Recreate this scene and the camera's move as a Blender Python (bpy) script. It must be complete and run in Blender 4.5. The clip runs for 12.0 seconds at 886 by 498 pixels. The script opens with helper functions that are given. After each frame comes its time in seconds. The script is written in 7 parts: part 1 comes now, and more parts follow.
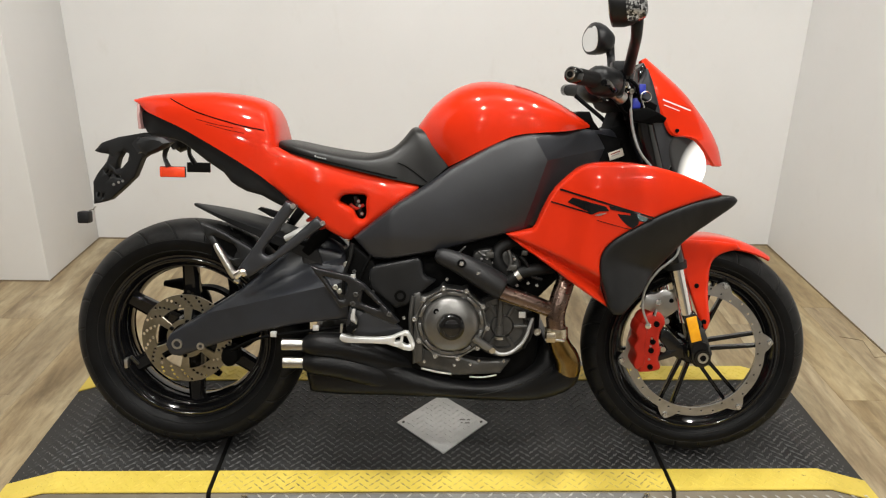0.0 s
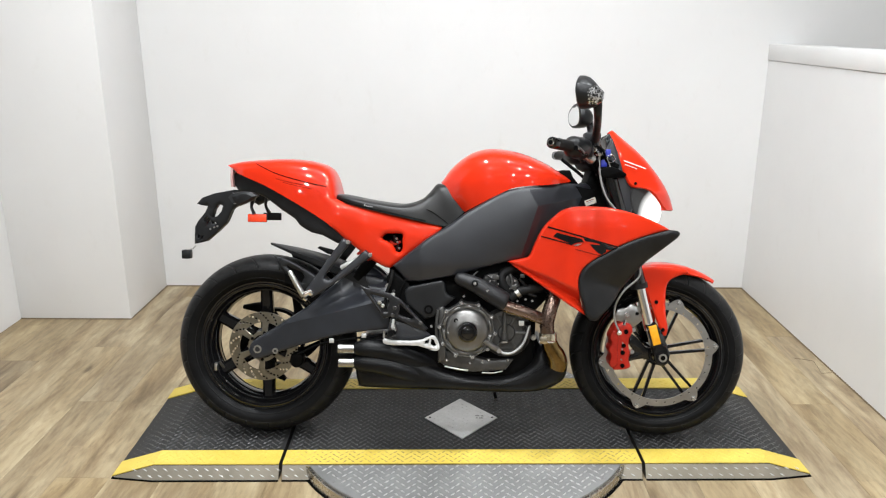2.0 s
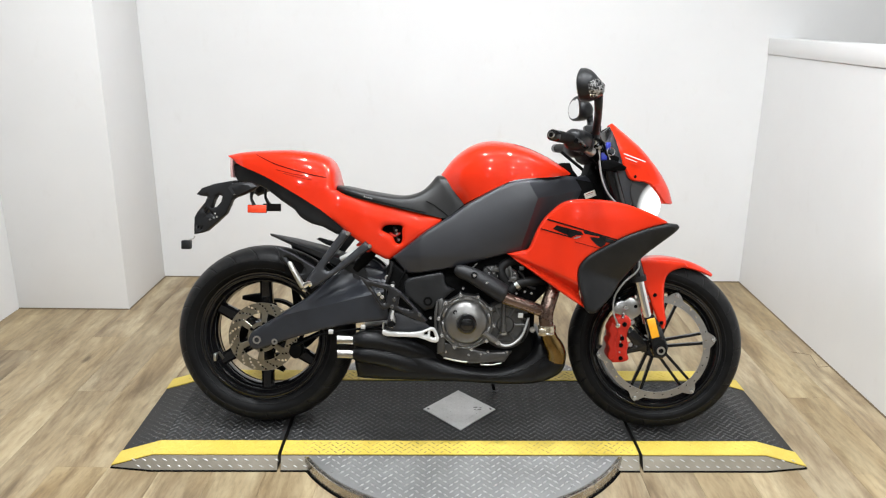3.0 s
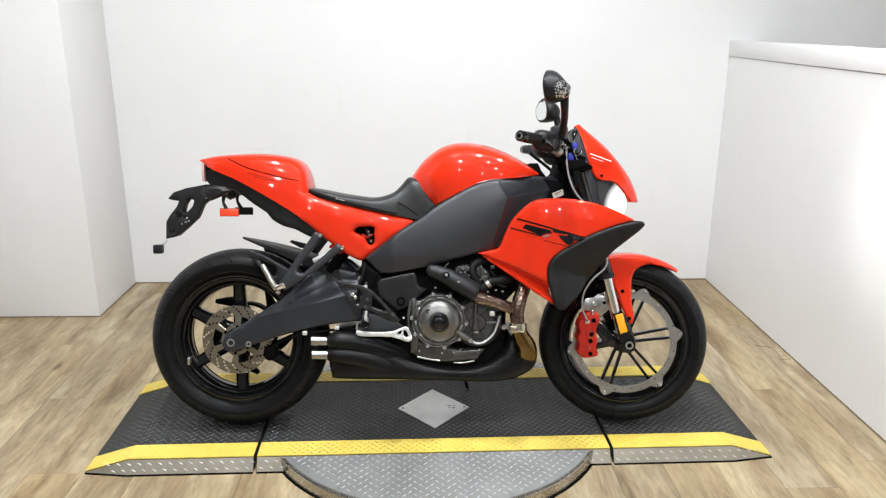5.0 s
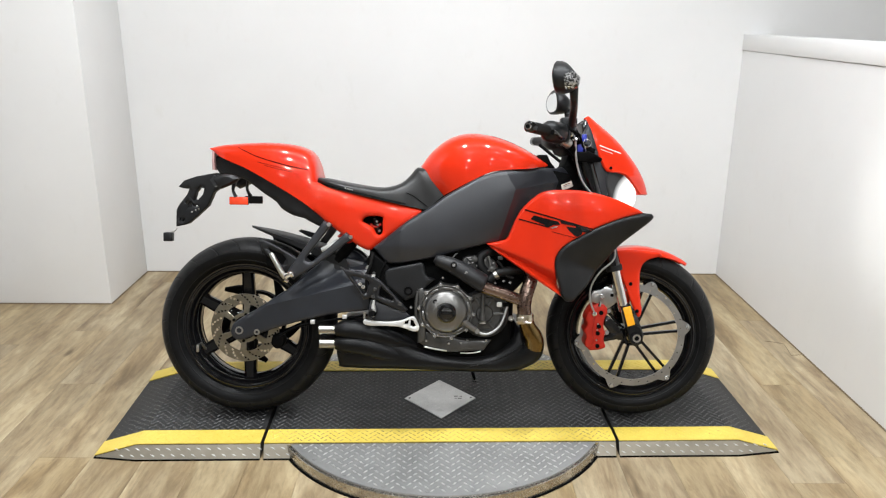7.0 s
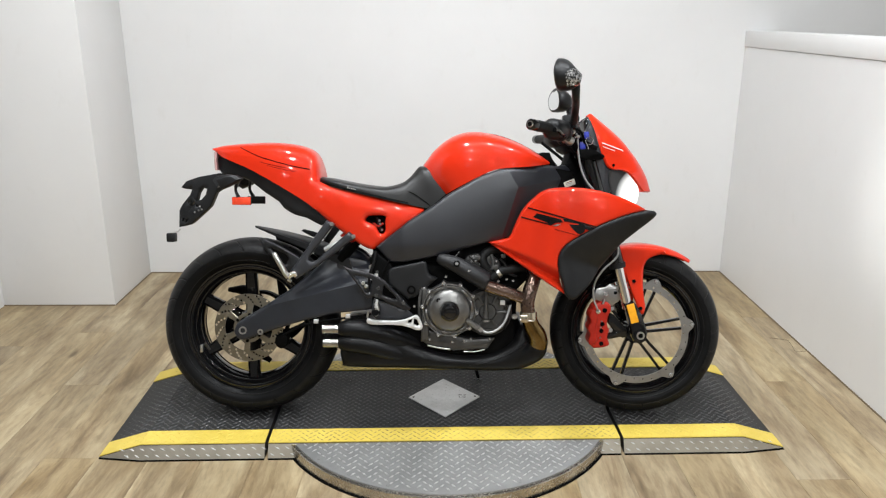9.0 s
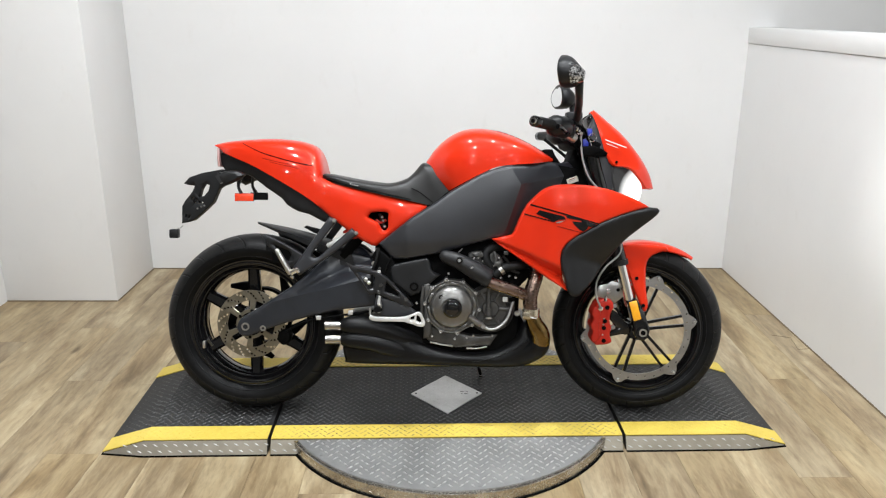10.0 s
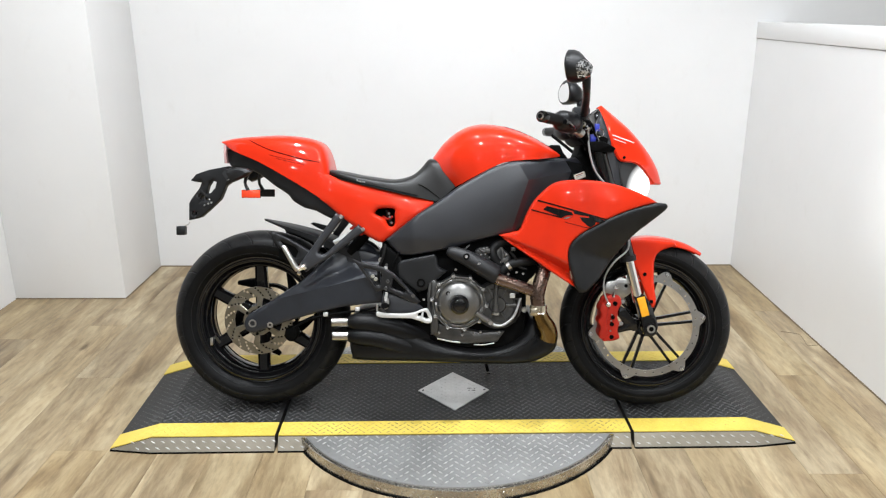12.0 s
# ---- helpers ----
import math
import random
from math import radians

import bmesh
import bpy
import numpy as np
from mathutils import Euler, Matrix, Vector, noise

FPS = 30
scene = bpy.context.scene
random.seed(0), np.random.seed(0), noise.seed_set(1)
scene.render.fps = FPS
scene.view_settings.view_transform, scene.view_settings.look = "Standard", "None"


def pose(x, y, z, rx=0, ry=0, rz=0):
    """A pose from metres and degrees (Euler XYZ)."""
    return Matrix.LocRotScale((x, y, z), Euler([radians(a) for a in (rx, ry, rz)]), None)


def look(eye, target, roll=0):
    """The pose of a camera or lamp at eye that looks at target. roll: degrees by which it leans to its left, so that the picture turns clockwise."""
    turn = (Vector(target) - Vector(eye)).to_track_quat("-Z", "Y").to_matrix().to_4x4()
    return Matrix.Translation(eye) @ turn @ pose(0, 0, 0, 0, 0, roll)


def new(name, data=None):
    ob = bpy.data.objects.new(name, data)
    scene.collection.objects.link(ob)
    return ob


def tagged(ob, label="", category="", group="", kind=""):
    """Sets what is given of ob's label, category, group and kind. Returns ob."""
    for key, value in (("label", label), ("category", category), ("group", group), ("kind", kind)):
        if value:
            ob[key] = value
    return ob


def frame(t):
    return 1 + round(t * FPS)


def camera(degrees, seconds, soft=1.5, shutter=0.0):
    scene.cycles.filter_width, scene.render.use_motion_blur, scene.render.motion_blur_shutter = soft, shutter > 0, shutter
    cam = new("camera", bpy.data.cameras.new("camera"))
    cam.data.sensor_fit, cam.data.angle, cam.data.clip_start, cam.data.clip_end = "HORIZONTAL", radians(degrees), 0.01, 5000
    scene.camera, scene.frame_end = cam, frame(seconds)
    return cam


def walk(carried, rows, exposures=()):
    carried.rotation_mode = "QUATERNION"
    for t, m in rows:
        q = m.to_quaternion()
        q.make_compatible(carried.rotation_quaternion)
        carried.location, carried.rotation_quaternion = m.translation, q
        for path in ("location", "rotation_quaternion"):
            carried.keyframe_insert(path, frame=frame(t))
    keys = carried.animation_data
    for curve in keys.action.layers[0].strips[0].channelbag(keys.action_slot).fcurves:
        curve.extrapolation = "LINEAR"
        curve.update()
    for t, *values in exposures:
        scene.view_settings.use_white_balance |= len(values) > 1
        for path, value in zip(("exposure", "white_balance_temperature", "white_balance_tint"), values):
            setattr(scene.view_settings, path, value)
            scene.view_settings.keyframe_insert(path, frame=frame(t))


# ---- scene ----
# ---------------------------------------------------------------- camera
cam = camera(60.5, 12.0, soft=1.2)
PATH = [
    (0, (-0.061, -1.808, 1.371), (0.012, 0.046, 0.625), 0.88),
    (0.1, (-0.071, -1.886, 1.391), (0.023, -0.022, 0.670), 0.10),
    (0.2, (-0.075, -1.949, 1.408), (0.002, -0.090, 0.673), 0.08),
    (0.3, (-0.085, -2.015, 1.413), (-0.006, -0.143, 0.713), 0.18),
    (0.4, (-0.080, -2.079, 1.426), (-0.029, -0.192, 0.764), -0.04),
    (0.5, (-0.086, -2.142, 1.440), (-0.028, -0.245, 0.810), -0.83),
    (0.6, (-0.076, -2.194, 1.444), (-0.020, -0.294, 0.823), -0.74),
    (0.7, (-0.070, -2.247, 1.449), (-0.024, -0.342, 0.843), -0.64),
    (0.8, (-0.056, -2.297, 1.456), (-0.036, -0.389, 0.857), -0.87),
    (0.9, (-0.038, -2.340, 1.454), (-0.039, -0.434, 0.846), -0.58),
    (1, (-0.030, -2.383, 1.455), (-0.025, -0.483, 0.831), -0.58),
    (1.1, (-0.031, -2.410, 1.458), (-0.010, -0.511, 0.832), -0.06),
    (1.2, (-0.028, -2.430, 1.448), (0.007, -0.527, 0.835), 0.65),
    (1.3, (-0.030, -2.443, 1.455), (0.013, -0.537, 0.851), 0.55),
    (1.4, (-0.037, -2.448, 1.459), (0.003, -0.539, 0.862), 0.45),
    (1.5, (-0.048, -2.449, 1.461), (-0.038, -0.536, 0.877), -0.27),
    (1.7, (-0.067, -2.449, 1.458), (-0.070, -0.532, 0.888), -0.38),
    (2, (-0.089, -2.436, 1.456), (-0.058, -0.519, 0.887), 0.04),
    (2.2, (-0.096, -2.435, 1.451), (-0.062, -0.518, 0.881), 0.15),
    (2.5, (-0.101, -2.432, 1.455), (-0.066, -0.519, 0.873), 0.75),
    (2.7, (-0.099, -2.435, 1.451), (-0.066, -0.519, 0.879), 0.45),
    (3, (-0.098, -2.440, 1.454), (-0.059, -0.529, 0.867), 0.45),
    (3.2, (-0.101, -2.447, 1.455), (-0.048, -0.533, 0.878), 0.66),
    (4.8, (-0.097, -2.477, 1.451), (0.005, -0.568, 0.865), 0.40),
    (5, (-0.099, -2.481, 1.452), (0.014, -0.569, 0.876), 0.21),
    (5.2, (-0.100, -2.487, 1.454), (0.016, -0.573, 0.885), 0.01),
    (5.5, (-0.091, -2.489, 1.450), (0.022, -0.576, 0.877), 0.01),
    (5.7, (-0.090, -2.485, 1.451), (0.015, -0.574, 0.870), 0.00),
    (6, (-0.084, -2.484, 1.443), (0.022, -0.577, 0.849), 0.21),
    (6.3, (-0.089, -2.484, 1.442), (0.012, -0.577, 0.849), 0.70),
    (6.5, (-0.087, -2.488, 1.440), (0.010, -0.578, 0.856), 0.70),
    (6.7, (-0.088, -2.487, 1.439), (0.004, -0.580, 0.845), 0.69),
    (7, (-0.085, -2.489, 1.440), (-0.004, -0.580, 0.850), 0.58),
    (7.2, (-0.086, -2.492, 1.438), (-0.003, -0.582, 0.854), 0.59),
    (8.8, (-0.087, -2.492, 1.436), (-0.020, -0.581, 0.847), 0.27),
    (9, (-0.083, -2.489, 1.436), (-0.011, -0.579, 0.845), 0.08),
    (9.2, (-0.084, -2.489, 1.435), (-0.012, -0.580, 0.842), 0.28),
    (9.5, (-0.086, -2.488, 1.439), (-0.015, -0.581, 0.840), -0.02),
    (10, (-0.087, -2.488, 1.437), (-0.019, -0.581, 0.837), 0.17),
    (10.3, (-0.086, -2.487, 1.435), (-0.023, -0.577, 0.842), 0.27),
    (10.5, (-0.086, -2.490, 1.434), (-0.025, -0.579, 0.844), 0.17),
    (11, (-0.087, -2.488, 1.432), (-0.024, -0.578, 0.839), -0.03),
    (11.2, (-0.085, -2.488, 1.435), (-0.027, -0.579, 0.838), 0.27),
    (11.5, (-0.085, -2.487, 1.434), (-0.028, -0.579, 0.836), -0.13),
    (11.8, (-0.089, -2.486, 1.433), (-0.030, -0.579, 0.832), -0.23),
    (12, (-0.086, -2.483, 1.429), (-0.037, -0.577, 0.824), -0.14),
]
EXPOSURES = [(0.0, -0.26, 6730, 8), (0.5, -0.10, 6530, 8), (1.0, -0.04, 6310, 8), (2.0, 0.02, 6160, 8), (3.0, 0.06, 6110, 8), (5.5, 0.08, 6110, 8), (7.0, 0.00, 6160, 8),
             (9.0, -0.14, 6160, 8), (9.5, -0.14, 6160, 8), (10.5, 0.04, 6110, 8), (12.0, 0.10, 6060, 8)]
walk(cam, [(t, look(eye, target, roll)) for t, eye, target, roll in PATH], EXPOSURES)

# ---------------------------------------------------------------- light
world = bpy.data.worlds.new("showroom_air")
scene.world = world
world.use_nodes = True
world.node_tree.nodes["Background"].inputs[0].default_value = (1.0, 0.96, 0.9, 1)
world.node_tree.nodes["Background"].inputs[1].default_value = 0.02

ROOM = Matrix.Rotation(radians(-1.53), 4, "Z")      # the room is turned a little against the platform
CEIL = 3.2
LAMP_POWER = 32.5


# ---------------------------------------------------------------- materials
def rgb(c):
    return (*c, 1.0)


def nodes_of(name):
    m = bpy.data.materials.new(name)
    m.use_nodes = True
    nt = m.node_tree
    return m, nt, nt.nodes["Principled BSDF"]


def add(nt, kind, **inputs):
    n = nt.nodes.new(kind)
    for k, v in inputs.items():
        n.inputs[k.replace("_", " ")].default_value = v
    return n


def coords(nt, scale=(1, 1, 1), kind="Object"):
    tc = nt.nodes.new("ShaderNodeTexCoord")
    mp = nt.nodes.new("ShaderNodeMapping")
    mp.inputs["Scale"].default_value = scale
    nt.links.new(tc.outputs[kind], mp.inputs["Vector"])
    return mp.outputs["Vector"]


def ramp(nt, fac, stops):
    r = nt.nodes.new("ShaderNodeValToRGB")
    els = r.color_ramp.elements
    while len(els) < len(stops):
        els.new(0.5)
    for e, (p, c) in zip(els, stops):
        e.position, e.color = p, rgb(c) if len(c) == 3 else c
    nt.links.new(fac, r.inputs["Fac"])
    return r.outputs["Color"]


def surface(name, a, b, rough=(0.4, 0.6), metal=0.0, scale=8.0, fine=120.0, bump=0.05, coat=0.0, stretch=(1, 1, 1), ior=1.5, spec=0.5):
    """A surface whose colour drifts from a to b, with fine relief and uneven gloss."""
    m, nt, p = nodes_of(name)
    v = coords(nt, stretch)
    n1 = add(nt, "ShaderNodeTexNoise", Scale=scale, Detail=6.0, Roughness=0.6)
    n2 = add(nt, "ShaderNodeTexNoise", Scale=fine, Detail=4.0, Roughness=0.6)
    nt.links.new(v, n1.inputs["Vector"])
    nt.links.new(v, n2.inputs["Vector"])
    nt.links.new(ramp(nt, n1.outputs["Fac"], [(0.3, a), (0.7, b)]), p.inputs["Base Color"])
    r = nt.nodes.new("ShaderNodeMapRange")
    r.inputs["To Min"].default_value, r.inputs["To Max"].default_value = rough
    mix = nt.nodes.new("ShaderNodeMath")
    mix.operation = "ADD"
    half = nt.nodes.new("ShaderNodeMath")
    half.operation = "MULTIPLY"
    half.inputs[1].default_value = 0.5
    nt.links.new(n1.outputs["Fac"], mix.inputs[0])
    nt.links.new(n2.outputs["Fac"], mix.inputs[1])
    nt.links.new(mix.outputs[0], half.inputs[0])
    nt.links.new(half.outputs[0], r.inputs["Value"])
    nt.links.new(r.outputs["Result"], p.inputs["Roughness"])
    if bump:
        bp = add(nt, "ShaderNodeBump", Strength=bump, Distance=0.002)
        nt.links.new(n2.outputs["Fac"], bp.inputs["Height"])
        nt.links.new(bp.outputs["Normal"], p.inputs["Normal"])
    p.inputs["Metallic"].default_value = metal
    p.inputs["IOR"].default_value = ior
    p.inputs["Specular IOR Level"].default_value = spec
    p.inputs["Coat Weight"].default_value = coat
    p.inputs["Coat Roughness"].default_value = 0.04
    return m


def glow(name, color, strength):
    m, nt, p = nodes_of(name)
    p.inputs["Base Color"].default_value = rgb(color)
    p.inputs["Emission Color"].default_value = rgb(color)
    p.inputs["Emission Strength"].default_value = strength
    return m


PW, PL = 0.178, 1.22                    # a floor plank


def plank_material(name, joined=False):
    m, nt, p = nodes_of(name)
    info = nt.nodes.new("ShaderNodeNewGeometry" if joined else "ShaderNodeObjectInfo")
    lot = info.outputs["Random Per Island" if joined else "Random"]
    tc = nt.nodes.new("ShaderNodeTexCoord")
    shift = nt.nodes.new("ShaderNodeVectorMath")
    shift.operation = "MULTIPLY_ADD"
    comb = nt.nodes.new("ShaderNodeCombineXYZ")
    for k in range(3):
        nt.links.new(lot, comb.inputs[k])
    nt.links.new(comb.outputs[0], shift.inputs[0])
    shift.inputs[1].default_value = (37.0, 91.0, 13.0)
    nt.links.new(tc.outputs["Object"], shift.inputs[2])
    m1 = nt.nodes.new("ShaderNodeMapping")
    m1.inputs["Scale"].default_value = (11.0, 1.6, 1.0)
    m2 = nt.nodes.new("ShaderNodeMapping")
    m2.inputs["Scale"].default_value = (58.0, 11.0, 1.0)
    for mm in (m1, m2):
        nt.links.new(shift.outputs[0], mm.inputs["Vector"])
    n1 = add(nt, "ShaderNodeTexNoise", Scale=1.0, Detail=5.0, Roughness=0.6, Distortion=0.7)
    n2 = add(nt, "ShaderNodeTexNoise", Scale=1.0, Detail=5.0, Roughness=0.65)
    nt.links.new(m1.outputs[0], n1.inputs["Vector"])
    nt.links.new(m2.outputs[0], n2.inputs["Vector"])
    c1 = ramp(nt, n1.outputs["Fac"], [(0.26, (0.150, 0.100, 0.048)), (0.40, (0.270, 0.196, 0.103)), (0.55, (0.375, 0.292, 0.167)), (0.74, (0.495, 0.410, 0.256))])
    c2 = ramp(nt, n2.outputs["Fac"], [(0.34, (0.38, 0.33, 0.27)), (0.56, (1, 1, 1))])
    mul = nt.nodes.new("ShaderNodeMix")
    mul.data_type, mul.blend_type = "RGBA", "MULTIPLY"
    mul.inputs["Factor"].default_value = 0.42
    nt.links.new(c1, mul.inputs["A"])
    nt.links.new(c2, mul.inputs["B"])
    hsv = nt.nodes.new("ShaderNodeHueSaturation")
    mr = nt.nodes.new("ShaderNodeMapRange")
    mr.inputs["To Min"].default_value, mr.inputs["To Max"].default_value = 0.86, 0.98
    ms = nt.nodes.new("ShaderNodeMapRange")
    ms.inputs["To Min"].default_value, ms.inputs["To Max"].default_value = 0.9, 1.05
    nt.links.new(lot, mr.inputs["Value"])
    frac = nt.nodes.new("ShaderNodeMath")
    frac.operation = "FRACT"
    m7 = nt.nodes.new("ShaderNodeMath")
    m7.operation = "MULTIPLY"
    m7.inputs[1].default_value = 7.31
    nt.links.new(lot, m7.inputs[0])
    nt.links.new(m7.outputs[0], frac.inputs[0])
    nt.links.new(frac.outputs[0], ms.inputs["Value"])
    # narrow printed strips within each plank
    sep = nt.nodes.new("ShaderNodeSeparateXYZ")
    nt.links.new(shift.outputs[0], sep.inputs[0])
    snap = nt.nodes.new("ShaderNodeMath")
    snap.operation = "SNAP"
    snap.inputs[1].default_value = PW / 3
    nt.links.new(sep.outputs[0], snap.inputs[0])
    jog = nt.nodes.new("ShaderNodeMath")
    jog.operation = "MULTIPLY_ADD"
    jog.inputs[1].default_value = 3.7
    nt.links.new(snap.outputs[0], jog.inputs[0])
    nt.links.new(sep.outputs[1], jog.inputs[2])
    snap_y = nt.nodes.new("ShaderNodeMath")
    snap_y.operation = "SNAP"
    snap_y.inputs[1].default_value = 0.41
    nt.links.new(jog.outputs[0], snap_y.inputs[0])
    cell = nt.nodes.new("ShaderNodeCombineXYZ")
    nt.links.new(snap.outputs[0], cell.inputs[0])
    nt.links.new(snap_y.outputs[0], cell.inputs[1])
    white = nt.nodes.new("ShaderNodeTexWhiteNoise")
    nt.links.new(cell.outputs[0], white.inputs["Vector"])
    strip_v = nt.nodes.new("ShaderNodeMapRange")
    strip_v.inputs["To Min"].default_value, strip_v.inputs["To Max"].default_value = 0.90, 1.08
    nt.links.new(white.outputs["Value"], strip_v.inputs["Value"])
    both = nt.nodes.new("ShaderNodeMath")
    both.operation = "MULTIPLY"
    nt.links.new(mr.outputs[0], both.inputs[0])
    nt.links.new(strip_v.outputs[0], both.inputs[1])
    nt.links.new(both.outputs[0], hsv.inputs["Value"])
    nt.links.new(ms.outputs[0], hsv.inputs["Saturation"])
    # short dark blotches along the grain
    mb = nt.nodes.new("ShaderNodeMapping")
    mb.inputs["Scale"].default_value = (16.0, 4.6, 1.0)
    nt.links.new(shift.outputs[0], mb.inputs["Vector"])
    nb = add(nt, "ShaderNodeTexNoise", Scale=1.0, Detail=4.0, Roughness=0.6, Distortion=0.5)
    nt.links.new(mb.outputs[0], nb.inputs["Vector"])
    blot = ramp(nt, nb.outputs["Fac"], [(0.30, (0.55, 0.5, 0.43)), (0.5, (1, 1, 1)), (0.72, (1.0, 1.0, 1.0))])
    mbl = nt.nodes.new("ShaderNodeMix")
    mbl.data_type, mbl.blend_type = "RGBA", "MULTIPLY"
    mbl.inputs["Factor"].default_value = 0.6
    nt.links.new(mul.outputs["Result"], mbl.inputs["A"])
    nt.links.new(blot, mbl.inputs["B"])
    nt.links.new(mbl.outputs["Result"], hsv.inputs["Color"])
    # a few dark knots
    vk = add(nt, "ShaderNodeTexVoronoi", Scale=1.0)
    m3 = nt.nodes.new("ShaderNodeMapping")
    m3.inputs["Scale"].default_value = (5.0, 1.7, 1.0)
    nt.links.new(shift.outputs[0], m3.inputs["Vector"])
    nt.links.new(m3.outputs[0], vk.inputs["Vector"])
    knot = ramp(nt, vk.outputs["Distance"], [(0.035, (0.3, 0.25, 0.2)), (0.085, (1, 1, 1))])
    mk = nt.nodes.new("ShaderNodeMix")
    mk.data_type, mk.blend_type = "RGBA", "MULTIPLY"
    mk.inputs["Factor"].default_value = 0.8
    nt.links.new(hsv.outputs["Color"], mk.inputs["A"])
    nt.links.new(knot, mk.inputs["B"])
    nt.links.new(mk.outputs["Result"], p.inputs["Base Color"])
    rr = nt.nodes.new("ShaderNodeMapRange")
    rr.inputs["To Min"].default_value, rr.inputs["To Max"].default_value = 0.38, 0.6
    nt.links.new(n2.outputs["Fac"], rr.inputs["Value"])
    nt.links.new(rr.outputs[0], p.inputs["Roughness"])
    bp = add(nt, "ShaderNodeBump", Strength=0.12, Distance=0.002)
    nt.links.new(n2.outputs["Fac"], bp.inputs["Height"])
    nt.links.new(bp.outputs["Normal"], p.inputs["Normal"])
    return m


WALL = surface("warm_white_wall_paint", (0.69, 0.686, 0.68), (0.73, 0.727, 0.722), (0.55, 0.7), scale=1.4, fine=260, bump=0.05)
TRIMW = surface("white_gloss_trim", (0.69, 0.685, 0.677), (0.73, 0.725, 0.717), (0.45, 0.6), scale=3, fine=180, bump=0.03)
# ceiling out of view, kept dark to lower bounce light and reflections
CEILM = surface("grey_ceiling_paint", (0.36, 0.36, 0.355), (0.42, 0.42, 0.415), (0.7, 0.85), scale=4, fine=300, bump=0.1)
PLANK = plank_material("oak_vinyl_plank")
PLANKFAR = plank_material("oak_vinyl_plank_joined", True)
PARTW = surface("semi_gloss_white_wall_paint", (0.69, 0.686, 0.68), (0.73, 0.727, 0.722), (0.3, 0.42), scale=1.4, fine=260, bump=0.05)
JOINT = surface("dark_floor_joint", (0.16, 0.12, 0.075), (0.22, 0.17, 0.11), (0.7, 0.9))
for paint in (WALL, PARTW):
    wt = paint.node_tree
    vor = add(wt, "ShaderNodeTexVoronoi", Scale=1.7)
    wt.links.new(coords(wt, (1.0, 1.0, 0.6)), vor.inputs["Vector"])
    grime = add(wt, "ShaderNodeTexNoise", Scale=14.0, Detail=5.0, Roughness=0.65)
    wt.links.new(coords(wt, (1.0, 1.0, 0.5)), grime.inputs["Vector"])
    tone = wt.nodes.new("ShaderNodeMix")
    tone.data_type, tone.blend_type = "RGBA", "MULTIPLY"
    tone.inputs["Factor"].default_value = 1.0
    wt.links.new(ramp(wt, vor.outputs["Distance"], [(0.008, (0.6, 0.58, 0.56)), (0.018, (1, 1, 1))]), tone.inputs["A"])
    wt.links.new(ramp(wt, grime.outputs["Fac"], [(0.22, (0.965, 0.96, 0.95)), (0.40, (1, 1, 1))]), tone.inputs["B"])
    coatc = wt.nodes.new("ShaderNodeMix")
    coatc.data_type, coatc.blend_type = "RGBA", "MULTIPLY"
    coatc.inputs["Factor"].default_value = 1.0
    wall_in = wt.nodes["Principled BSDF"].inputs["Base Color"]
    wt.links.new(wall_in.links[0].from_socket, coatc.inputs["A"])
    wt.links.new(tone.outputs["Result"], coatc.inputs["B"])
    wt.links.new(coatc.outputs["Result"], wall_in)
# for unseen hall walls: dark so they dim the fill and reflections
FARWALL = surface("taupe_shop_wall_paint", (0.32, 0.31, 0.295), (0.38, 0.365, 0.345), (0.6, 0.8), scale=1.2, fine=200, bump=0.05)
RED = surface("gloss_red_paint", (0.53, 0.022, 0.0052), (0.58, 0.026, 0.006), (0.3, 0.36), scale=5, fine=400, bump=0.0, coat=0.65, spec=0.06)
BLACKP = surface("satin_black_plastic", (0.006, 0.0063, 0.0069), (0.0115, 0.0118, 0.0126), (0.36, 0.5), scale=12, fine=500, bump=0.05, spec=0.28)
FRAMEM = surface("charcoal_frame_paint", (0.0098, 0.0107, 0.0136), (0.0160, 0.0174, 0.0218), (0.34, 0.44), scale=10, fine=600, bump=0.04, spec=0.62)
ARMM = surface("satin_grey_swingarm_paint", (0.0105, 0.0120, 0.0158), (0.0170, 0.0195, 0.0252), (0.28, 0.38), scale=14, fine=600, bump=0.04, spec=0.55)
GLOSSK = surface("gloss_black_paint", (0.003, 0.003, 0.0033), (0.005, 0.005, 0.0055), (0.07, 0.14), scale=12, fine=300, bump=0.0, coat=0.0, spec=0.55)
RUBBER = surface("tyre_rubber", (0.004, 0.004, 0.004), (0.009, 0.0089, 0.0087), (0.42, 0.6), scale=20, fine=300, bump=0.08, spec=0.2)


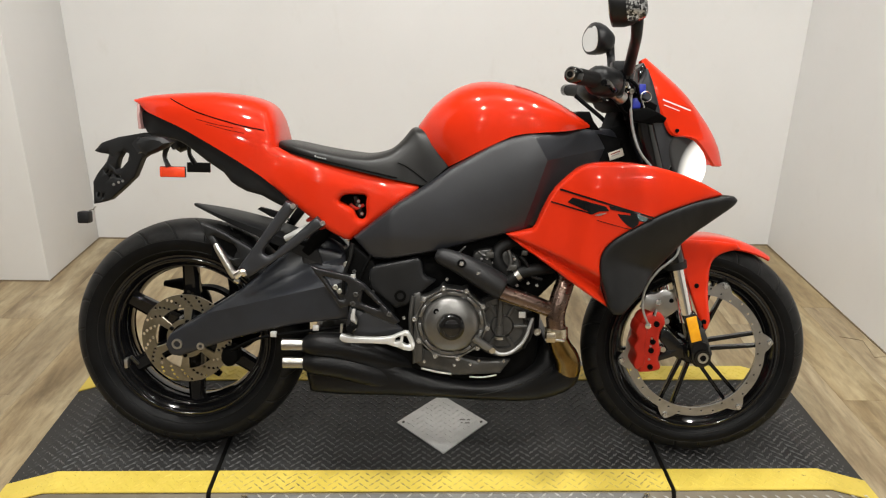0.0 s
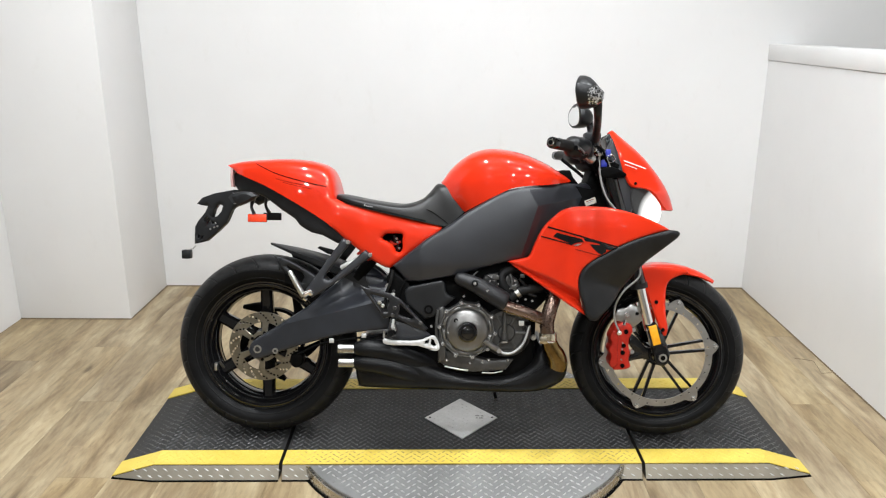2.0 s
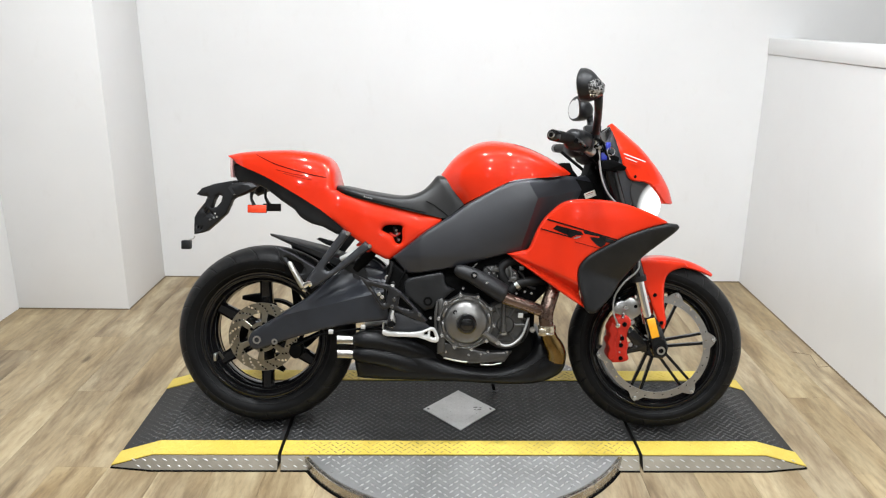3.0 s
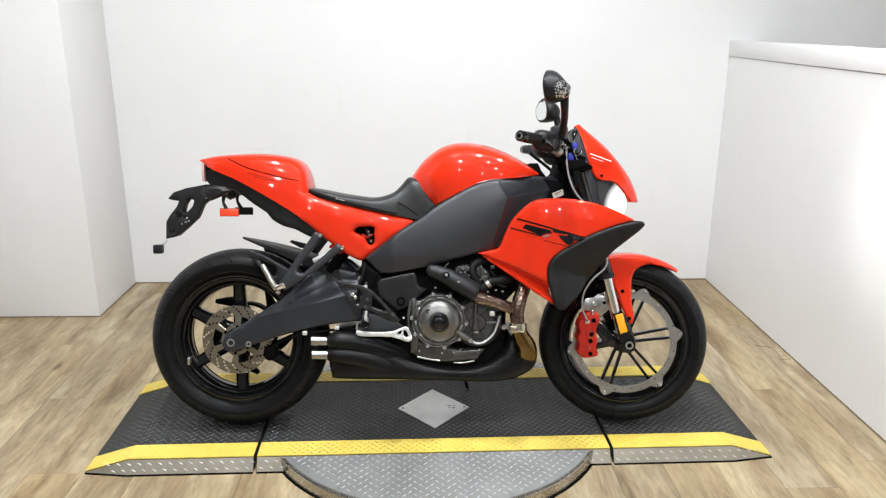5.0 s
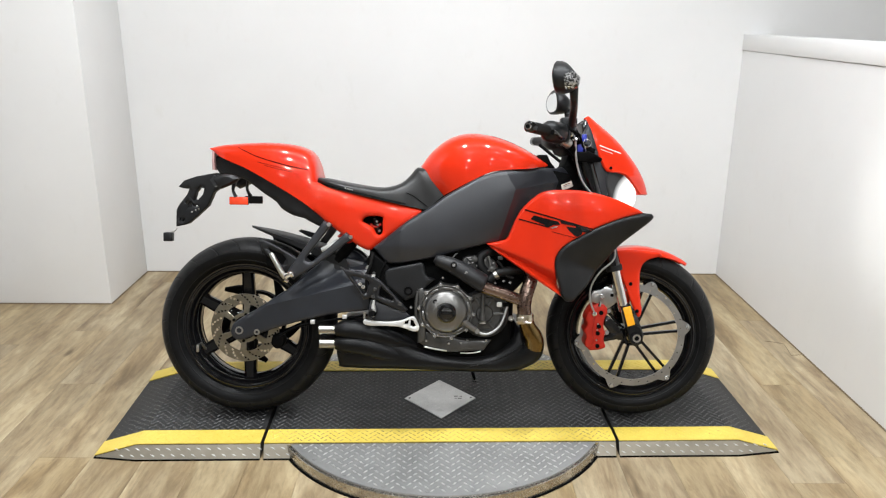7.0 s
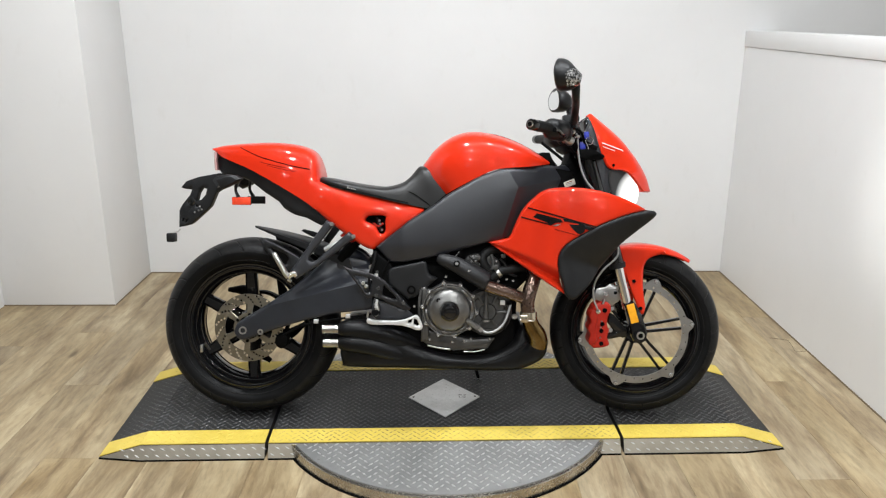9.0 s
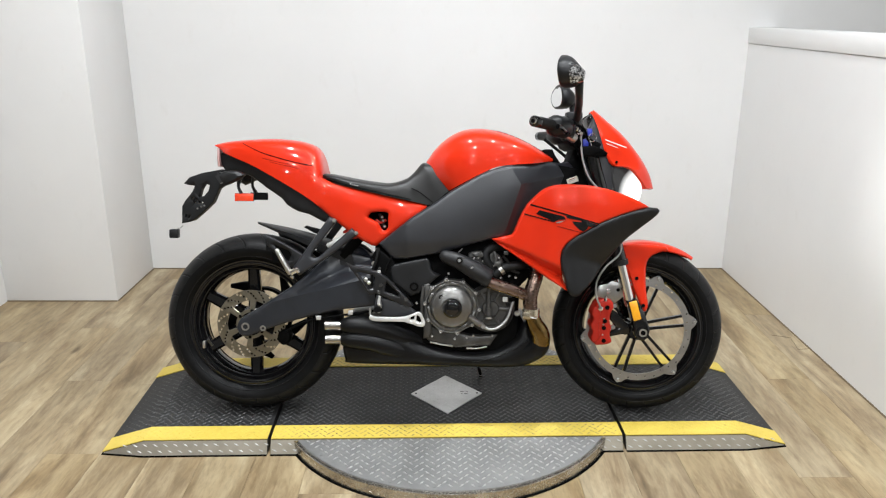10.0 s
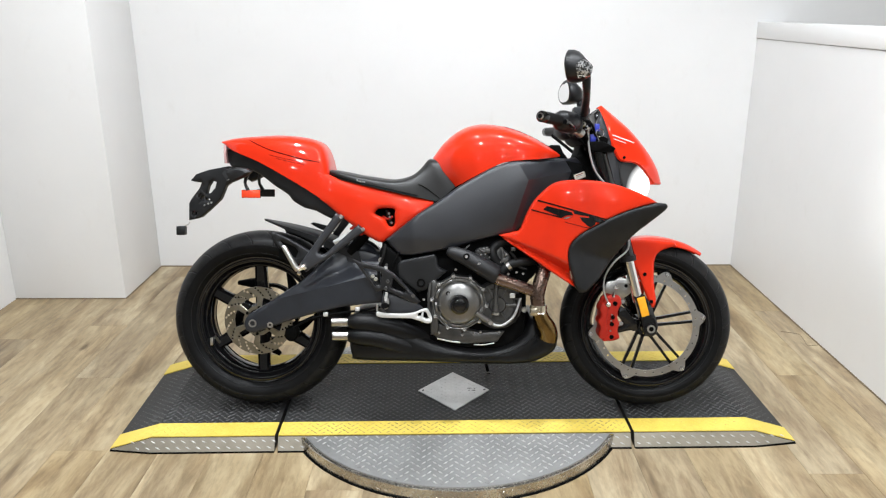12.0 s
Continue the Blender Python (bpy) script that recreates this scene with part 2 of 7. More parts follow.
def tyre_material(name, centre, count, slant, edge):
    """Tyre rubber with slanting grooves cut into the shoulders."""
    m = surface(name, (0.003, 0.0031, 0.0033), (0.006, 0.0061, 0.0064), (0.34, 0.48), scale=20, fine=300, bump=0.0, spec=0.11)
    nt = m.node_tree
    p = nt.nodes["Principled BSDF"]
    tc = nt.nodes.new("ShaderNodeTexCoord")
    sep = nt.nodes.new("ShaderNodeSeparateXYZ")
    nt.links.new(tc.outputs["Object"], sep.inputs[0])

    def math_node(op, a, b=None):
        n = nt.nodes.new("ShaderNodeMath")
        n.operation = op
        for i, v in enumerate((a, b)):
            if v is None:
                continue
            if isinstance(v, (int, float)):
                n.inputs[i].default_value = v
            else:
                nt.links.new(v, n.inputs[i])
        return n.outputs[0]

    ang = math_node("ARCTAN2", math_node("SUBTRACT", sep.outputs["Z"], centre[2]), math_node("SUBTRACT", sep.outputs["X"], centre[0]))
    side = math_node("ABSOLUTE", sep.outputs["Y"])
    run = math_node("ADD", math_node("MULTIPLY", ang, count / (2 * math.pi)), math_node("MULTIPLY", side, slant))
    tri = math_node("ABSOLUTE", math_node("SUBTRACT", math_node("FRACT", run), 0.5))
    rx = math_node("SUBTRACT", sep.outputs["X"], centre[0])
    rz = math_node("SUBTRACT", sep.outputs["Z"], centre[2])
    rad = math_node("SQRT", math_node("ADD", math_node("MULTIPLY", rx, rx), math_node("MULTIPLY", rz, rz)))
    on = math_node("MULTIPLY", math_node("GREATER_THAN", side, 0.012), math_node("GREATER_THAN", rad, edge))
    line = nt.nodes.new("ShaderNodeMapRange")
    for k, v in (("From Min", 0.02), ("From Max", 0.05), ("To Min", 1.0), ("To Max", 0.0)):
        line.inputs[k].default_value = v
    nt.links.new(tri, line.inputs["Value"])
    cut = math_node("SUBTRACT", 1.0, math_node("MULTIPLY", line.outputs[0], on))
    # the tread is scrubbed dull and greyer than the sidewall
    dust = add(nt, "ShaderNodeTexNoise", Scale=35.0, Detail=5.0, Roughness=0.65)
    nt.links.new(tc.outputs["Object"], dust.inputs["Vector"])
    tread_c = ramp(nt, dust.outputs["Fac"], [(0.3, (0.007, 0.007, 0.0072)), (0.7, (0.016, 0.0157, 0.0155))])
    worn_tread = nt.nodes.new("ShaderNodeMix")
    worn_tread.data_type = "RGBA"
    nt.links.new(math_node("GREATER_THAN", rad, edge), worn_tread.inputs["Factor"])
    nt.links.new(p.inputs["Base Color"].links[0].from_socket, worn_tread.inputs["A"])
    nt.links.new(tread_c, worn_tread.inputs["B"])
    nt.links.new(worn_tread.outputs["Result"], p.inputs["Base Color"])
    bp = add(nt, "ShaderNodeBump", Strength=0.9, Distance=0.004)
    nt.links.new(cut, bp.inputs["Height"])
    nt.links.new(bp.outputs["Normal"], p.inputs["Normal"])
    return m


SEATM = surface("black_seat_leather", (0.0055, 0.0052, 0.0049), (0.010, 0.0095, 0.009), (0.34, 0.46), scale=14, fine=420, bump=0.2, spec=0.42)
ENGINE = surface("grey_cast_engine_metal", (0.048, 0.047, 0.045), (0.100, 0.098, 0.093), (0.32, 0.46), metal=0.6, scale=18, fine=420, bump=0.1)
COVER = surface("grey_cast_clutch_cover", (0.140, 0.137, 0.131), (0.215, 0.211, 0.203), (0.28, 0.4), metal=0.85, scale=14, fine=320, bump=0.06)
# near-zero black: shade put into the colour of cavities and fillers; also black parts
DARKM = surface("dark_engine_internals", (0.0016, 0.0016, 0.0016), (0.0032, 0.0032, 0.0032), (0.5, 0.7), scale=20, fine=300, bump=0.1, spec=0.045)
STEEL = surface("brushed_steel", (0.52, 0.51, 0.49), (0.64, 0.63, 0.60), (0.22, 0.36), metal=1.0, scale=25, fine=300, bump=0.03)
DISCM = surface("brake_disc_steel", (0.36, 0.357, 0.35), (0.48, 0.476, 0.465), (0.24, 0.38), metal=1.0, scale=25, fine=300, bump=0.03)
RDISCM = surface("worn_rear_disc_steel", (0.25, 0.225, 0.165), (0.36, 0.335, 0.275), (0.24, 0.38), metal=1.0, scale=25, fine=300, bump=0.03)
TIPM = surface("dull_steel_tip", (0.30, 0.29, 0.27), (0.42, 0.405, 0.38), (0.2, 0.32), metal=1.0, scale=25, fine=300, bump=0.03)
CHROME = surface("polished_metal", (0.78, 0.77, 0.75), (0.84, 0.83, 0.81), (0.08, 0.16), metal=1.0, scale=20, fine=200, bump=0.0)
CLAMPM = surface("straw_tinted_steel", (0.44, 0.385, 0.27), (0.66, 0.60, 0.48), (0.18, 0.32), metal=1.0, scale=40, fine=300, bump=0.03)
ALU = surface("silver_painted_alloy", (0.60, 0.60, 0.59), (0.70, 0.70, 0.68), (0.35, 0.45), metal=0.55, scale=25, fine=300, bump=0.04)
HEADER = surface("heat_stained_header_pipe", (0.115, 0.070, 0.050), (0.24, 0.180, 0.155), (0.22, 0.34), metal=1.0, scale=4.5, fine=60, bump=0.0, stretch=(1.0, 1.0, 2.0))
BRONZE = surface("bronze_burnt_pipe", (0.10, 0.056, 0.018), (0.28, 0.20, 0.08), (0.16, 0.28), metal=1.0, scale=12, fine=160, bump=0.04)
MUFF = surface("black_ceramic_muffler", (0.0035, 0.0036, 0.0038), (0.0075, 0.0076, 0.008), (0.26, 0.4), scale=9, fine=140, bump=0.35, spec=0.19)
SHIELD = surface("worn_black_heat_shield", (0.006, 0.006, 0.0066), (0.013, 0.013, 0.014), (0.42, 0.55), scale=9, fine=350, bump=0.08, spec=0.36)
CALIPER = surface("red_brake_caliper", (0.38, 0.017, 0.008), (0.46, 0.023, 0.011), (0.35, 0.45), scale=20, fine=300, bump=0.06, spec=0.25)
AMBER = surface("amber_reflector", (0.85, 0.36, 0.01), (0.95, 0.46, 0.02), (0.2, 0.3), scale=60, fine=600, bump=0.2)
REDREF = surface("red_reflector", (0.75, 0.05, 0.015), (0.85, 0.07, 0.02), (0.2, 0.3), scale=60, fine=600, bump=0.2)
TAILM = surface("pale_red_tail_lens", (0.60, 0.33, 0.32), (0.70, 0.44, 0.43), (0.15, 0.25), scale=40, fine=300, bump=0.1)
BLUE = surface("blue_plastic_fob", (0.012, 0.02, 0.26), (0.02, 0.035, 0.36), (0.35, 0.5))
LABELM = surface("beige_warning_label", (0.62, 0.57, 0.48), (0.70, 0.66, 0.58), (0.5, 0.6), scale=30)
GREYH = surface("grey_braided_hose", (0.30, 0.30, 0.295), (0.42, 0.42, 0.41), (0.35, 0.48), metal=0.4, scale=60, fine=700, bump=0.2)
FACET = surface("faceted_clear_lens", (0.30, 0.30, 0.30), (0.85, 0.85, 0.85), (0.06, 0.15), metal=0.6, bump=0.0)
# the facets' glints are put into the colour as light and dark cells
cells = add(FACET.node_tree, "ShaderNodeTexVoronoi", Scale=240.0)
FACET.node_tree.links.new(coords(FACET.node_tree), cells.inputs["Vector"])
FACET.node_tree.links.new(ramp(FACET.node_tree, cells.outputs["Color"], [(0.3, (0.03, 0.03, 0.03)), (0.5, (0.15, 0.15, 0.15)), (0.8, (0.6, 0.6, 0.6))]), FACET.node_tree.nodes["Principled BSDF"].inputs["Base Color"])
MIRRORM = surface("mirror_glass", (0.88, 0.89, 0.89), (0.90, 0.91, 0.91), (0.01, 0.02), metal=1.0, bump=0.0)
MAT = surface("black_painted_tread_plate", (0.014, 0.014, 0.0145), (0.027, 0.0268, 0.0265), (0.42, 0.58), scale=5, fine=200, bump=0.1, spec=0.3)
MATLUG = surface("scuffed_tread_bars", (0.030, 0.0298, 0.0296), (0.080, 0.0795, 0.078), (0.30, 0.45), scale=6, fine=180, bump=0.08)
YELLOW = surface("yellow_safety_paint", (0.56, 0.42, 0.058), (0.66, 0.51, 0.092), (0.45, 0.6), scale=9, fine=200, bump=0.08)
scuff = add(YELLOW.node_tree, "ShaderNodeTexNoise", Scale=55.0, Detail=6.0, Roughness=0.7)
YELLOW.node_tree.links.new(coords(YELLOW.node_tree), scuff.inputs["Vector"])
worn = YELLOW.node_tree.nodes.new("ShaderNodeMix")
worn.data_type = "RGBA"
base_in = YELLOW.node_tree.nodes["Principled BSDF"].inputs["Base Color"]
YELLOW.node_tree.links.new(base_in.links[0].from_socket, worn.inputs["B"])
worn.inputs["A"].default_value = (0.16, 0.12, 0.04, 1)
YELLOW.node_tree.links.new(ramp(YELLOW.node_tree, scuff.outputs["Fac"], [(0.27, (0.1, 0.1, 0.1)), (0.37, (1, 1, 1))]), worn.inputs["Factor"])
YELLOW.node_tree.links.new(worn.outputs["Result"], base_in)
TREAD = surface("aluminium_tread_plate", (0.235, 0.235, 0.23), (0.36, 0.36, 0.352), (0.34, 0.5), metal=0.5, scale=6, fine=200, bump=0.06)
BRIGHTP = surface("bare_bright_aluminium", (0.50, 0.50, 0.49), (0.66, 0.66, 0.65), (0.3, 0.45), metal=0.4, scale=9, fine=200, bump=0.06)
YELLOWW = surface("worn_yellow_tread_bars", (0.16, 0.13, 0.06), (0.62, 0.48, 0.11), (0.4, 0.55), scale=7, fine=200, bump=0.08)
FACEM = surface("dull_aluminium_face", (0.27, 0.245, 0.195), (0.40, 0.365, 0.30), (0.3, 0.45), metal=0.6, scale=7, fine=200, bump=0.06)
TREADB = surface("bright_tread_bars", (0.58, 0.58, 0.57), (0.74, 0.74, 0.73), (0.26, 0.38), metal=0.7, scale=9, fine=200, bump=0.05)
RIMEDGE = surface("brushed_steel_rim_edge", (0.40, 0.38, 0.34), (0.54, 0.51, 0.46), (0.2, 0.34), metal=0.95, scale=9, fine=200, bump=0.05)
BOLTM = surface("bright_zinc_bolt", (0.50, 0.50, 0.49), (0.64, 0.64, 0.63), (0.2, 0.34), metal=0.9, scale=60, fine=300, bump=0.03)
LETTER = surface("dark_red_lettering", (0.20, 0.010, 0.006), (0.26, 0.014, 0.008), (0.3, 0.4), bump=0.0, spec=0.2)
WHITEM = surface("white_decal", (0.75, 0.75, 0.74), (0.8, 0.8, 0.79), (0.3, 0.4), bump=0.0)


def headlamp_glow():
    """Clear lens, brightest before the bulb."""
    m, nt, p = nodes_of("lit_headlamp")
    tc = nt.nodes.new("ShaderNodeTexCoord")
    ab = nt.nodes.new("ShaderNodeVectorMath")
    ab.operation = "ABSOLUTE"
    di = nt.nodes.new("ShaderNodeVectorMath")
    di.operation = "DISTANCE"
    di.inputs[1].default_value = (0.672, 0.045, 0.785)
    nt.links.new(tc.outputs["Object"], ab.inputs[0])
    nt.links.new(ab.outputs[0], di.inputs[0])
    mr = nt.nodes.new("ShaderNodeMapRange")
    mr.interpolation_type = "LINEAR"
    for k, v in (("From Min", 0.046), ("From Max", 0.094), ("To Min", 2.4), ("To Max", 0.02)):
        mr.inputs[k].default_value = v
    nt.links.new(di.outputs["Value"], mr.inputs["Value"])
    nt.links.new(mr.outputs["Result"], p.inputs["Emission Strength"])
    p.inputs["Emission Color"].default_value = (1.0, 0.97, 0.91, 1)
    p.inputs["Base Color"].default_value = (0.02, 0.02, 0.021, 1)
    p.inputs["Roughness"].default_value = 0.08
    p.inputs["Specular IOR Level"].default_value = 0.25
    return m


HEADLAMP = headlamp_glow()
BRKM = surface("satin_dark_alloy", (0.006, 0.0062, 0.007), (0.011, 0.0113, 0.0125), (0.24, 0.34), metal=0.0, scale=15, fine=400, bump=0.04)
DOWNLIGHT = glow("ceiling_lamp_glow", (1.0, 0.97, 0.93), 90.0)


# ---------------------------------------------------------------- mesh tools
from mathutils.geometry import delaunay_2d_cdt


def mesh_ob(name, verts, faces, mat, parent=None, label="", smooth=True, auto=38):
    me = bpy.data.meshes.new(name)
    me.from_pydata([tuple(v) for v in verts], [], [tuple(f) for f in faces])
    bm = bmesh.new()
    bm.from_mesh(me)
    bmesh.ops.remove_doubles(bm, verts=bm.verts, dist=1e-6)
    bmesh.ops.recalc_face_normals(bm, faces=bm.faces)
    for f in bm.faces:
        f.smooth = smooth
    if smooth:
        for e in bm.edges:
            if len(e.link_faces) == 2 and e.calc_face_angle(0) > radians(auto):
                e.smooth = False
    bm.to_mesh(me)
    bm.free()
    me.materials.append(mat)
    ob = new(name, me)
    if parent:
        ob.parent = parent
    if label:
        ob["label"] = label
    return ob


def part(name, bm, mat, parent=None, label="", smooth=True, auto=38):
    me = bpy.data.meshes.new(name)
    bmesh.ops.recalc_face_normals(bm, faces=bm.faces)
    for f in bm.faces:
        f.smooth = smooth
    if smooth:
        for e in bm.edges:
            if len(e.link_faces) == 2 and e.calc_face_angle(0) > radians(auto):
                e.smooth = False
    bm.to_mesh(me)
    bm.free()
    me.materials.append(mat)
    ob = new(name, me)
    if parent:
        ob.parent = parent
    if label:
        ob["label"] = label
    return ob


def mirrored(ob, parent, label=""):
    """The same part on the other side of the thing."""
    me = ob.data.copy()
    me.transform(Matrix.Scale(-1, 4, (0, 1, 0)))
    me.flip_normals()
    o = new(ob.name.split(".")[0], me)
    o.parent = parent
    if label or "label" in ob:
        o["label"] = label or ob["label"]
    return o


def box(lo, hi, bevel=0.0, segs=2):
    bm = bmesh.new()
    bmesh.ops.create_cube(bm, size=1.0)
    for v in bm.verts:
        v.co = Vector([(a + b) / 2 + c * (b - a) for a, b, c in zip(lo, hi, v.co)])
    if bevel:
        bmesh.ops.bevel(bm, geom=bm.edges[:], offset=bevel, segments=segs, affect="EDGES", profile=0.5)
    return bm


def spline(pts, n=6, closed=False):
    """A smooth curve through pts."""
    p = [np.array(q, float) for q in pts]
    out = []
    m = len(p)
    rng = range(m) if closed else range(m - 1)
    for i in rng:
        a, b = p[i], p[(i + 1) % m]
        z = p[i - 1] if (i > 0 or closed) else 2 * a - b
        c = p[(i + 2) % m] if (i + 2 < m or closed) else 2 * b - a
        for k in range(n):
            t = k / n
            out.append(0.5 * (2 * a + (b - z) * t + (2 * z - 5 * a + 4 * b - c) * t * t + (3 * a - z - 3 * b + c) * t ** 3))
    if not closed:
        out.append(p[-1])
    return out


def rings(rows, closed_ring=True, caps=True):
    """Faces between rows of points with equal counts."""
    n = len(rows[0])
    verts = [v for r in rows for v in r]
    faces = []
    for i in range(len(rows) - 1):
        for j in range(n if closed_ring else n - 1):
            k = (j + 1) % n
            faces.append((i * n + j, i * n + k, (i + 1) * n + k, (i + 1) * n + j))
    if caps and closed_ring:
        faces.append(tuple(range(n))[::-1])
        faces.append(tuple((len(rows) - 1) * n + j for j in range(n)))
    return verts, faces


def tube(path, radius, n=12, smooth_n=5, flat=1.0):
    """A round bar or hose along path; radius may be a list, one for each point."""
    if len(path) > 2 and smooth_n > 1:
        rad = radius if isinstance(radius, (list, tuple)) else [radius] * len(path)
        q = spline([(*p, r) for p, r in zip(path, rad)], smooth_n)
        pts, rad = [Vector(v[:3]) for v in q], [v[3] for v in q]
    else:
        pts = [Vector(v) for v in path]
        rad = list(radius) if isinstance(radius, (list, tuple)) else [radius] * len(pts)
    rows = []
    up = None
    for i, p in enumerate(pts):
        d = (pts[min(i + 1, len(pts) - 1)] - pts[max(i - 1, 0)]).normalized()
        if up is None:
            up = Vector((0, 0, 1)) if abs(d.z) < 0.9 else Vector((1, 0, 0))
        s = d.cross(up).normalized()
        up = s.cross(d).normalized()
        rows.append([p + (s * math.cos(a) + up * math.sin(a) * flat) * rad[i] for a in (2 * math.pi * k / n for k in range(n))])
    return rings(rows)


def bar(name, path, radius, mat, parent, label="", n=12, smooth_n=5, flat=1.0):
    return mesh_ob(name, *tube(path, radius, n, smooth_n, flat), mat, parent, label, auto=60)


def turned(profile, centre, n=48, axis="y"):
    """A turned body: profile of (offset along the axis, radius)."""
    rows = []
    for off, r in profile:
        ring = []
        for k in range(n):
            a = 2 * math.pi * k / n
            c, s = r * math.cos(a), r * math.sin(a)
            ring.append({"y": (centre[0] + c, centre[1] + off, centre[2] + s), "z": (centre[0] + c, centre[1] + s, centre[2] + off),
                         "x": (centre[0] + off, centre[1] + c, centre[2] + s)}[axis])
        rows.append(ring)
    return rings(rows)


def turn(name, profile, centre, mat, parent, label="", n=48, axis="y", auto=35):
    return mesh_ob(name, *turned(profile, centre, n, axis), mat, parent, label, auto=auto)


def ring_body(name, profile, centre, mat, parent, label="", n=72, auto=35):
    """A closed ring turned about the y axis: profile is a closed loop of (offset, radius)."""
    rows = []
    for k in range(n):
        a = 2 * math.pi * k / n
        rows.append([(centre[0] + r * math.cos(a), centre[1] + o, centre[2] + r * math.sin(a)) for o, r in profile])
    m = len(profile)
    verts = [v for r in rows for v in r]
    faces = [(i * m + j, i * m + (j + 1) % m, ((i + 1) % n) * m + (j + 1) % m, ((i + 1) % n) * m + j) for i in range(n) for j in range(m)]
    return mesh_ob(name, verts, faces, mat, parent, label, auto=auto)


def edge_distance(p, loops):
    best = np.full(len(p), 9.0)
    for loop in loops:
        a = np.array(loop)
        b = np.roll(a, -1, 0)
        for s, e in zip(a, b):
            d = e - s
            t = np.clip(((p - s) @ d) / max(d @ d, 1e-12), 0, 1)
            best = np.minimum(best, np.linalg.norm(p - (s + t[:, None] * d), axis=1))
    return best


def inside(p, loop):
    a = np.array(loop)
    b = np.roll(a, -1, 0)
    c = np.zeros(len(p), bool)
    for (x0, z0), (x1, z1) in zip(a, b):
        if z0 == z1:
            continue
        hit = ((z0 > p[:, 1]) != (z1 > p[:, 1])) & (p[:, 0] < (x1 - x0) * (p[:, 1] - z0) / (z1 - z0) + x0)
        c ^= hit
    return c


def panel(outline, face, thick, holes=(), step=0.014, round_r=0.012, back=None, hem=None, creases=()):
    """A shaped side panel: outline and holes in x and z; face(x, z) gives the outer surface's y; the rim is rounded over."""
    loops = [np.array([q[:2] for q in outline], float)] + [np.array(h, float) for h in holes]

    def fine(loop):
        out = []
        for s, e in zip(loop, np.roll(loop, -1, 0)):
            k = max(1, int(np.linalg.norm(e - s) / step))
            out += [s + (e - s) * i / k for i in range(k)]
        return np.array(out)

    loops = [fine(lp) for lp in loops]
    lo, hi = loops[0].min(0), loops[0].max(0)
    gx, gz = np.meshgrid(np.arange(lo[0], hi[0], step), np.arange(lo[1], hi[1], step * 0.866))
    gx[1::2] += step / 2
    g = np.stack([gx.ravel(), gz.ravel()], 1)
    rim = []
    if round_r:
        for lp in loops:
            tan = np.roll(lp, -1, 0) - np.roll(lp, 1, 0)
            tan /= np.linalg.norm(tan, axis=1)[:, None] + 1e-9
            nor = np.stack([-tan[:, 1], tan[:, 0]], 1)
            for d in (0.15 * round_r, 0.45 * round_r, round_r):
                rim += [lp + nor * d, lp - nor * d]
        rim = np.concatenate(rim)
        ok = inside(rim, loops[0])
        for h in loops[1:]:
            ok &= ~inside(rim, h)
        rim = rim[ok]
        dr = edge_distance(rim, loops)
        rim = rim[dr > 0.12 * round_r]
    ok = inside(g, loops[0])
    for h in loops[1:]:
        ok &= ~inside(g, h)
    g = g[ok]
    if len(g):
        g = g[edge_distance(g, loops) > max(round_r * 1.2, step * 0.5)]
    folds = []
    for a, b in creases:
        a, b = np.array(a), np.array(b)
        n = max(2, int(np.linalg.norm(b - a) / (step * 0.6)))
        fold = np.array([a + (b - a) * i / n for i in range(n + 1)])
        folds.append(fold[inside(fold, loops[0])])
        g = g[np.min(np.linalg.norm(g[:, None] - folds[-1][None], axis=2), axis=1) > step * 0.45]
    pts, edges, k = [], [], 0
    for lp in loops:
        edges += [(k + i, k + (i + 1) % len(lp)) for i in range(len(lp))]
        pts += [tuple(q) for q in lp]
        k += len(lp)
    for fold in folds:
        edges += [(k + i, k + i + 1) for i in range(len(fold) - 1)]
        pts += [tuple(q) for q in fold]
        k += len(fold)
    pts += [tuple(q) for q in g] + [tuple(q) for q in (rim if len(rim) else [])]
    v2, e2, f2, *_ = delaunay_2d_cdt([Vector(q) for q in pts], edges, [], 0, 1e-5)
    v = np.array([tuple(q) for q in v2])
    cen = np.array([np.mean([v[i] for i in f], 0) for f in f2])
    keep = inside(cen, loops[0])
    for h in loops[1:]:
        keep &= ~inside(cen, h)
    f2 = [f for f, q in zip(f2, keep) if q]
    d = edge_distance(v, loops)
    rr = max(round_r, 1e-6)
    drop = np.where(d < rr, rr - np.sqrt(np.maximum(rr * rr - (rr - d) ** 2, 0)), 0) if round_r else np.zeros(len(v))
    if hem:
        drop = drop * np.array([hem(x, z) for x, z in v])
    y0 = np.array([face(x, z) for x, z in v])
    n = len(v)
    front = [(x, y + q, z) for (x, z), y, q in zip(v, y0, drop)]
    rear = [(x, (y + thick) if back is None else back(x, z), z) for (x, z), y in zip(v, y0)]
    used = {}
    for f in f2:
        for a, b in zip(f, (*f[1:], f[0])):
            used[(a, b)] = 1
    faces = [tuple(f) for f in f2] + [tuple(n + i for i in f[::-1]) for f in f2]
    faces += [(b, a, n + a, n + b) for a, b in used if (b, a) not in used]
    return front + rear, faces


def flat_plate(name, outline, y0, y1, mat, parent, label="", holes=(), bevel=0.004, step=0.03):
    lo, hi = min(y0, y1), max(y0, y1)
    return mesh_ob(name, *panel(outline, lambda x, z: lo, hi - lo, holes, step, bevel), mat, parent, label, auto=50)


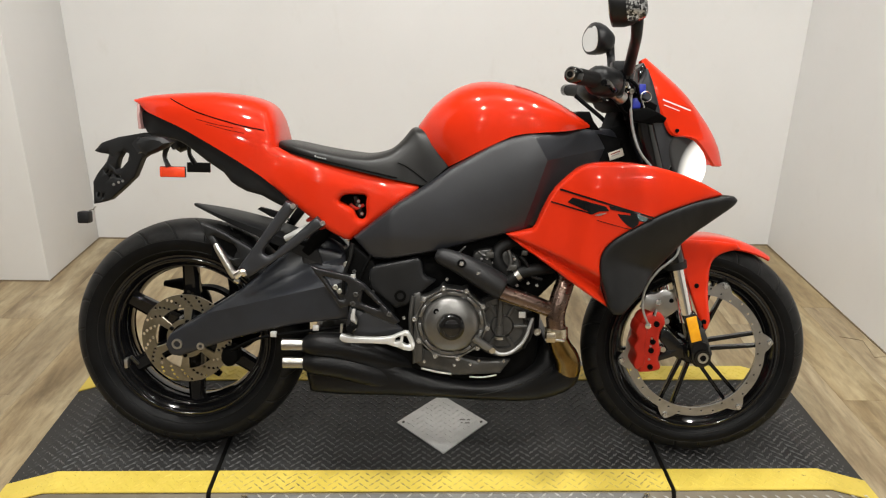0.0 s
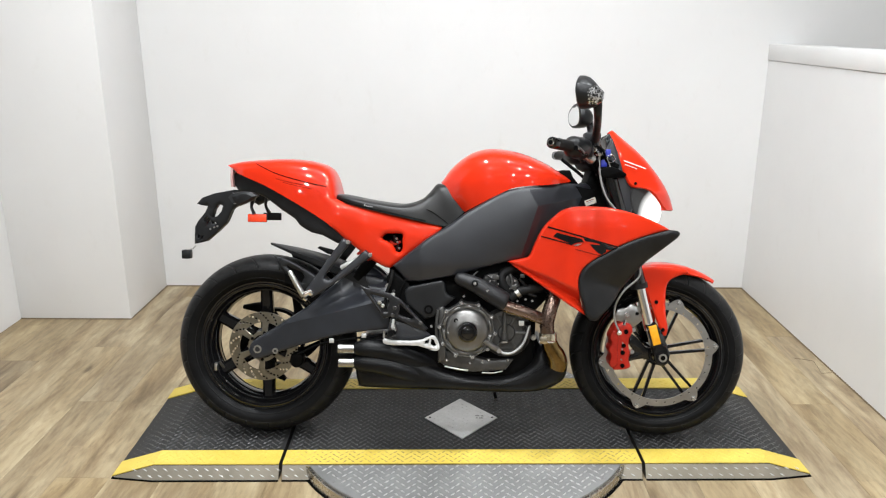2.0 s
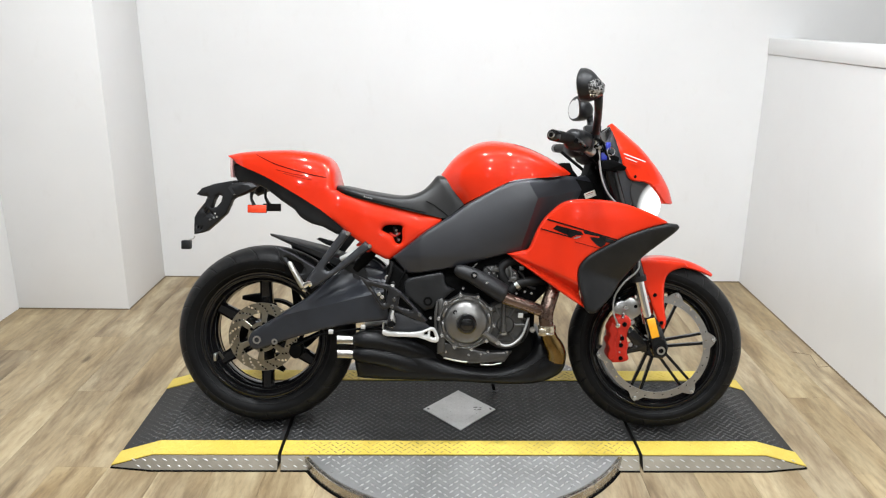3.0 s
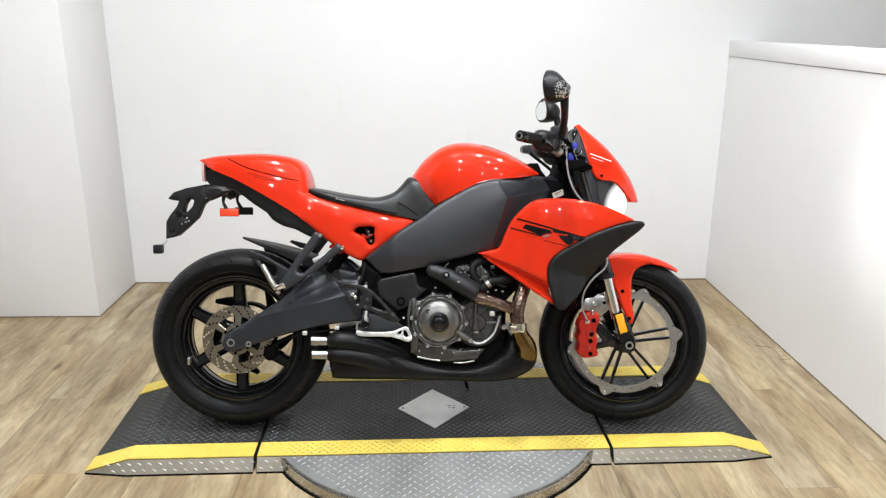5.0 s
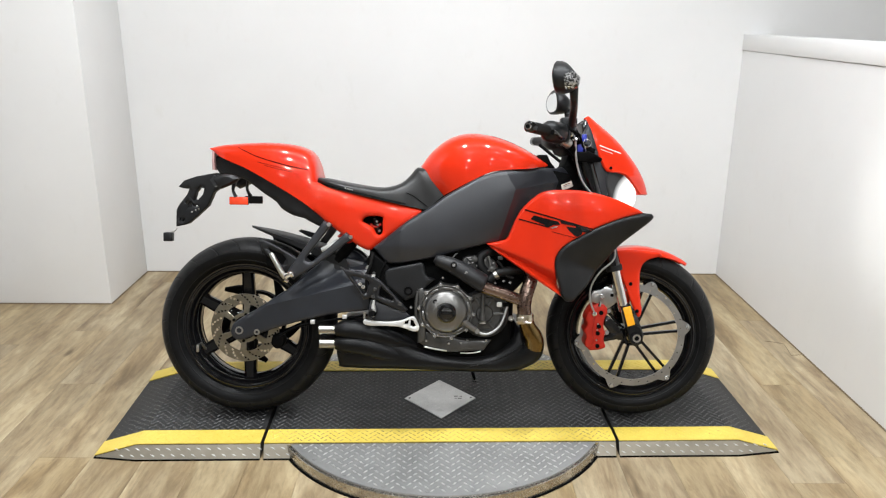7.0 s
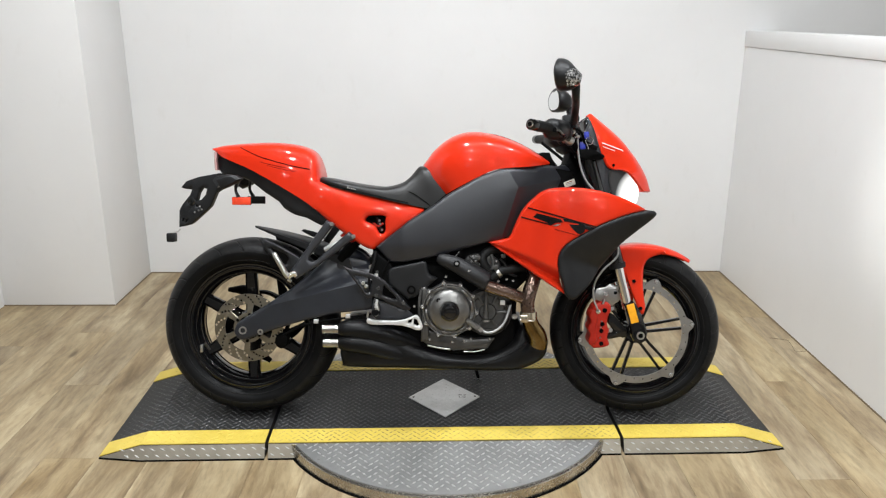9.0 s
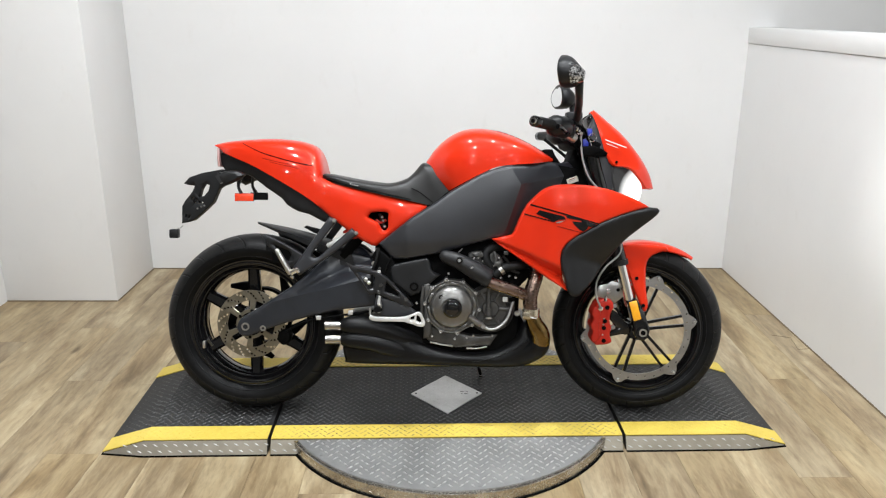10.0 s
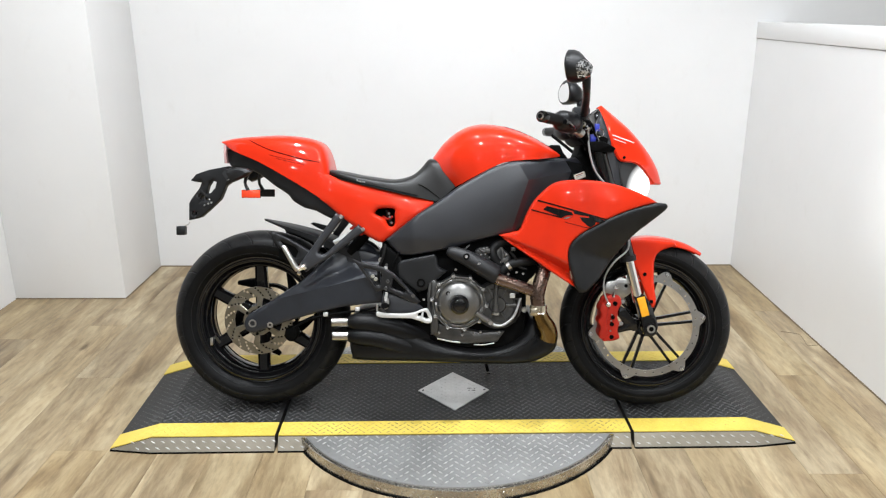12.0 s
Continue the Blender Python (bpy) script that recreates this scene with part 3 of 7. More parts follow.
def arches(sections, e=0.6, n=22, floor=0.0, closed_under=True):
    """A shell of arches: each section is (foot x, foot z, crown x, crown z, half width)."""
    rows = []
    for xb, zb, xt, zt, w in sections:
        row = []
        for k in range(n + 1):
            a = math.pi * k / n
            c, s = math.cos(a), math.sin(a)
            y = -w * (abs(c) ** e) * (1 if c > 0 else -1)
            h = abs(s) ** e
            row.append((xb + (xt - xb) * h, y, zb + (zt - zb) * h))
        rows.append(row)
    return rings(rows, closed_ring=closed_under, caps=closed_under)


def lugs(places, length, width, height, lift=0.0):
    """Raised lozenge bars: places are (origin, along, across, up)."""
    verts, faces = [], []
    for o, al, ac, up in places:
        b = len(verts)
        for u, v, h in ((-1, 0, 0), (0, -1, 0), (1, 0, 0), (0, 1, 0), (-0.55, 0, 1), (0, -0.4, 1), (0.55, 0, 1), (0, 0.4, 1)):
            verts.append(tuple(o + al * (u * length / 2) + ac * (v * width / 2) + up * (h * height + lift)))
        faces += [(b + 4, b + 5, b + 6, b + 7)] + [(b + i, b + (i + 1) % 4, b + 4 + (i + 1) % 4, b + 4 + i) for i in range(4)]
    return verts, faces


# ---------------------------------------------------------------- the room
BACK, RIGHT, LEFT, FRONT = 1.695, 1.645, -2.23, -8.2
PILLAR_X, PILLAR_Y = -1.662, 1.179
HALL_W, HALL_E = -5.6, 6.0             # the hall that the bay opens to
BAY_END = -0.7


def structure(name, bm, mat, label, category):
    ob = part(name, bm, mat, None, label, smooth=True, auto=30)
    ob.matrix_basis = ROOM
    return tagged(ob, label, category, kind="structure")


structure("wall_north", box((HALL_W, BACK, 0), (HALL_E, BACK + 0.12, CEIL)), WALL, "plain white painted back wall of the showroom bay", "wall")
structure("wall_corner_box", box((LEFT, PILLAR_Y, 0), (PILLAR_X, BACK - 0.002, CEIL), 0.004), WALL, "white painted boxed-out corner beside the back wall", "wall")
structure("wall_bay_west", box((LEFT - 0.12, BAY_END, 0), (LEFT, BACK - 0.002, CEIL)), WALL, "plain white painted side wall of the bay", "wall")
structure("wall_half_east", box((RIGHT, BAY_END - 0.6, 0), (RIGHT + 0.12, BACK - 0.002, 1.271)), PARTW, "white painted half-height partition wall with a cap rail", "wall")
structure("trim_cap_rail", box((RIGHT - 0.007, BAY_END - 0.6, 1.273), (RIGHT + 0.134, BACK - 0.003, 1.355), 0.004), TRIMW, "white cap rail on the half-height partition", "trim")
structure("wall_east", box((HALL_E, FRONT, 0), (HALL_E + 0.12, BACK + 0.12, CEIL)), WALL, "plain wall of the hall behind the half-height partition", "wall")
# added out of view to close the hall; dark colours hold back fill light
structure("wall_west", box((HALL_W - 0.12, FRONT, 0), (HALL_W, BACK + 0.12, CEIL)), FARWALL, "unseen side wall of the hall, darkened to cut fill light", "wall")
structure("wall_south", box((HALL_W - 0.12, FRONT - 0.12, 0), (HALL_E + 0.12, FRONT - 0.002, CEIL)), FARWALL, "unseen far wall of the hall, darkened to cut fill light", "wall")
structure("ceiling", box((HALL_W - 0.12, FRONT - 0.12, CEIL + 0.002), (HALL_E + 0.12, BACK + 0.12, CEIL + 0.1)), CEILM, "unseen ceiling, darkened to cut fill light and reflections", "ceiling")
floor = structure("floor", box((HALL_W - 0.12, FRONT - 0.12, -0.08), (HALL_E + 0.12, BACK + 0.12, -0.004)), JOINT, "wood-look vinyl plank floor in pale worn oak", "floor")

# dark strips that stand for the shadow gap where walls meet the floor
for lo, hi in (((PILLAR_X + 0.001, BACK - 0.004, 0.0005), (RIGHT - 0.001, BACK - 0.0005, 0.006)), ((LEFT + 0.001, PILLAR_Y - 0.004, 0.0005), (PILLAR_X - 0.002, PILLAR_Y - 0.0005, 0.006)),
               ((PILLAR_X + 0.0005, PILLAR_Y, 0.0005), (PILLAR_X + 0.004, BACK - 0.005, 0.006)), ((RIGHT - 0.004, BAY_END - 0.6, 0.0005), (RIGHT - 0.0005, BACK - 0.005, 0.006))):
    structure("trim_floor_joint", box(lo, hi), JOINT, "thin dark strip standing for the shadow gap between wall and floor", "trim")

# a short open plank joint beside the half-height partition
bar("open_joint", [(1.537, 0.745, 0.0006), (1.575, 0.732, 0.0006), (1.611, 0.715, 0.0006), (1.601, 0.650, 0.0006), (1.588, 0.589, 0.0006), (1.638, 0.597, 0.0006)], 0.0013, JOINT, floor, "open dark joint between planks", n=6, smooth_n=1)

# ---------------------------------------------------------------- ceiling lamps
LAMP_ROWS = ((-0.15, (-0.75, 0.25, 1.2)), (-1.5, (-0.85, 0.6)), (-3.6, (-1.6, 0.2, 1.5)), (-6.2, (-3.0, 0.2, 2.8)))
LAMP_SPOTS = [(x, y) for y, xs in LAMP_ROWS for x in xs]


def ceiling_lamp(x, y):
    base = new("ceiling_lamp")
    base.matrix_basis = ROOM @ Matrix.Translation((x, y, CEIL))
    mesh_ob("lamp_ring", *turned([(-0.001, 0.0), (-0.001, 0.085), (-0.02, 0.085), (-0.02, 0.076), (-0.012, 0.073), (-0.012, 0.0)], (0, 0, 0), 28, "z"), TRIMW, base)
    mesh_ob("lamp_disc", *turned([(-0.016, 0.0), (-0.016, 0.070), (-0.0125, 0.070), (-0.0125, 0.0)], (0, 0, 0), 28, "z"), DOWNLIGHT, base)
    lamp = bpy.data.lights.new("lamp_light", "AREA")
    lamp.shape, lamp.size, lamp.energy, lamp.color = "DISK", 0.14, LAMP_POWER, (1.0, 0.995, 0.99)
    o = new("lamp_light", lamp)
    o.parent = base
    o.matrix_basis = Matrix.Translation((0, 0, -0.024))
    return tagged(base, "round white recessed ceiling lamp, switched on", "lamp", "ceiling lamps")


for sx, sy in LAMP_SPOTS:
    ceiling_lamp(sx, sy)

# ---------------------------------------------------------------- the display platform
HP = 0.045
PF, PB = -0.208, 0.420                     # front and back edge of the top
TOPX, TIPX = 1.028, 1.171                  # end of the level top, foot of the ramps
GAPX = 0.606
STAND = Matrix.Rotation(radians(-0.55), 4, "Z") @ Matrix.Translation((0.014, 0, 0))

platform = new("display_platform")
platform.matrix_basis = STAND
tagged(platform, "low black tread-plate display platform with yellow edges and ramped ends", "platform")


def deck_section(x):
    """Outline of the platform across its depth at x."""
    h = HP if abs(x) <= TOPX else HP * max(0.0, (TIPX - abs(x)) / (TIPX - TOPX))
    h = max(h, 0.003)
    k = h / HP
    return [(x, PF - 0.022 * k, 0.0), (x, PF, h), (x, PB, h), (x, PB + 0.022 * k, 0.0)]


def deck(name, xs, label):
    v, f = rings([deck_section(x) for x in xs])
    return mesh_ob(name, v, f, MAT, platform, label, auto=10)


deck_mid = deck("deck_plate", [-GAPX + 0.006, GAPX - 0.006], "black painted tread-plate centre deck")
deck_l = deck("deck_plate", [-TIPX, -TOPX, -GAPX - 0.006], "black painted tread-plate ramped end deck")
deck_r = deck("deck_plate", [GAPX + 0.006, TOPX, TIPX], "black painted tread-plate ramped end deck")


def strip(xs, y0, y1, lift, mat, name, label, host):
    rows = []
    for x in xs:
        h = HP if abs(x) <= TOPX else HP * max(0.0, (TIPX - abs(x)) / (TIPX - TOPX))
        h = max(h, 0.003)
        rows.append([(x, y0, h + 0.0005), (x, y0, h + lift), (x, y1, h + lift), (x, y1, h + 0.0005)])
    v, f = rings(rows)
    return mesh_ob(name, v, f, mat, host, label, auto=10)


for host, xs in ((deck_mid, [-GAPX + 0.006, GAPX - 0.006]), (deck_l, [-TIPX, -TOPX, -GAPX - 0.006]), (deck_r, [GAPX + 0.006, TOPX, TIPX])):
    strip(xs, PF - 0.001, PF + 0.084, 0.004, YELLOW, "edge_strip", "yellow painted safety edge", host)
    strip(xs, PB - 0.084, PB + 0.001, 0.004, YELLOW, "edge_strip", "yellow painted safety edge", host)
    # bare tread plate on the sloping faces
    for side in (1, -1):
        rows = []
        for x in xs:
            a, b, c, d = [Vector(q) for q in deck_section(x)]
            lo_p, hi_p = (a, b) if side == 1 else (d, c)
            out = Vector((0, -0.004 * side, 0))
            rows.append([lo_p + Vector((0, 0, 0.001)), lo_p + out + Vector((0, 0, 0.001)), hi_p + out - Vector((0, 0, 0.0015)), hi_p - Vector((0, 0, 0.0015))])
        v, f = rings(rows)
        mesh_ob("face_plate", v, f, FACEM, host, "bare aluminium tread-plate face", auto=10)
        # black strip along the foot imitates the shadow line on the floor
        rows = []
        for x in xs:
            a, b, c, d = deck_section(x)
            yy = a[1] if side == 1 else d[1]
            rows.append([(x, yy + q * side, z) for q, z in ((0.001, 0.0), (-0.0105, 0.0), (-0.0095, 0.0026), (0.001, 0.0026))])
        mesh_ob("foot_seal", *rings(rows), DARKM, host, "black rubber seal at the floor", auto=30)

# diamond of bare metal
DX, DY = 0.005, 0.0975


def diamond(cx, cy, rx, ry, z0, z1):
    q = [(cx - rx, cy), (cx, cy - ry), (cx + rx, cy), (cx, cy + ry)]
    return rings([[(x, y, z0) for x, y in q], [(x, y, z1) for x, y in q]])


mesh_ob("diamond_plate", *diamond(DX, DY, 0.135, 0.1485, HP + 0.0005, HP + 0.004), BRIGHTP, deck_mid, "bare aluminium diamond on the deck", auto=10)


def in_diamond(x, y, m=0.0):
    return abs(x - DX) / (0.135 - m) + abs(y - DY) / (0.1485 - m) < 1


def tread(x0, x1, y0, y1, pitch, keep, z):
    spots, i = [], 0
    rng = random.Random(4)
    y = y0
    while y < y1:
        x = x0 + (pitch / 2 if i % 2 else 0)
        j = 0
        while x < x1:
            if keep(x, y):
                a = radians(45 if (i + j) % 2 else -45) + rng.uniform(-0.03, 0.03)
                al = Vector((math.cos(a), math.sin(a), 0))
                spots.append((Vector((x, y, z(x, y))), al, Vector((-al.y, al.x, 0)), Vector((0, 0, 1))))
            x += pitch
            j += 1
        y += pitch * 0.5
        i += 1
    return spots


def deck_z(x, y):
    return HP if abs(x) <= TOPX else HP * (TIPX - abs(x)) / (TIPX - TOPX)


for host, x0, x1 in ((deck_mid, -GAPX + 0.02, GAPX - 0.02), (deck_l, -TIPX + 0.03, -GAPX - 0.02), (deck_r, GAPX + 0.02, TIPX - 0.03)):
    s = tread(x0, x1, PF + 0.096, PB - 0.094, 0.0275, lambda x, y: not in_diamond(x, y, -0.02), deck_z)
    o = mesh_ob("tread_relief", *lugs(s, 0.0215, 0.0082, 0.0024), MATLUG, host, "worn raised tread bars", smooth=False)
    o["kind"] = "stuff"
    s = tread(x0, x1, PF + 0.012, PF + 0.078, 0.0275, lambda x, y: True, deck_z)
    s += tread(x0, x1, PB - 0.074, PB - 0.01, 0.0275, lambda x, y: True, deck_z)
    o = mesh_ob("strip_relief", *lugs(s, 0.020, 0.006, 0.0014, 0.004), YELLOWW if host == deck_mid else YELLOW, host, "yellow painted tread bars", smooth=False)
    o["kind"] = "stuff"
    # bars on the bare front face
    s = []
    x = x0
    k = 0
    up = Vector((0, -0.9, 0.43)).normalized()
    ver = Vector((0, 0.43, 0.9)).normalized()
    while x < x1:
        h = deck_z(x, 0)
        for r, fz in enumerate((0.3, 0.72)):
            xx = x + (0.017 if r else 0)
            if h * fz > 0.008 and deck_z(xx, 0) * fz > 0.008 and h > 0.02:
                al = (Vector((1, 0, 0)) * 0.9 - ver * 0.45).normalized()
                s.append((Vector((xx, PF - 0.022 * (1 - fz) - 0.004, HP * fz)), al, up.cross(al), up))
        x += 0.034
    o = mesh_ob("face_relief", *lugs(s, 0.020, 0.005, 0.0014), BRIGHTP, host, "bright raised tread bars", smooth=False)
    o["kind"] = "stuff"
s = tread(DX - 0.14, DX + 0.14, DY - 0.155, DY + 0.155, 0.027, lambda x, y: in_diamond(x, y, 0.02), lambda x, y: HP + 0.004)
mesh_ob("diamond_relief", *lugs(s, 0.0150, 0.0048, 0.0013), TREADB, deck_mid, "bright raised tread bars", smooth=False)["kind"] = "stuff"

for x in (DX - 0.116, DX + 0.116):
    mesh_ob("plate_screw", *turned([(0.0, 0.0), (0.0, 0.0045), (0.0014, 0.0040), (0.0014, 0.0)], (x, DY, HP + 0.0042), 14, "z"), ENGINE, deck_mid, "dark corner screw")
# worn stamped marking
for k, (x, y, w) in enumerate(((0.060, 0.012, 0.016), (0.078, 0.011, 0.009), (0.058, -0.004, 0.007), (0.074, -0.005, 0.014))):
    part("stamped_mark", box((DX + x - w / 2, DY + y - 0.0025, HP + 0.0043), (DX + x + w / 2, DY + y + 0.0025, HP + 0.0050)), COVER, deck_mid)

# the round turntable plate under the platform
turntable = new("turntable")
turntable.matrix_basis = STAND
tagged(turntable, "round aluminium tread-plate turntable plate under the platform", "turntable")
TC, TR = (0.010, 0.0897), 0.613


def half_disc(front):
    """The part of the round plate in front of (or behind) the deck."""
    edge = (PF - 0.003) if front else (PB + 0.003)
    a0 = math.asin((edge - TC[1]) / TR)
    angles = np.linspace(math.pi - a0, 2 * math.pi + a0, 60) if front else np.linspace(a0, math.pi - a0, 60)
    pts = [(TC[0] + TR * math.cos(a), TC[1] + TR * math.sin(a)) for a in angles]
    rows = [[(x, y, 0.0) for x, y in pts], [(x, y, HP - 0.006) for x, y in pts],
            [(TC[0] + (x - TC[0]) * 0.996, edge + (y - edge) * 0.995, HP - 0.003) for x, y in pts]]
    return rings(rows)


for fr in (True, False):
    body = mesh_ob("turntable_rim", *half_disc(fr), RIMEDGE, turntable, "brushed steel rolled edge", auto=25)
    edge = (PF - 0.003) if fr else (PB + 0.003)
    ang = [math.pi + 0.02 + (math.pi - 0.04) * k / 60 for k in range(61)] if fr else [0.02 + (math.pi - 0.04) * k / 60 for k in range(61)]
    pts = [(TC[0] + (TR - 0.012) * math.cos(a), TC[1] + (TR - 0.012) * math.sin(a)) for a in ang]
    pts = [p for p in pts if (p[1] < edge if fr else p[1] > edge)]
    mesh_ob("tread_plate", *rings([[(x, y, HP - 0.004) for x, y in pts], [(x, y, HP + 0.001) for x, y in pts]]), TREAD, turntable, "aluminium tread plate top", auto=25)
    s = tread(-TR, TR, PF - 0.4 if fr else PB + 0.02, PF - 0.012 if fr else PB + 0.3, 0.035,
              lambda x, y: (x - TC[0]) ** 2 + (y - TC[1]) ** 2 < (TR - 0.028) ** 2, lambda x, y: HP + 0.001)
    mesh_ob("plate_relief", *lugs(s, 0.0215, 0.0064, 0.0024), TREADB, turntable, "bright raised tread bars", smooth=False)["kind"] = "stuff"

# shadow line round the turntable's foot, built as a black ring strip
ang = [math.pi + 0.50 + (math.pi - 1.0) * k / 60 for k in range(61)]
mesh_ob("foot_seal", *rings([[(TC[0] + (TR + q) * math.cos(a), TC[1] + (TR + q) * math.sin(a), z) for q, z in ((-0.002, 0.0), (0.007, 0.0), (0.006, 0.0026), (-0.002, 0.0026))] for a in ang]), DARKM, turntable, "black rubber seal at the floor", auto=30)

# the same bars on the rolled rim, and countersunk screws
spots = []
for k in range(96):
    a = math.pi + 0.52 + (math.pi - 1.04) * k / 95
    rad, tan = Vector((math.cos(a), math.sin(a), 0)), Vector((-math.sin(a), math.cos(a), 0))
    al = (tan * 0.85 + Vector((0, 0, 0.5 if k % 2 else -0.5))).normalized()
    spots.append((Vector((TC[0], TC[1], 0.026 if k % 2 else 0.014)) + rad * (TR - 0.0004), al, rad.cross(al), rad))
mesh_ob("rim_relief", *lugs(spots, 0.016, 0.0045, 0.0012), RIMEDGE, turntable, "worn raised tread bars on the rim", smooth=False)["kind"] = "stuff"
screws = [(x, PF - 0.022) for x in (-0.42, -0.22, 0.0, 0.22, 0.42)] + [(TC[0] + (TR - 0.03) * math.cos(a), TC[1] + (TR - 0.03) * math.sin(a)) for a in (math.pi + 0.75 + 0.24 * k for k in range(8))]
for x, y in screws:
    mesh_ob("plate_screw", *turned([(0.0005, 0.0), (0.0005, 0.0075), (0.0022, 0.0068), (0.0022, 0.003), (0.0014, 0.0026), (0.0014, 0.0)], (x, y, HP + 0.001), 14, "z"), TREAD, turntable, "countersunk steel screw")


# ---------------------------------------------------------------- the motorcycle
# Own axes: x ahead, y to its left, z up from the ground; it leans on its side stand.
bike = new("motorcycle")
bike.matrix_basis = Matrix.Translation((0, 0, HP + 0.002)) @ Matrix.Rotation(radians(-3), 4, "Z") @ Matrix.Rotation(radians(-12.5), 4, "X")
tagged(bike, "red and black sport motorcycle leaning on its side stand", "motorcycle")
RW, FW = (-0.677, 0.0, 0.317), (0.699, 0.0, 0.306)


def around(c, r, a):
    return c[0] + r * math.cos(a), c[2] + r * math.sin(a)


# wheels
def wheel(name, c, tyre_profile, rim_w, rim_r):
    rim = ring_body(name, [(-rim_w, rim_r + 0.006), (-rim_w + 0.004, rim_r + 0.008), (-rim_w + 0.010, rim_r - 0.006), (-rim_w + 0.022, rim_r - 0.016), (-0.012, rim_r - 0.024),
                           (0.012, rim_r - 0.024), (rim_w - 0.022, rim_r - 0.016), (rim_w - 0.010, rim_r - 0.006), (rim_w - 0.004, rim_r + 0.008), (rim_w, rim_r + 0.006),
                           (rim_w - 0.004, rim_r - 0.012), (rim_w - 0.02, rim_r - 0.026), (0.012, rim_r - 0.036), (-0.012, rim_r - 0.036), (-rim_w + 0.02, rim_r - 0.026), (-rim_w + 0.004, rim_r - 0.012)],
                    c, GLOSSK, bike, "gloss black cast wheel rim", n=96)
    for side in (-1, 1):
        ring_body("rim_lip", [(side * (rim_w - 0.001) + 0.0042 * math.cos(2 * math.pi * k / 10), rim_r - 0.004 + 0.0042 * math.sin(2 * math.pi * k / 10)) for k in range(10)], c, GLOSSK, rim, n=96)
        ring_body("rim_step", [(side * (rim_w - 0.020) + 0.0035 * math.cos(2 * math.pi * k / 10), rim_r - 0.024 + 0.0035 * math.sin(2 * math.pi * k / 10)) for k in range(10)], c, GLOSSK, rim, n=96)
    prof = spline(tyre_profile, 3)
    loop = [(float(o), float(r)) for o, r in prof]
    loop += [(loop[-1][0] * 0.8, loop[-1][1] - 0.004), (loop[0][0] * 0.8, loop[0][1] - 0.004)]
    ring_body("tyre", loop, c, tyre_material(name + "_rubber", c, 22 if rim_w > 0.06 else 26, 9.0, 0.272 if rim_w > 0.06 else 0.262), rim, "black rubber road tyre", n=120, auto=50)
    for side in (-1, 1):
        for off, r in ((0.0842, 0.2405), (0.0905, 0.270)) if rim_w > 0.06 else ((0.0575, 0.2375), (0.0605, 0.261)):
            ring_body("sidewall_rib", [(side * off + 0.0011 * math.cos(2 * math.pi * k / 6), r + 0.0011 * math.sin(2 * math.pi * k / 6)) for k in range(6)], c, RUBBER, rim, n=96)
    return rim


def spoke(c, a, r0, r1, w0, w1, y0, y1, t0, t1, mat, parent, shift=0.0, shift1=None):
    """One cast spoke from the hub to the rim."""
    shift1 = shift if shift1 is None else shift1
    d, s = Vector((math.cos(a), 0, math.sin(a))), Vector((-math.sin(a), 0, math.cos(a)))
    rows = []
    for k in range(5):
        u = k / 4
        r, w, y, t, sh = r0 + (r1 - r0) * u, w0 + (w1 - w0) * u, y0 + (y1 - y0) * u, t0 + (t1 - t0) * u, shift + (shift1 - shift) * u
        o = Vector(c) + d * r + s * sh
        b = min(w, t) * 0.25
        rows.append([o + s * p + Vector((0, y + q, 0)) for p, q in ((-w / 2, -t / 2 + b), (-w / 2 + b, -t / 2), (w / 2 - b, -t / 2), (w / 2, -t / 2 + b),
                                                                   (w / 2, t / 2 - b), (w / 2 - b, t / 2), (-w / 2 + b, t / 2), (-w / 2, t / 2 - b))])
    return mesh_ob("spoke", *rings(rows), mat, parent, auto=30)


rear = wheel("rear_wheel", RW, [(-0.066, 0.224), (-0.083, 0.240), (-0.091, 0.262), (-0.087, 0.283), (-0.066, 0.301), (-0.035, 0.312), (0, 0.3155), (0.035, 0.312), (0.066, 0.301), (0.087, 0.283), (0.091, 0.262), (0.083, 0.240), (0.066, 0.224)], 0.072, 0.220)
front = wheel("front_wheel", FW, [(-0.045, 0.224), (-0.056, 0.236), (-0.0615, 0.252), (-0.057, 0.270), (-0.042, 0.287), (-0.02, 0.297), (0, 0.300), (0.02, 0.297), (0.042, 0.287), (0.057, 0.270), (0.0615, 0.252), (0.056, 0.236), (0.045, 0.224)], 0.052, 0.220)
for k in range(6):
    spoke(RW, radians(30 + 60 * k + 1), 0.05, 0.20, 0.05, 0.040, -0.01, -0.02, 0.03, 0.034, GLOSSK, rear)
turn("hub", [(-0.075, 0.02), (-0.075, 0.045), (-0.05, 0.058), (0.05, 0.058), (0.075, 0.05), (0.075, 0.02)], RW, GLOSSK, rear)
for k in range(6):
    for sg in (-1, 1):
        spoke(FW, radians(10 + 60 * k), 0.035, 0.20, 0.0105, 0.0085, -0.012, -0.02, 0.022, 0.018, GLOSSK, front, shift=sg * 0.011, shift1=sg * 0.019)
turn("hub", [(-0.062, 0.015), (-0.062, 0.034), (-0.045, 0.042), (0.045, 0.042), (0.062, 0.034), (0.062, 0.015)], FW, GLOSSK, front)


front.matrix_basis = Matrix.Translation(FW) @ Matrix.Rotation(radians(-5), 4, "Z") @ Matrix.Translation([-q for q in FW])


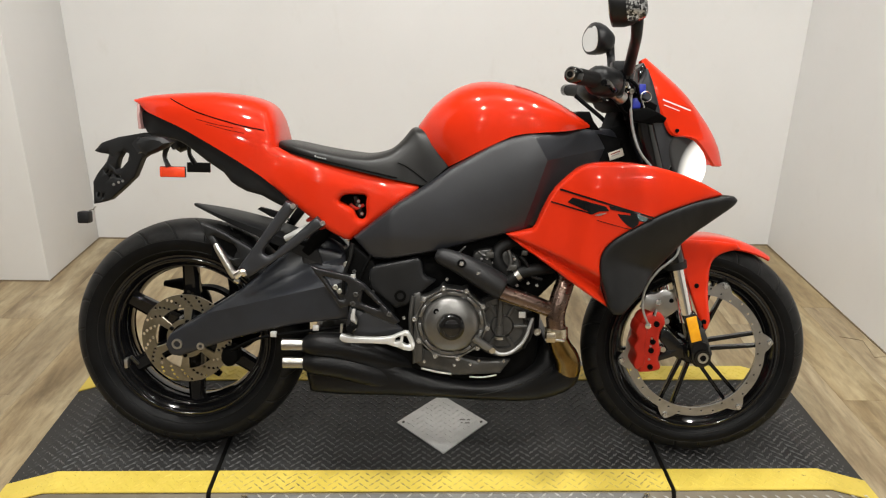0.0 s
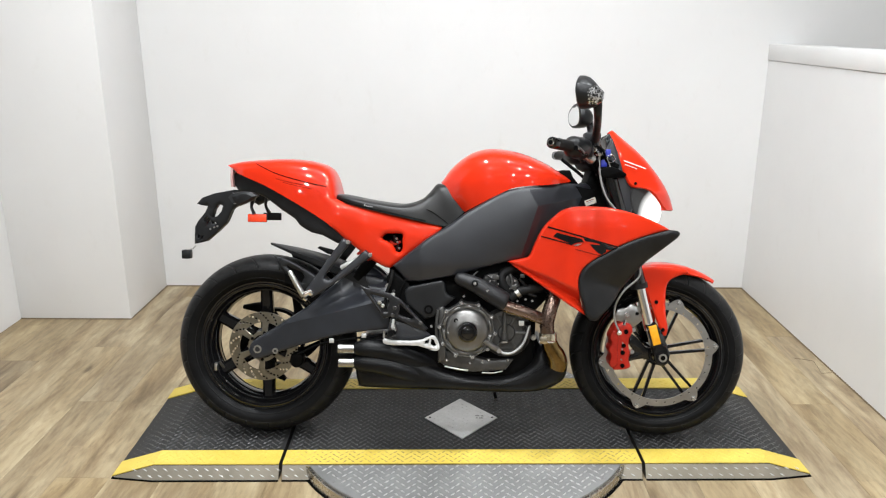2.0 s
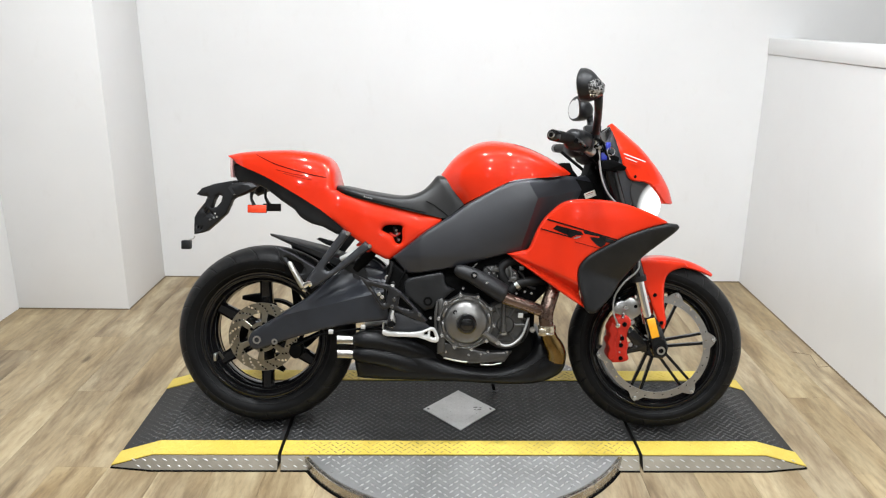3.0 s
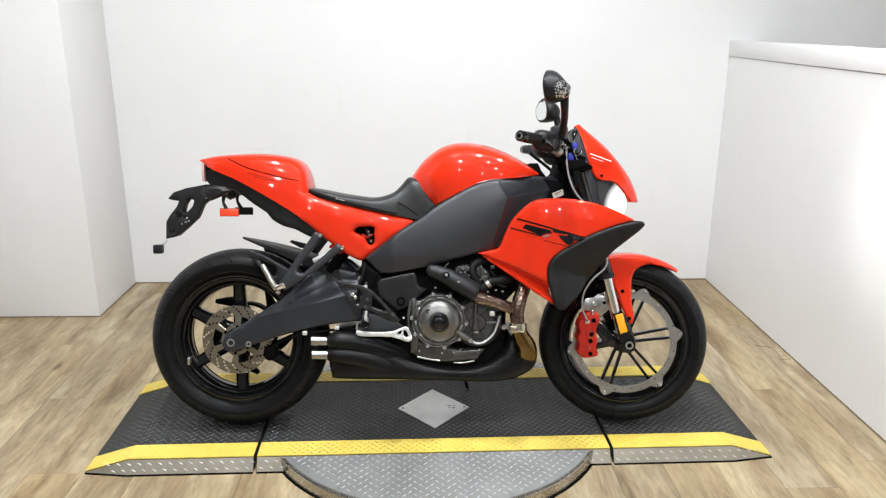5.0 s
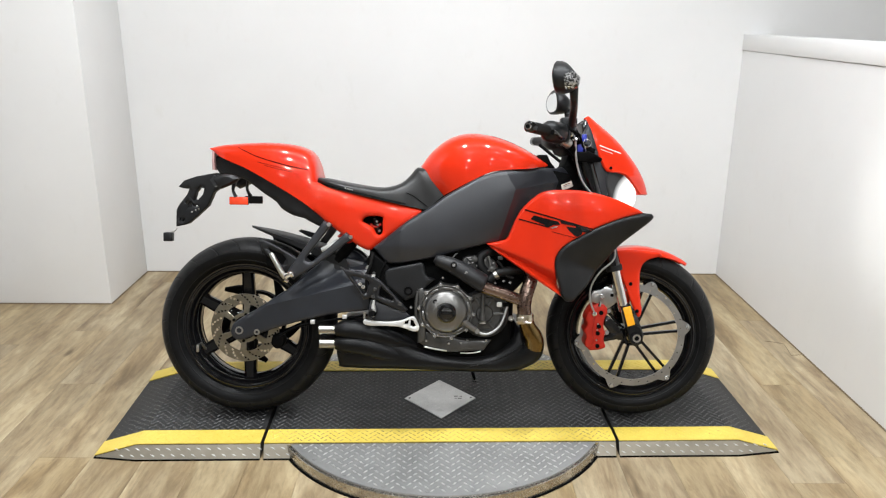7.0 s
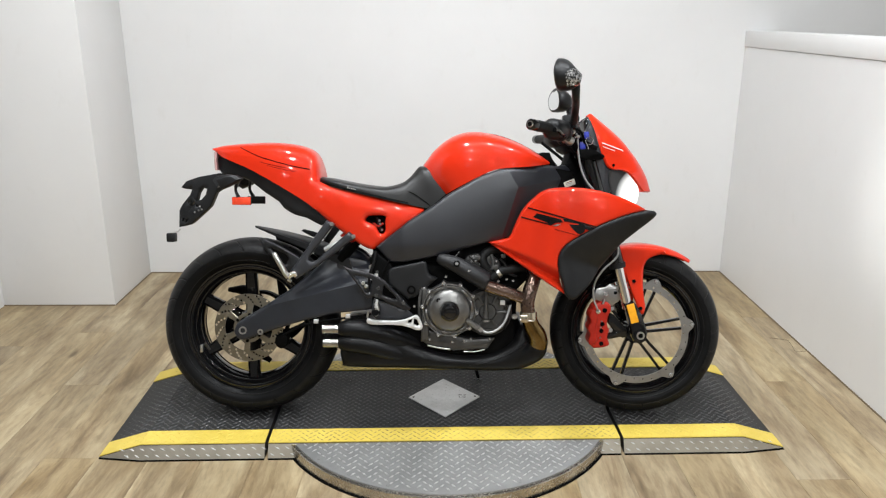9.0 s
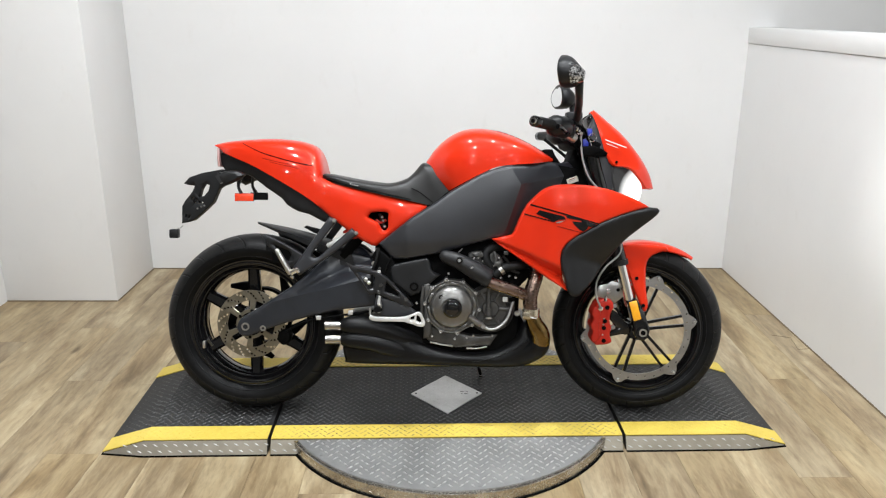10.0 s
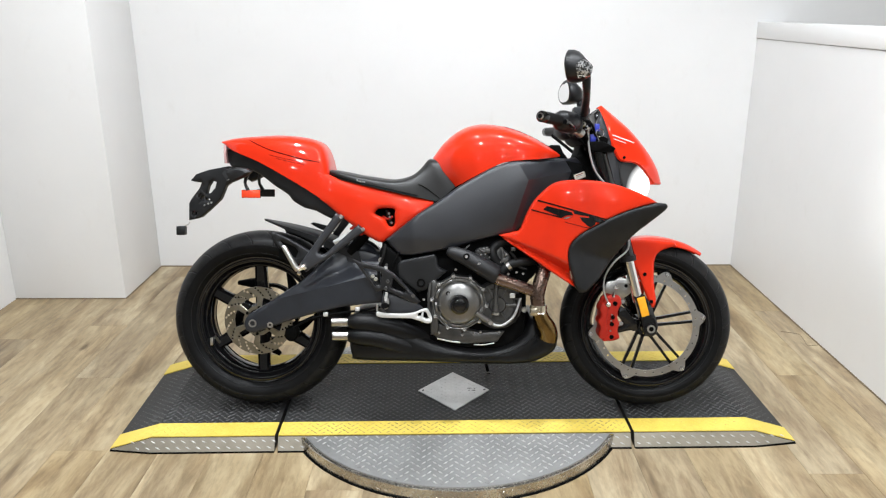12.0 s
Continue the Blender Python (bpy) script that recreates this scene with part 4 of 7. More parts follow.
def bolt(name, c, r, mat, parent, h=0.006, n=6, side=-1, hole=True):
    """A small bolt head that faces out of the near or far side."""
    prof = [(0.0, r), (side * h * 0.7, r), (side * h, r * 0.8)]
    prof += [(side * h, r * 0.45), (side * h * 0.5, r * 0.4)] if hole else [(side * h, 0.001)]
    return turn(name, prof, c, mat, parent, n=12 if n < 12 else n)


# front brake disc: a lobed ring carried at the rim
def lobed_disc(name, c, r0, r1, lobe, count, phase, y0, y1, mat, parent, label, n_holes, hole_r, rows):
    n = 180
    out = []
    for k in range(n):
        a = 2 * math.pi * k / n
        d = (a - phase) * count / (2 * math.pi)
        d = abs(d - round(d)) * 2 * math.pi / count
        r = r1 + lobe * max(0.0, math.cos(min(d / 0.15, 1) * math.pi / 2)) ** 1.2 if lobe else r1
        out.append(around(c, r, a))
    inner = [around(c, r0, 2 * math.pi * k / 120) for k in range(120)]
    holes = [inner]
    for k in range(n_holes):
        a = 2 * math.pi * k / n_holes
        rr = rows[k % len(rows)]
        hc = around(c, rr, a)
        holes.append([(hc[0] + hole_r * math.cos(q), hc[1] + hole_r * math.sin(q)) for q in (math.pi / 3 * j for j in range(6))])
    return mesh_ob(name, *panel(out, lambda x, z: y0, y1 - y0, holes, 0.02, 0.0), mat, parent, label, auto=30)


PH = math.atan2(0.034, 0.192)
disc = lobed_disc("brake_disc", FW, 0.159, 0.182, 0.021, 6, PH, -0.066, -0.061, DISCM, front, "drilled steel rim-mounted brake disc", 36, 0.0034, (0.165, 0.170, 0.176))
for k in range(6):
    a = PH + k * math.pi / 3
    x, z = around(FW, 0.195, a)
    bolt("disc_bolt", (x, -0.064, z), 0.0085, BOLTM, front, 0.009, hole=False)
    turn("disc_boss", [(-0.0605, 0.011), (-0.03, 0.013), (-0.03, 0.002), (-0.0605, 0.002)], (x, 0, z), GLOSSK, front, n=16)
turn("axle_nut", [(-0.062, 0.024), (-0.085, 0.022), (-0.085, 0.012), (-0.075, 0.011)], FW, DARKM, front, n=24)

rdisc = lobed_disc("brake_disc", RW, 0.084, 0.1205, 0, 6, 0, -0.083, -0.078, RDISCM, rear, "drilled worn steel rear brake disc", 72, 0.0044, (0.091, 0.100, 0.108, 0.115))
ring_body("disc_carrier", [(-0.084, 0.041), (-0.084, 0.053), (-0.078, 0.053), (-0.078, 0.041)], RW, RDISCM, rdisc, "bronze-grey disc carrier ring", n=60)
for k in range(6):
    spoke(RW, radians(60 * k + 25), 0.050, 0.088, 0.017, 0.024, -0.081, -0.081, 0.006, 0.0055, RDISCM, rdisc).name = "carrier_arm"
    cx, cz = around(RW, 0.047, radians(60 * k + 25))
    bolt("carrier_bolt", (cx, -0.084, cz), 0.0055, DARKM, rdisc, 0.005)
part("balance_weight", box((RW[0] - 0.181, -0.066, RW[2] - 0.094), (RW[0] - 0.171, -0.045, RW[2] - 0.068), 0.002), STEEL, rear, "small grey balance weight")
# belt pulley on the far side, with curved arms
ring_body("belt_pulley", [(0.08, 0.098), (0.08, 0.108), (0.115, 0.108), (0.115, 0.098)], RW, DARKM, rear, "black belt pulley")
for k in range(5):
    a0 = radians(72 * k + 20)
    pts = [(RW[0] + r * math.cos(a0 + t), 0.097, RW[2] + r * math.sin(a0 + t)) for r, t in ((0.045, 0), (0.08, 0.16), (0.12, 0.42), (0.165, 0.80))]
    bar("pulley_arm", pts, [0.022, 0.027, 0.026, 0.010], DARKM, rear, n=10, flat=0.8)
bar("tyre_valve", [(RW[0] - 0.155, -0.035, RW[2] - 0.09), (RW[0] - 0.168, -0.05, RW[2] - 0.065)], 0.005, ENGINE, rear, n=8)

# ---- red bodywork
TANK = [(0.020, 0.792, -0.062, 0.893, 0.105), (0.045, 0.806, -0.020, 0.948, 0.136), (0.085, 0.828, 0.040, 0.993, 0.156), (0.125, 0.849, 0.105, 1.010, 0.166), (0.182, 0.874, 0.175, 1.004, 0.170),
        (0.239, 0.882, 0.235, 0.987, 0.166), (0.300, 0.886, 0.295, 0.960, 0.152), (0.345, 0.892, 0.345, 0.931, 0.122), (0.378, 0.897, 0.380, 0.910, 0.085)]
tank = mesh_ob("tank_cover", *arches(spline(TANK, 4), 0.66, 40), RED, bike, "gloss red fuel tank cover")


def tank_point(u, a, lift):
    """A point of the tank cover's skin: u along it, a round it."""
    secs = spline(TANK, 12)
    k = u * (len(secs) - 1)
    i = min(int(k), len(secs) - 2)
    xb, zb, xt, zt, w = secs[i] + (secs[i + 1] - secs[i]) * (k - i)
    c, q = math.cos(a), math.sin(a)
    h = q ** 0.66
    return (xb + (xt - xb) * h, -w * c ** 0.66 - lift * c, zb + (zt - zb) * h + lift)


for k in range(9):
    u0 = 0.52 + 0.045 * k
    rows = []
    for lift in (0.0002, 0.0012):
        loop = [tank_point(u0 + du, radians(a), lift) for du, a in ((0, 66), (0.016, 66), (0.034, 66), (0.034, 71), (0.034, 75), (0.016, 75), (0, 75), (0, 71))]
        rows.append(loop)
    mesh_ob("tank_lettering", *rings(rows), LETTER, tank, auto=60)
SEAT = [(-0.430, 0.832, -0.437, 0.849, 0.070), (-0.378, 0.816, -0.397, 0.848, 0.106), (-0.301, 0.798, -0.316, 0.832, 0.124), (-0.223, 0.781, -0.235, 0.820, 0.130), (-0.165, 0.768, -0.184, 0.818, 0.126),
        (-0.110, 0.756, -0.133, 0.832, 0.118), (-0.075, 0.748, -0.103, 0.856, 0.108), (-0.040, 0.744, -0.082, 0.882, 0.104), (-0.008, 0.768, -0.072, 0.889, 0.104), (0.014, 0.788, -0.066, 0.889, 0.102), (0.034, 0.798, -0.040, 0.889, 0.098)]
seat = mesh_ob("seat", *arches(spline(SEAT, 4), 0.42, 32), SEATM, bike, "black leather rider seat", auto=60)
bar("seat_seam", [(-0.108, -0.1195, 0.80), (-0.085, -0.117, 0.79), (-0.06, -0.113, 0.772), (-0.035, -0.109, 0.752)], 0.0016, DARKM, seat, n=6)
bar("seat_seam", [(-0.43, -0.078, 0.834), (-0.378, -0.111, 0.822), (-0.301, -0.1285, 0.804), (-0.223, -0.1345, 0.787), (-0.165, -0.1305, 0.774), (-0.11, -0.1225, 0.762)], 0.002, DARKM, seat, n=6)
for k in range(5):
    part("maker_tag", box((-0.318 + k * 0.0062, -0.1292, 0.8105 - k * 0.0012), (-0.3145 + k * 0.0062, -0.1262, 0.8135 - k * 0.0012 + (0.003 if k == 0 else 0))), ALU, seat)
TAIL = [(-0.796, 0.938, -0.814, 0.949, 0.040), (-0.768, 0.919, -0.770, 0.959, 0.060), (-0.733, 0.904, -0.718, 0.965, 0.075), (-0.675, 0.881, -0.657, 0.969, 0.091), (-0.617, 0.852, -0.597, 0.971, 0.102),
        (-0.559, 0.820, -0.536, 0.967, 0.109), (-0.501, 0.786, -0.486, 0.958, 0.113), (-0.468, 0.765, -0.448, 0.940, 0.115), (-0.445, 0.749, -0.428, 0.906, 0.116), (-0.430, 0.738, -0.416, 0.855, 0.117)]
TE = 0.62
tail = mesh_ob("tail_fairing", *arches(spline(TAIL, 4), TE, 40), RED, bike, "gloss red tail fairing with a seat hump")


def on_arch(secs, e, x, z):
    """The near surface's y of a shell of arches."""
    best = None
    for xb, zb, xt, zt, w in spline(secs, 12):
        h = min(max((z - zb) / (zt - zb), 0), 1)
        xx = xb + (xt - xb) * h
        if best is None or abs(xx - x) < best[0]:
            s = h ** (1 / e)
            best = (abs(xx - x), -w * math.sqrt(max(1 - s * s, 0)) ** e)
    return best[1]


def line_on_tail(name, pts, r, mat, lift=0.0):
    q = [(x, on_arch(TAIL, TE, x, z) - lift, z) for x, z in spline(pts, 6)]
    return bar(name, q, r, mat, tail, n=6, smooth_n=1)


line_on_tail("panel_gap", [(-0.701, 0.952), (-0.678, 0.941), (-0.619, 0.916), (-0.513, 0.887), (-0.450, 0.875)], 0.0015, DARKM)
line_on_tail("thin_stripe", [(-0.60, 0.888), (-0.55, 0.876), (-0.50, 0.866)], 0.0008, DARKM, -0.0004)
line_on_tail("thin_stripe", [(-0.625, 0.900), (-0.575, 0.888), (-0.53, 0.880)], 0.0008, DARKM, -0.0003)


def side_y(x, z):
    flat = -0.140 + 0.10 * max(0, 0.70 - z) ** 1.2 + 0.5 * (x + 0.25) ** 2 + 5.0 * max(0.0, z - (0.842 - 0.245 * (x + 0.455)) + 0.065) ** 2
    k = min(max((x + 0.455) / 0.16, 0), 1)
    k = k * k * (3 - 2 * k)
    return (on_arch(TAIL, TE, min(x, -0.432), z) - 0.0012) * (1 - k) + flat * k


SIDE = [(-0.470, 0.775), (-0.455, 0.842), (-0.415, 0.832), (-0.378, 0.816), (-0.301, 0.798), (-0.223, 0.781), (-0.146, 0.763), (-0.087, 0.751), (-0.043, 0.741), (-0.104, 0.696), (-0.228, 0.600), (-0.245, 0.602),
        (-0.283, 0.622), (-0.326, 0.652), (-0.39, 0.700), (-0.445, 0.7485)]
VENT = spline([(-0.256, 0.700), (-0.247, 0.714), (-0.228, 0.718), (-0.190, 0.716), (-0.189, 0.695), (-0.188, 0.668), (-0.197, 0.655), (-0.210, 0.658), (-0.221, 0.679), (-0.238, 0.690)], 4, True)
side = mesh_ob("side_fairing", *panel(SIDE, side_y, 0.03, [VENT], 0.012, 0.014, hem=lambda x, z: min(max((x + 0.445) / 0.03, 0), 1)), RED, bike, "gloss red side fairing with a vent", auto=50)
mirrored(side, bike)
# near-black plate in place of the shade inside the vent
part("vent_recess", box((-0.27, -0.075, 0.64), (-0.15, -0.07, 0.73)), DARKM, bike, "black plate standing for the vent's shaded inside")
bar("shock_reservoir", [(-0.218, -0.098, 0.712), (-0.203, -0.100, 0.660)], 0.0085, GLOSSK, bike, "black shock reservoir behind the vent", n=14)
bar("reservoir_hose", [(-0.232, -0.098, 0.690), (-0.216, -0.104, 0.680), (-0.196, -0.104, 0.690)], 0.0045, CALIPER, bike, "red hose", n=10)
for x, z in ((-0.209, 0.700), (-0.206, 0.688), (-0.200, 0.668)):
    bolt("reservoir_bolt", (x, -0.110, z), 0.0048, CHROME, bike, 0.004)

# dark under-tail
UNDER = spline([(-0.800, 0.918), (-0.790, 0.878), (-0.765, 0.853), (-0.70, 0.846), (-0.66, 0.826), (-0.615, 0.793), (-0.567, 0.762), (-0.550, 0.740), (-0.508, 0.716), (-0.468, 0.706), (-0.419, 0.680), (-0.375, 0.676), (-0.33, 0.66)], 2) + \
    [(-0.29, 0.68), (-0.40, 0.76), (-0.50, 0.82), (-0.62, 0.88), (-0.70, 0.91), (-0.77, 0.925)]


def under_y(x, z):
    return -float(np.interp(x, [-0.81, -0.76, -0.70, -0.62, -0.50], [0.026, 0.042, 0.056, 0.070, 0.084]))


mesh_ob("under_tail", *panel(UNDER, under_y, 0.1, (), 0.014, 0.012, back=lambda x, z: -under_y(x, z)), BLACKP, bike, "black plastic under-tail tray", auto=50)
flat_plate("seat_rail", [(-0.43, 0.80), (-0.10, 0.735), (-0.06, 0.70), (-0.22, 0.62), (-0.30, 0.66), (-0.43, 0.74)], -0.069, 0.069, DARKM, bike, "black seat frame")
mesh_ob("tail_light", *rings([[(x, y * k, z) for y, z in ((-0.045, 0.938), (0.045, 0.938), (0.052, 0.905), (0.042, 0.872), (-0.042, 0.872), (-0.052, 0.905))] for x, k in ((-0.790, 1.0), (-0.797, 0.93), (-0.802, 0.72))]), TAILM, bike, "pale red tail light lens", auto=60)
bracket = flat_plate("plate_bracket", [(-0.761, 0.861), (-0.794, 0.862), (-0.865, 0.849), (-0.911, 0.833), (-0.931, 0.811), (-0.916, 0.806), (-0.892, 0.803), (-0.900, 0.783), (-0.927, 0.750), (-0.939, 0.729), (-0.940, 0.701), (-0.941, 0.668), (-0.920, 0.672), (-0.897, 0.679), (-0.861, 0.710),
                                       (-0.825, 0.744), (-0.803, 0.793), (-0.784, 0.806), (-0.762, 0.814)], -0.016, 0.016, BLACKP, bike, "black number plate bracket",
                     [[(-0.854, 0.812), (-0.838, 0.805), (-0.843, 0.785), (-0.859, 0.767), (-0.876, 0.763), (-0.868, 0.791)], [(-0.906, 0.752), (-0.897, 0.765), (-0.893, 0.762), (-0.902, 0.748)], [(-0.897, 0.744), (-0.888, 0.757), (-0.884, 0.754), (-0.893, 0.740)],
                      [(-0.876, 0.748), (-0.862, 0.745), (-0.864, 0.738), (-0.877, 0.741)], [(-0.930, 0.690), (-0.926, 0.700), (-0.922, 0.700), (-0.925, 0.689)], [(-0.918, 0.686), (-0.914, 0.697), (-0.910, 0.696), (-0.913, 0.685)]], 0.004, 0.02)
for x, z in ((-0.882, 0.722), (-0.868, 0.728), (-0.857, 0.732)):
    bolt("bracket_bolt", (x, -0.0165, z), 0.0035, STEEL, bracket, 0.003)
bar("lamp_wire", [(-0.942, 0.0, 0.660), (-0.95, 0.0, 0.652), (-0.962, 0.0, 0.648)], 0.002, STEEL, bracket, n=6)
part("plate_lamp", box((-0.989, -0.015, 0.614), (-0.958, 0.015, 0.646), 0.004), BLACKP, bracket, "small black plate lamp")
WEDGE = [(-0.046, 0.006), (-0.034, 0.019), (-0.006, 0.025), (0.030, 0.022), (0.050, 0.010), (0.030, -0.006), (0.004, -0.018), (-0.018, -0.027), (-0.032, -0.018)]
for sgn in (-1, 1):
    v, f = rings([[(-0.727 + px * k, sgn * (0.085 + d), 0.832 + pz * k) for px, pz in WEDGE] for d, k in ((0.0, 0.45), (0.010, 0.85), (0.030, 1.0), (0.046, 0.92), (0.054, 0.6))])
    ind = mesh_ob("rear_indicator", v, f, BLACKP, bike, "black rear turn indicator", auto=35)
    v, f = rings([[(-0.731 + px * k, sgn * (0.118 + d), 0.832 + pz * k) for px, pz in ((-0.050, 0.004), (-0.036, 0.019), (-0.020, 0.012), (-0.026, -0.016), (-0.034, -0.020))] for d, k in ((-0.012, 0.95), (0.0, 1.03), (0.014, 0.98))])
    mesh_ob("indicator_lens", v, f, BRKM, ind, "smoked indicator lens", auto=20)
for sgn in (-1, 1):
    rb = part("reflector_plate", box((-0.7225, min(sgn * 0.096, sgn * 0.102), 0.751), (-0.656, max(sgn * 0.096, sgn * 0.102), 0.779), 0.002), BLACKP, bike, "black reflector mount")
    part("side_reflector", box((-0.7215, min(sgn * 0.1025, sgn * 0.107), 0.752), (-0.657, max(sgn * 0.1025, sgn * 0.107), 0.778), 0.002), REDREF, rb, "red side reflector")
    bar("reflector_arm", [(-0.704, sgn * 0.080, 0.845), (-0.712, sgn * 0.092, 0.805), (-0.700, sgn * 0.098, 0.776)], [0.016, 0.010, 0.013], BLACKP, rb, n=8, flat=0.5)
    bar("arm_spring", [(-0.705, sgn * 0.097, 0.784), (-0.710, sgn * 0.094, 0.800)], 0.004, ALU, rb, n=8)

# ---- frame spars
def spar_y(x, z):
    """A gently hollowed side that breaks into two facets towards the steering head."""
    u, w = x - 0.262, z - 0.816
    lead = max(0.934 * (0.862 * u + 0.507 * w), 0.954 * u - 0.30 * w)
    tail_in = max(0.0, -0.12 - x)
    across = 0.91 * (z - 0.70) - 0.41 * (x - 0.05)
    return -0.190 + 0.62 * max(0.0, lead) + 0.8 * max(0.0, min(lead, 0.0) + 0.07) ** 2 + 0.25 * tail_in + 0.16 * max(0.0, 0.62 - z) + 1.1 * across * across


SPAR = [(-0.217, 0.612), (-0.104, 0.703), (-0.028, 0.750), (0.026, 0.791)] + spline([(0.026, 0.791), (0.086, 0.826), (0.143, 0.857), (0.200, 0.875), (0.276, 0.883), (0.361, 0.893)], 3)[1:] + \
       [(0.400, 0.890), (0.470, 0.90), (0.480, 0.80), (0.41, 0.74), (0.30, 0.68), (0.240, 0.650), (0.219, 0.639), (0.162, 0.630), (0.086, 0.609), (0.010, 0.586), (-0.066, 0.571), (-0.123, 0.561), (-0.160, 0.559), (-0.172, 0.563)]
spar = mesh_ob("frame_spar", *panel(SPAR, spar_y, 0.09, (), 0.011, 0.011, creases=[((0.220, 0.8875), (0.2605, 0.8186)), ((0.262, 0.816), (0.207, 0.641)), ((0.264, 0.8164), (0.45, 0.852))]), FRAMEM, bike, "satin charcoal frame spar", auto=18)
mirrored(spar, bike)
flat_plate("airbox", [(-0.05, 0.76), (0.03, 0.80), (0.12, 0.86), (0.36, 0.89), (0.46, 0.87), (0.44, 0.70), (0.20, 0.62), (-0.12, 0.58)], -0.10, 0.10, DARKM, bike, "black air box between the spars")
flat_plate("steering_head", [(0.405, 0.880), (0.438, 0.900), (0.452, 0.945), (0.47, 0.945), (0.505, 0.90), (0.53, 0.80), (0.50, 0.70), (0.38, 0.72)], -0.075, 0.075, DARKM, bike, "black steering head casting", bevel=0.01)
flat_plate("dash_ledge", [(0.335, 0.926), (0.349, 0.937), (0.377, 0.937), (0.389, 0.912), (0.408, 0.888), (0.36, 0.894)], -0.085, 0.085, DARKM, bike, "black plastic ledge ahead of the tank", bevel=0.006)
lab = part("warning_label", box((-0.021, -0.001, -0.010), (0.021, 0.001, 0.010), 0.0006), LABELM, bike, "beige warning label")
lab.matrix_basis = Matrix.Translation((0.444, -0.1085, 0.831)) @ Matrix.Rotation(radians(18), 4, "Z") @ Matrix.Rotation(radians(-19), 4, "Y")
for k in range(2):
    tl = part("label_line", box((-0.015, -0.0016, -0.0012), (0.012 - 0.004 * k, -0.0008, 0.0012)), LETTER if k == 0 else GREYH, lab)
    tl.matrix_basis = Matrix.Translation((0, 0, 0.005 - 0.005 * k))

# ---- radiator pods
def ease(t):
    t = min(max(t, 0.0), 1.0)
    return t * t * (3 - 2 * t)


def pod_base(x, z):
    return -(0.196 + 0.076 * ease((x - 0.18) / 0.26)) + 2.2 * max(0.0, z - 0.735) ** 2 + 0.35 * max(0.0, x - 0.50) ** 1.5


def pod_y(x, z):
    crease = float(np.interp(x, [0.169, 0.221, 0.294, 0.387, 0.42], [0.634, 0.615, 0.588, 0.548, 0.532]))
    low = float(np.interp(x, [0.170, 0.211, 0.292, 0.361, 0.425], [0.624, 0.601, 0.553, 0.505, 0.459]))
    deep = max(crease - low, 0.004)
    u = min(max((crease - z) / deep, -0.3), 1.3)
    # rolls in under the crease, then flares out again to the lip
    return pod_base(x, z) + deep * (0.75 * ease((u + 0.1) / 0.7) - 0.5 * ease((u - 0.5) / 0.5))


POD_UP = spline([(0.166, 0.632), (0.232, 0.647)], 1) + spline([(0.240, 0.658), (0.260, 0.709), (0.282, 0.750), (0.319, 0.789), (0.347, 0.808), (0.385, 0.816), (0.46, 0.816), (0.535, 0.803), (0.610, 0.778), (0.668, 0.750)], 3)
SCOOP_EDGE = spline([(0.676, 0.744), (0.605, 0.727), (0.528, 0.699), (0.471, 0.669), (0.425, 0.641), (0.398, 0.613), (0.388, 0.582), (0.391, 0.545), (0.403, 0.506), (0.414, 0.466)], 3)
POD_LOW = [(0.361, 0.499), (0.312, 0.532), (0.255, 0.570), (0.208, 0.601)]
pod = mesh_ob("radiator_pod", *panel(POD_UP + SCOOP_EDGE + POD_LOW, pod_y, 0.04, (), 0.0055, 0.008), RED, bike, "gloss red radiator side pod", auto=50)
SCOOP_ARR = np.array(SCOOP_EDGE)


def scoop_y(x, z):
    d = np.min(np.linalg.norm(SCOOP_ARR - np.array([x, z]), axis=1))
    return pod_base(min(x, 0.62), min(z, 0.73)) - 0.004 + 0.20 * d + 2.6 * d * d


SCOOP = SCOOP_EDGE + spline([(0.427, 0.452), (0.448, 0.452), (0.466, 0.468), (0.500, 0.500), (0.545, 0.556), (0.573, 0.594), (0.602, 0.632), (0.656, 0.680), (0.700, 0.718), (0.709, 0.733), (0.700, 0.742)], 3)
scoop = mesh_ob("pod_scoop", *panel(SCOOP, scoop_y, 0.035, (), 0.011, 0.010), BLACKP, pod, "matt black air scoop", auto=50)


def decal(name, pts, mat, host=None, lift=0.0018):
    return mesh_ob(name, *panel(pts, lambda x, z: pod_y(x, z) - lift, 0.0012, (), 0.01, 0.0), mat, host or pod, auto=50)


def stripe(a, b, w):
    d = np.array(b) - np.array(a)
    nrm = np.array([-d[1], d[0]]) / np.linalg.norm(d) * w / 2
    return [tuple(np.array(a) + nrm), tuple(np.array(b) + nrm), tuple(np.array(b) - nrm), tuple(np.array(a) - nrm)]


for pa, pb, w in (((0.290, 0.750), (0.396, 0.721), 0.0045), ((0.396, 0.721), (0.506, 0.690), 0.004), ((0.270, 0.719), (0.365, 0.695), 0.0035), ((0.375, 0.681), (0.459, 0.660), 0.0012)):
    decal("pod_stripe", stripe(pa, pb, w), GLOSSK)
decal("pod_emblem", [(0.308, 0.720), (0.319, 0.732), (0.394, 0.714), (0.401, 0.704), (0.378, 0.702), (0.364, 0.694), (0.353, 0.701)], GLOSSK)
decal("emblem_edge", [(0.369, 0.6925), (0.381, 0.6975), (0.396, 0.6995), (0.389, 0.695), (0.378, 0.691)], DISCM)
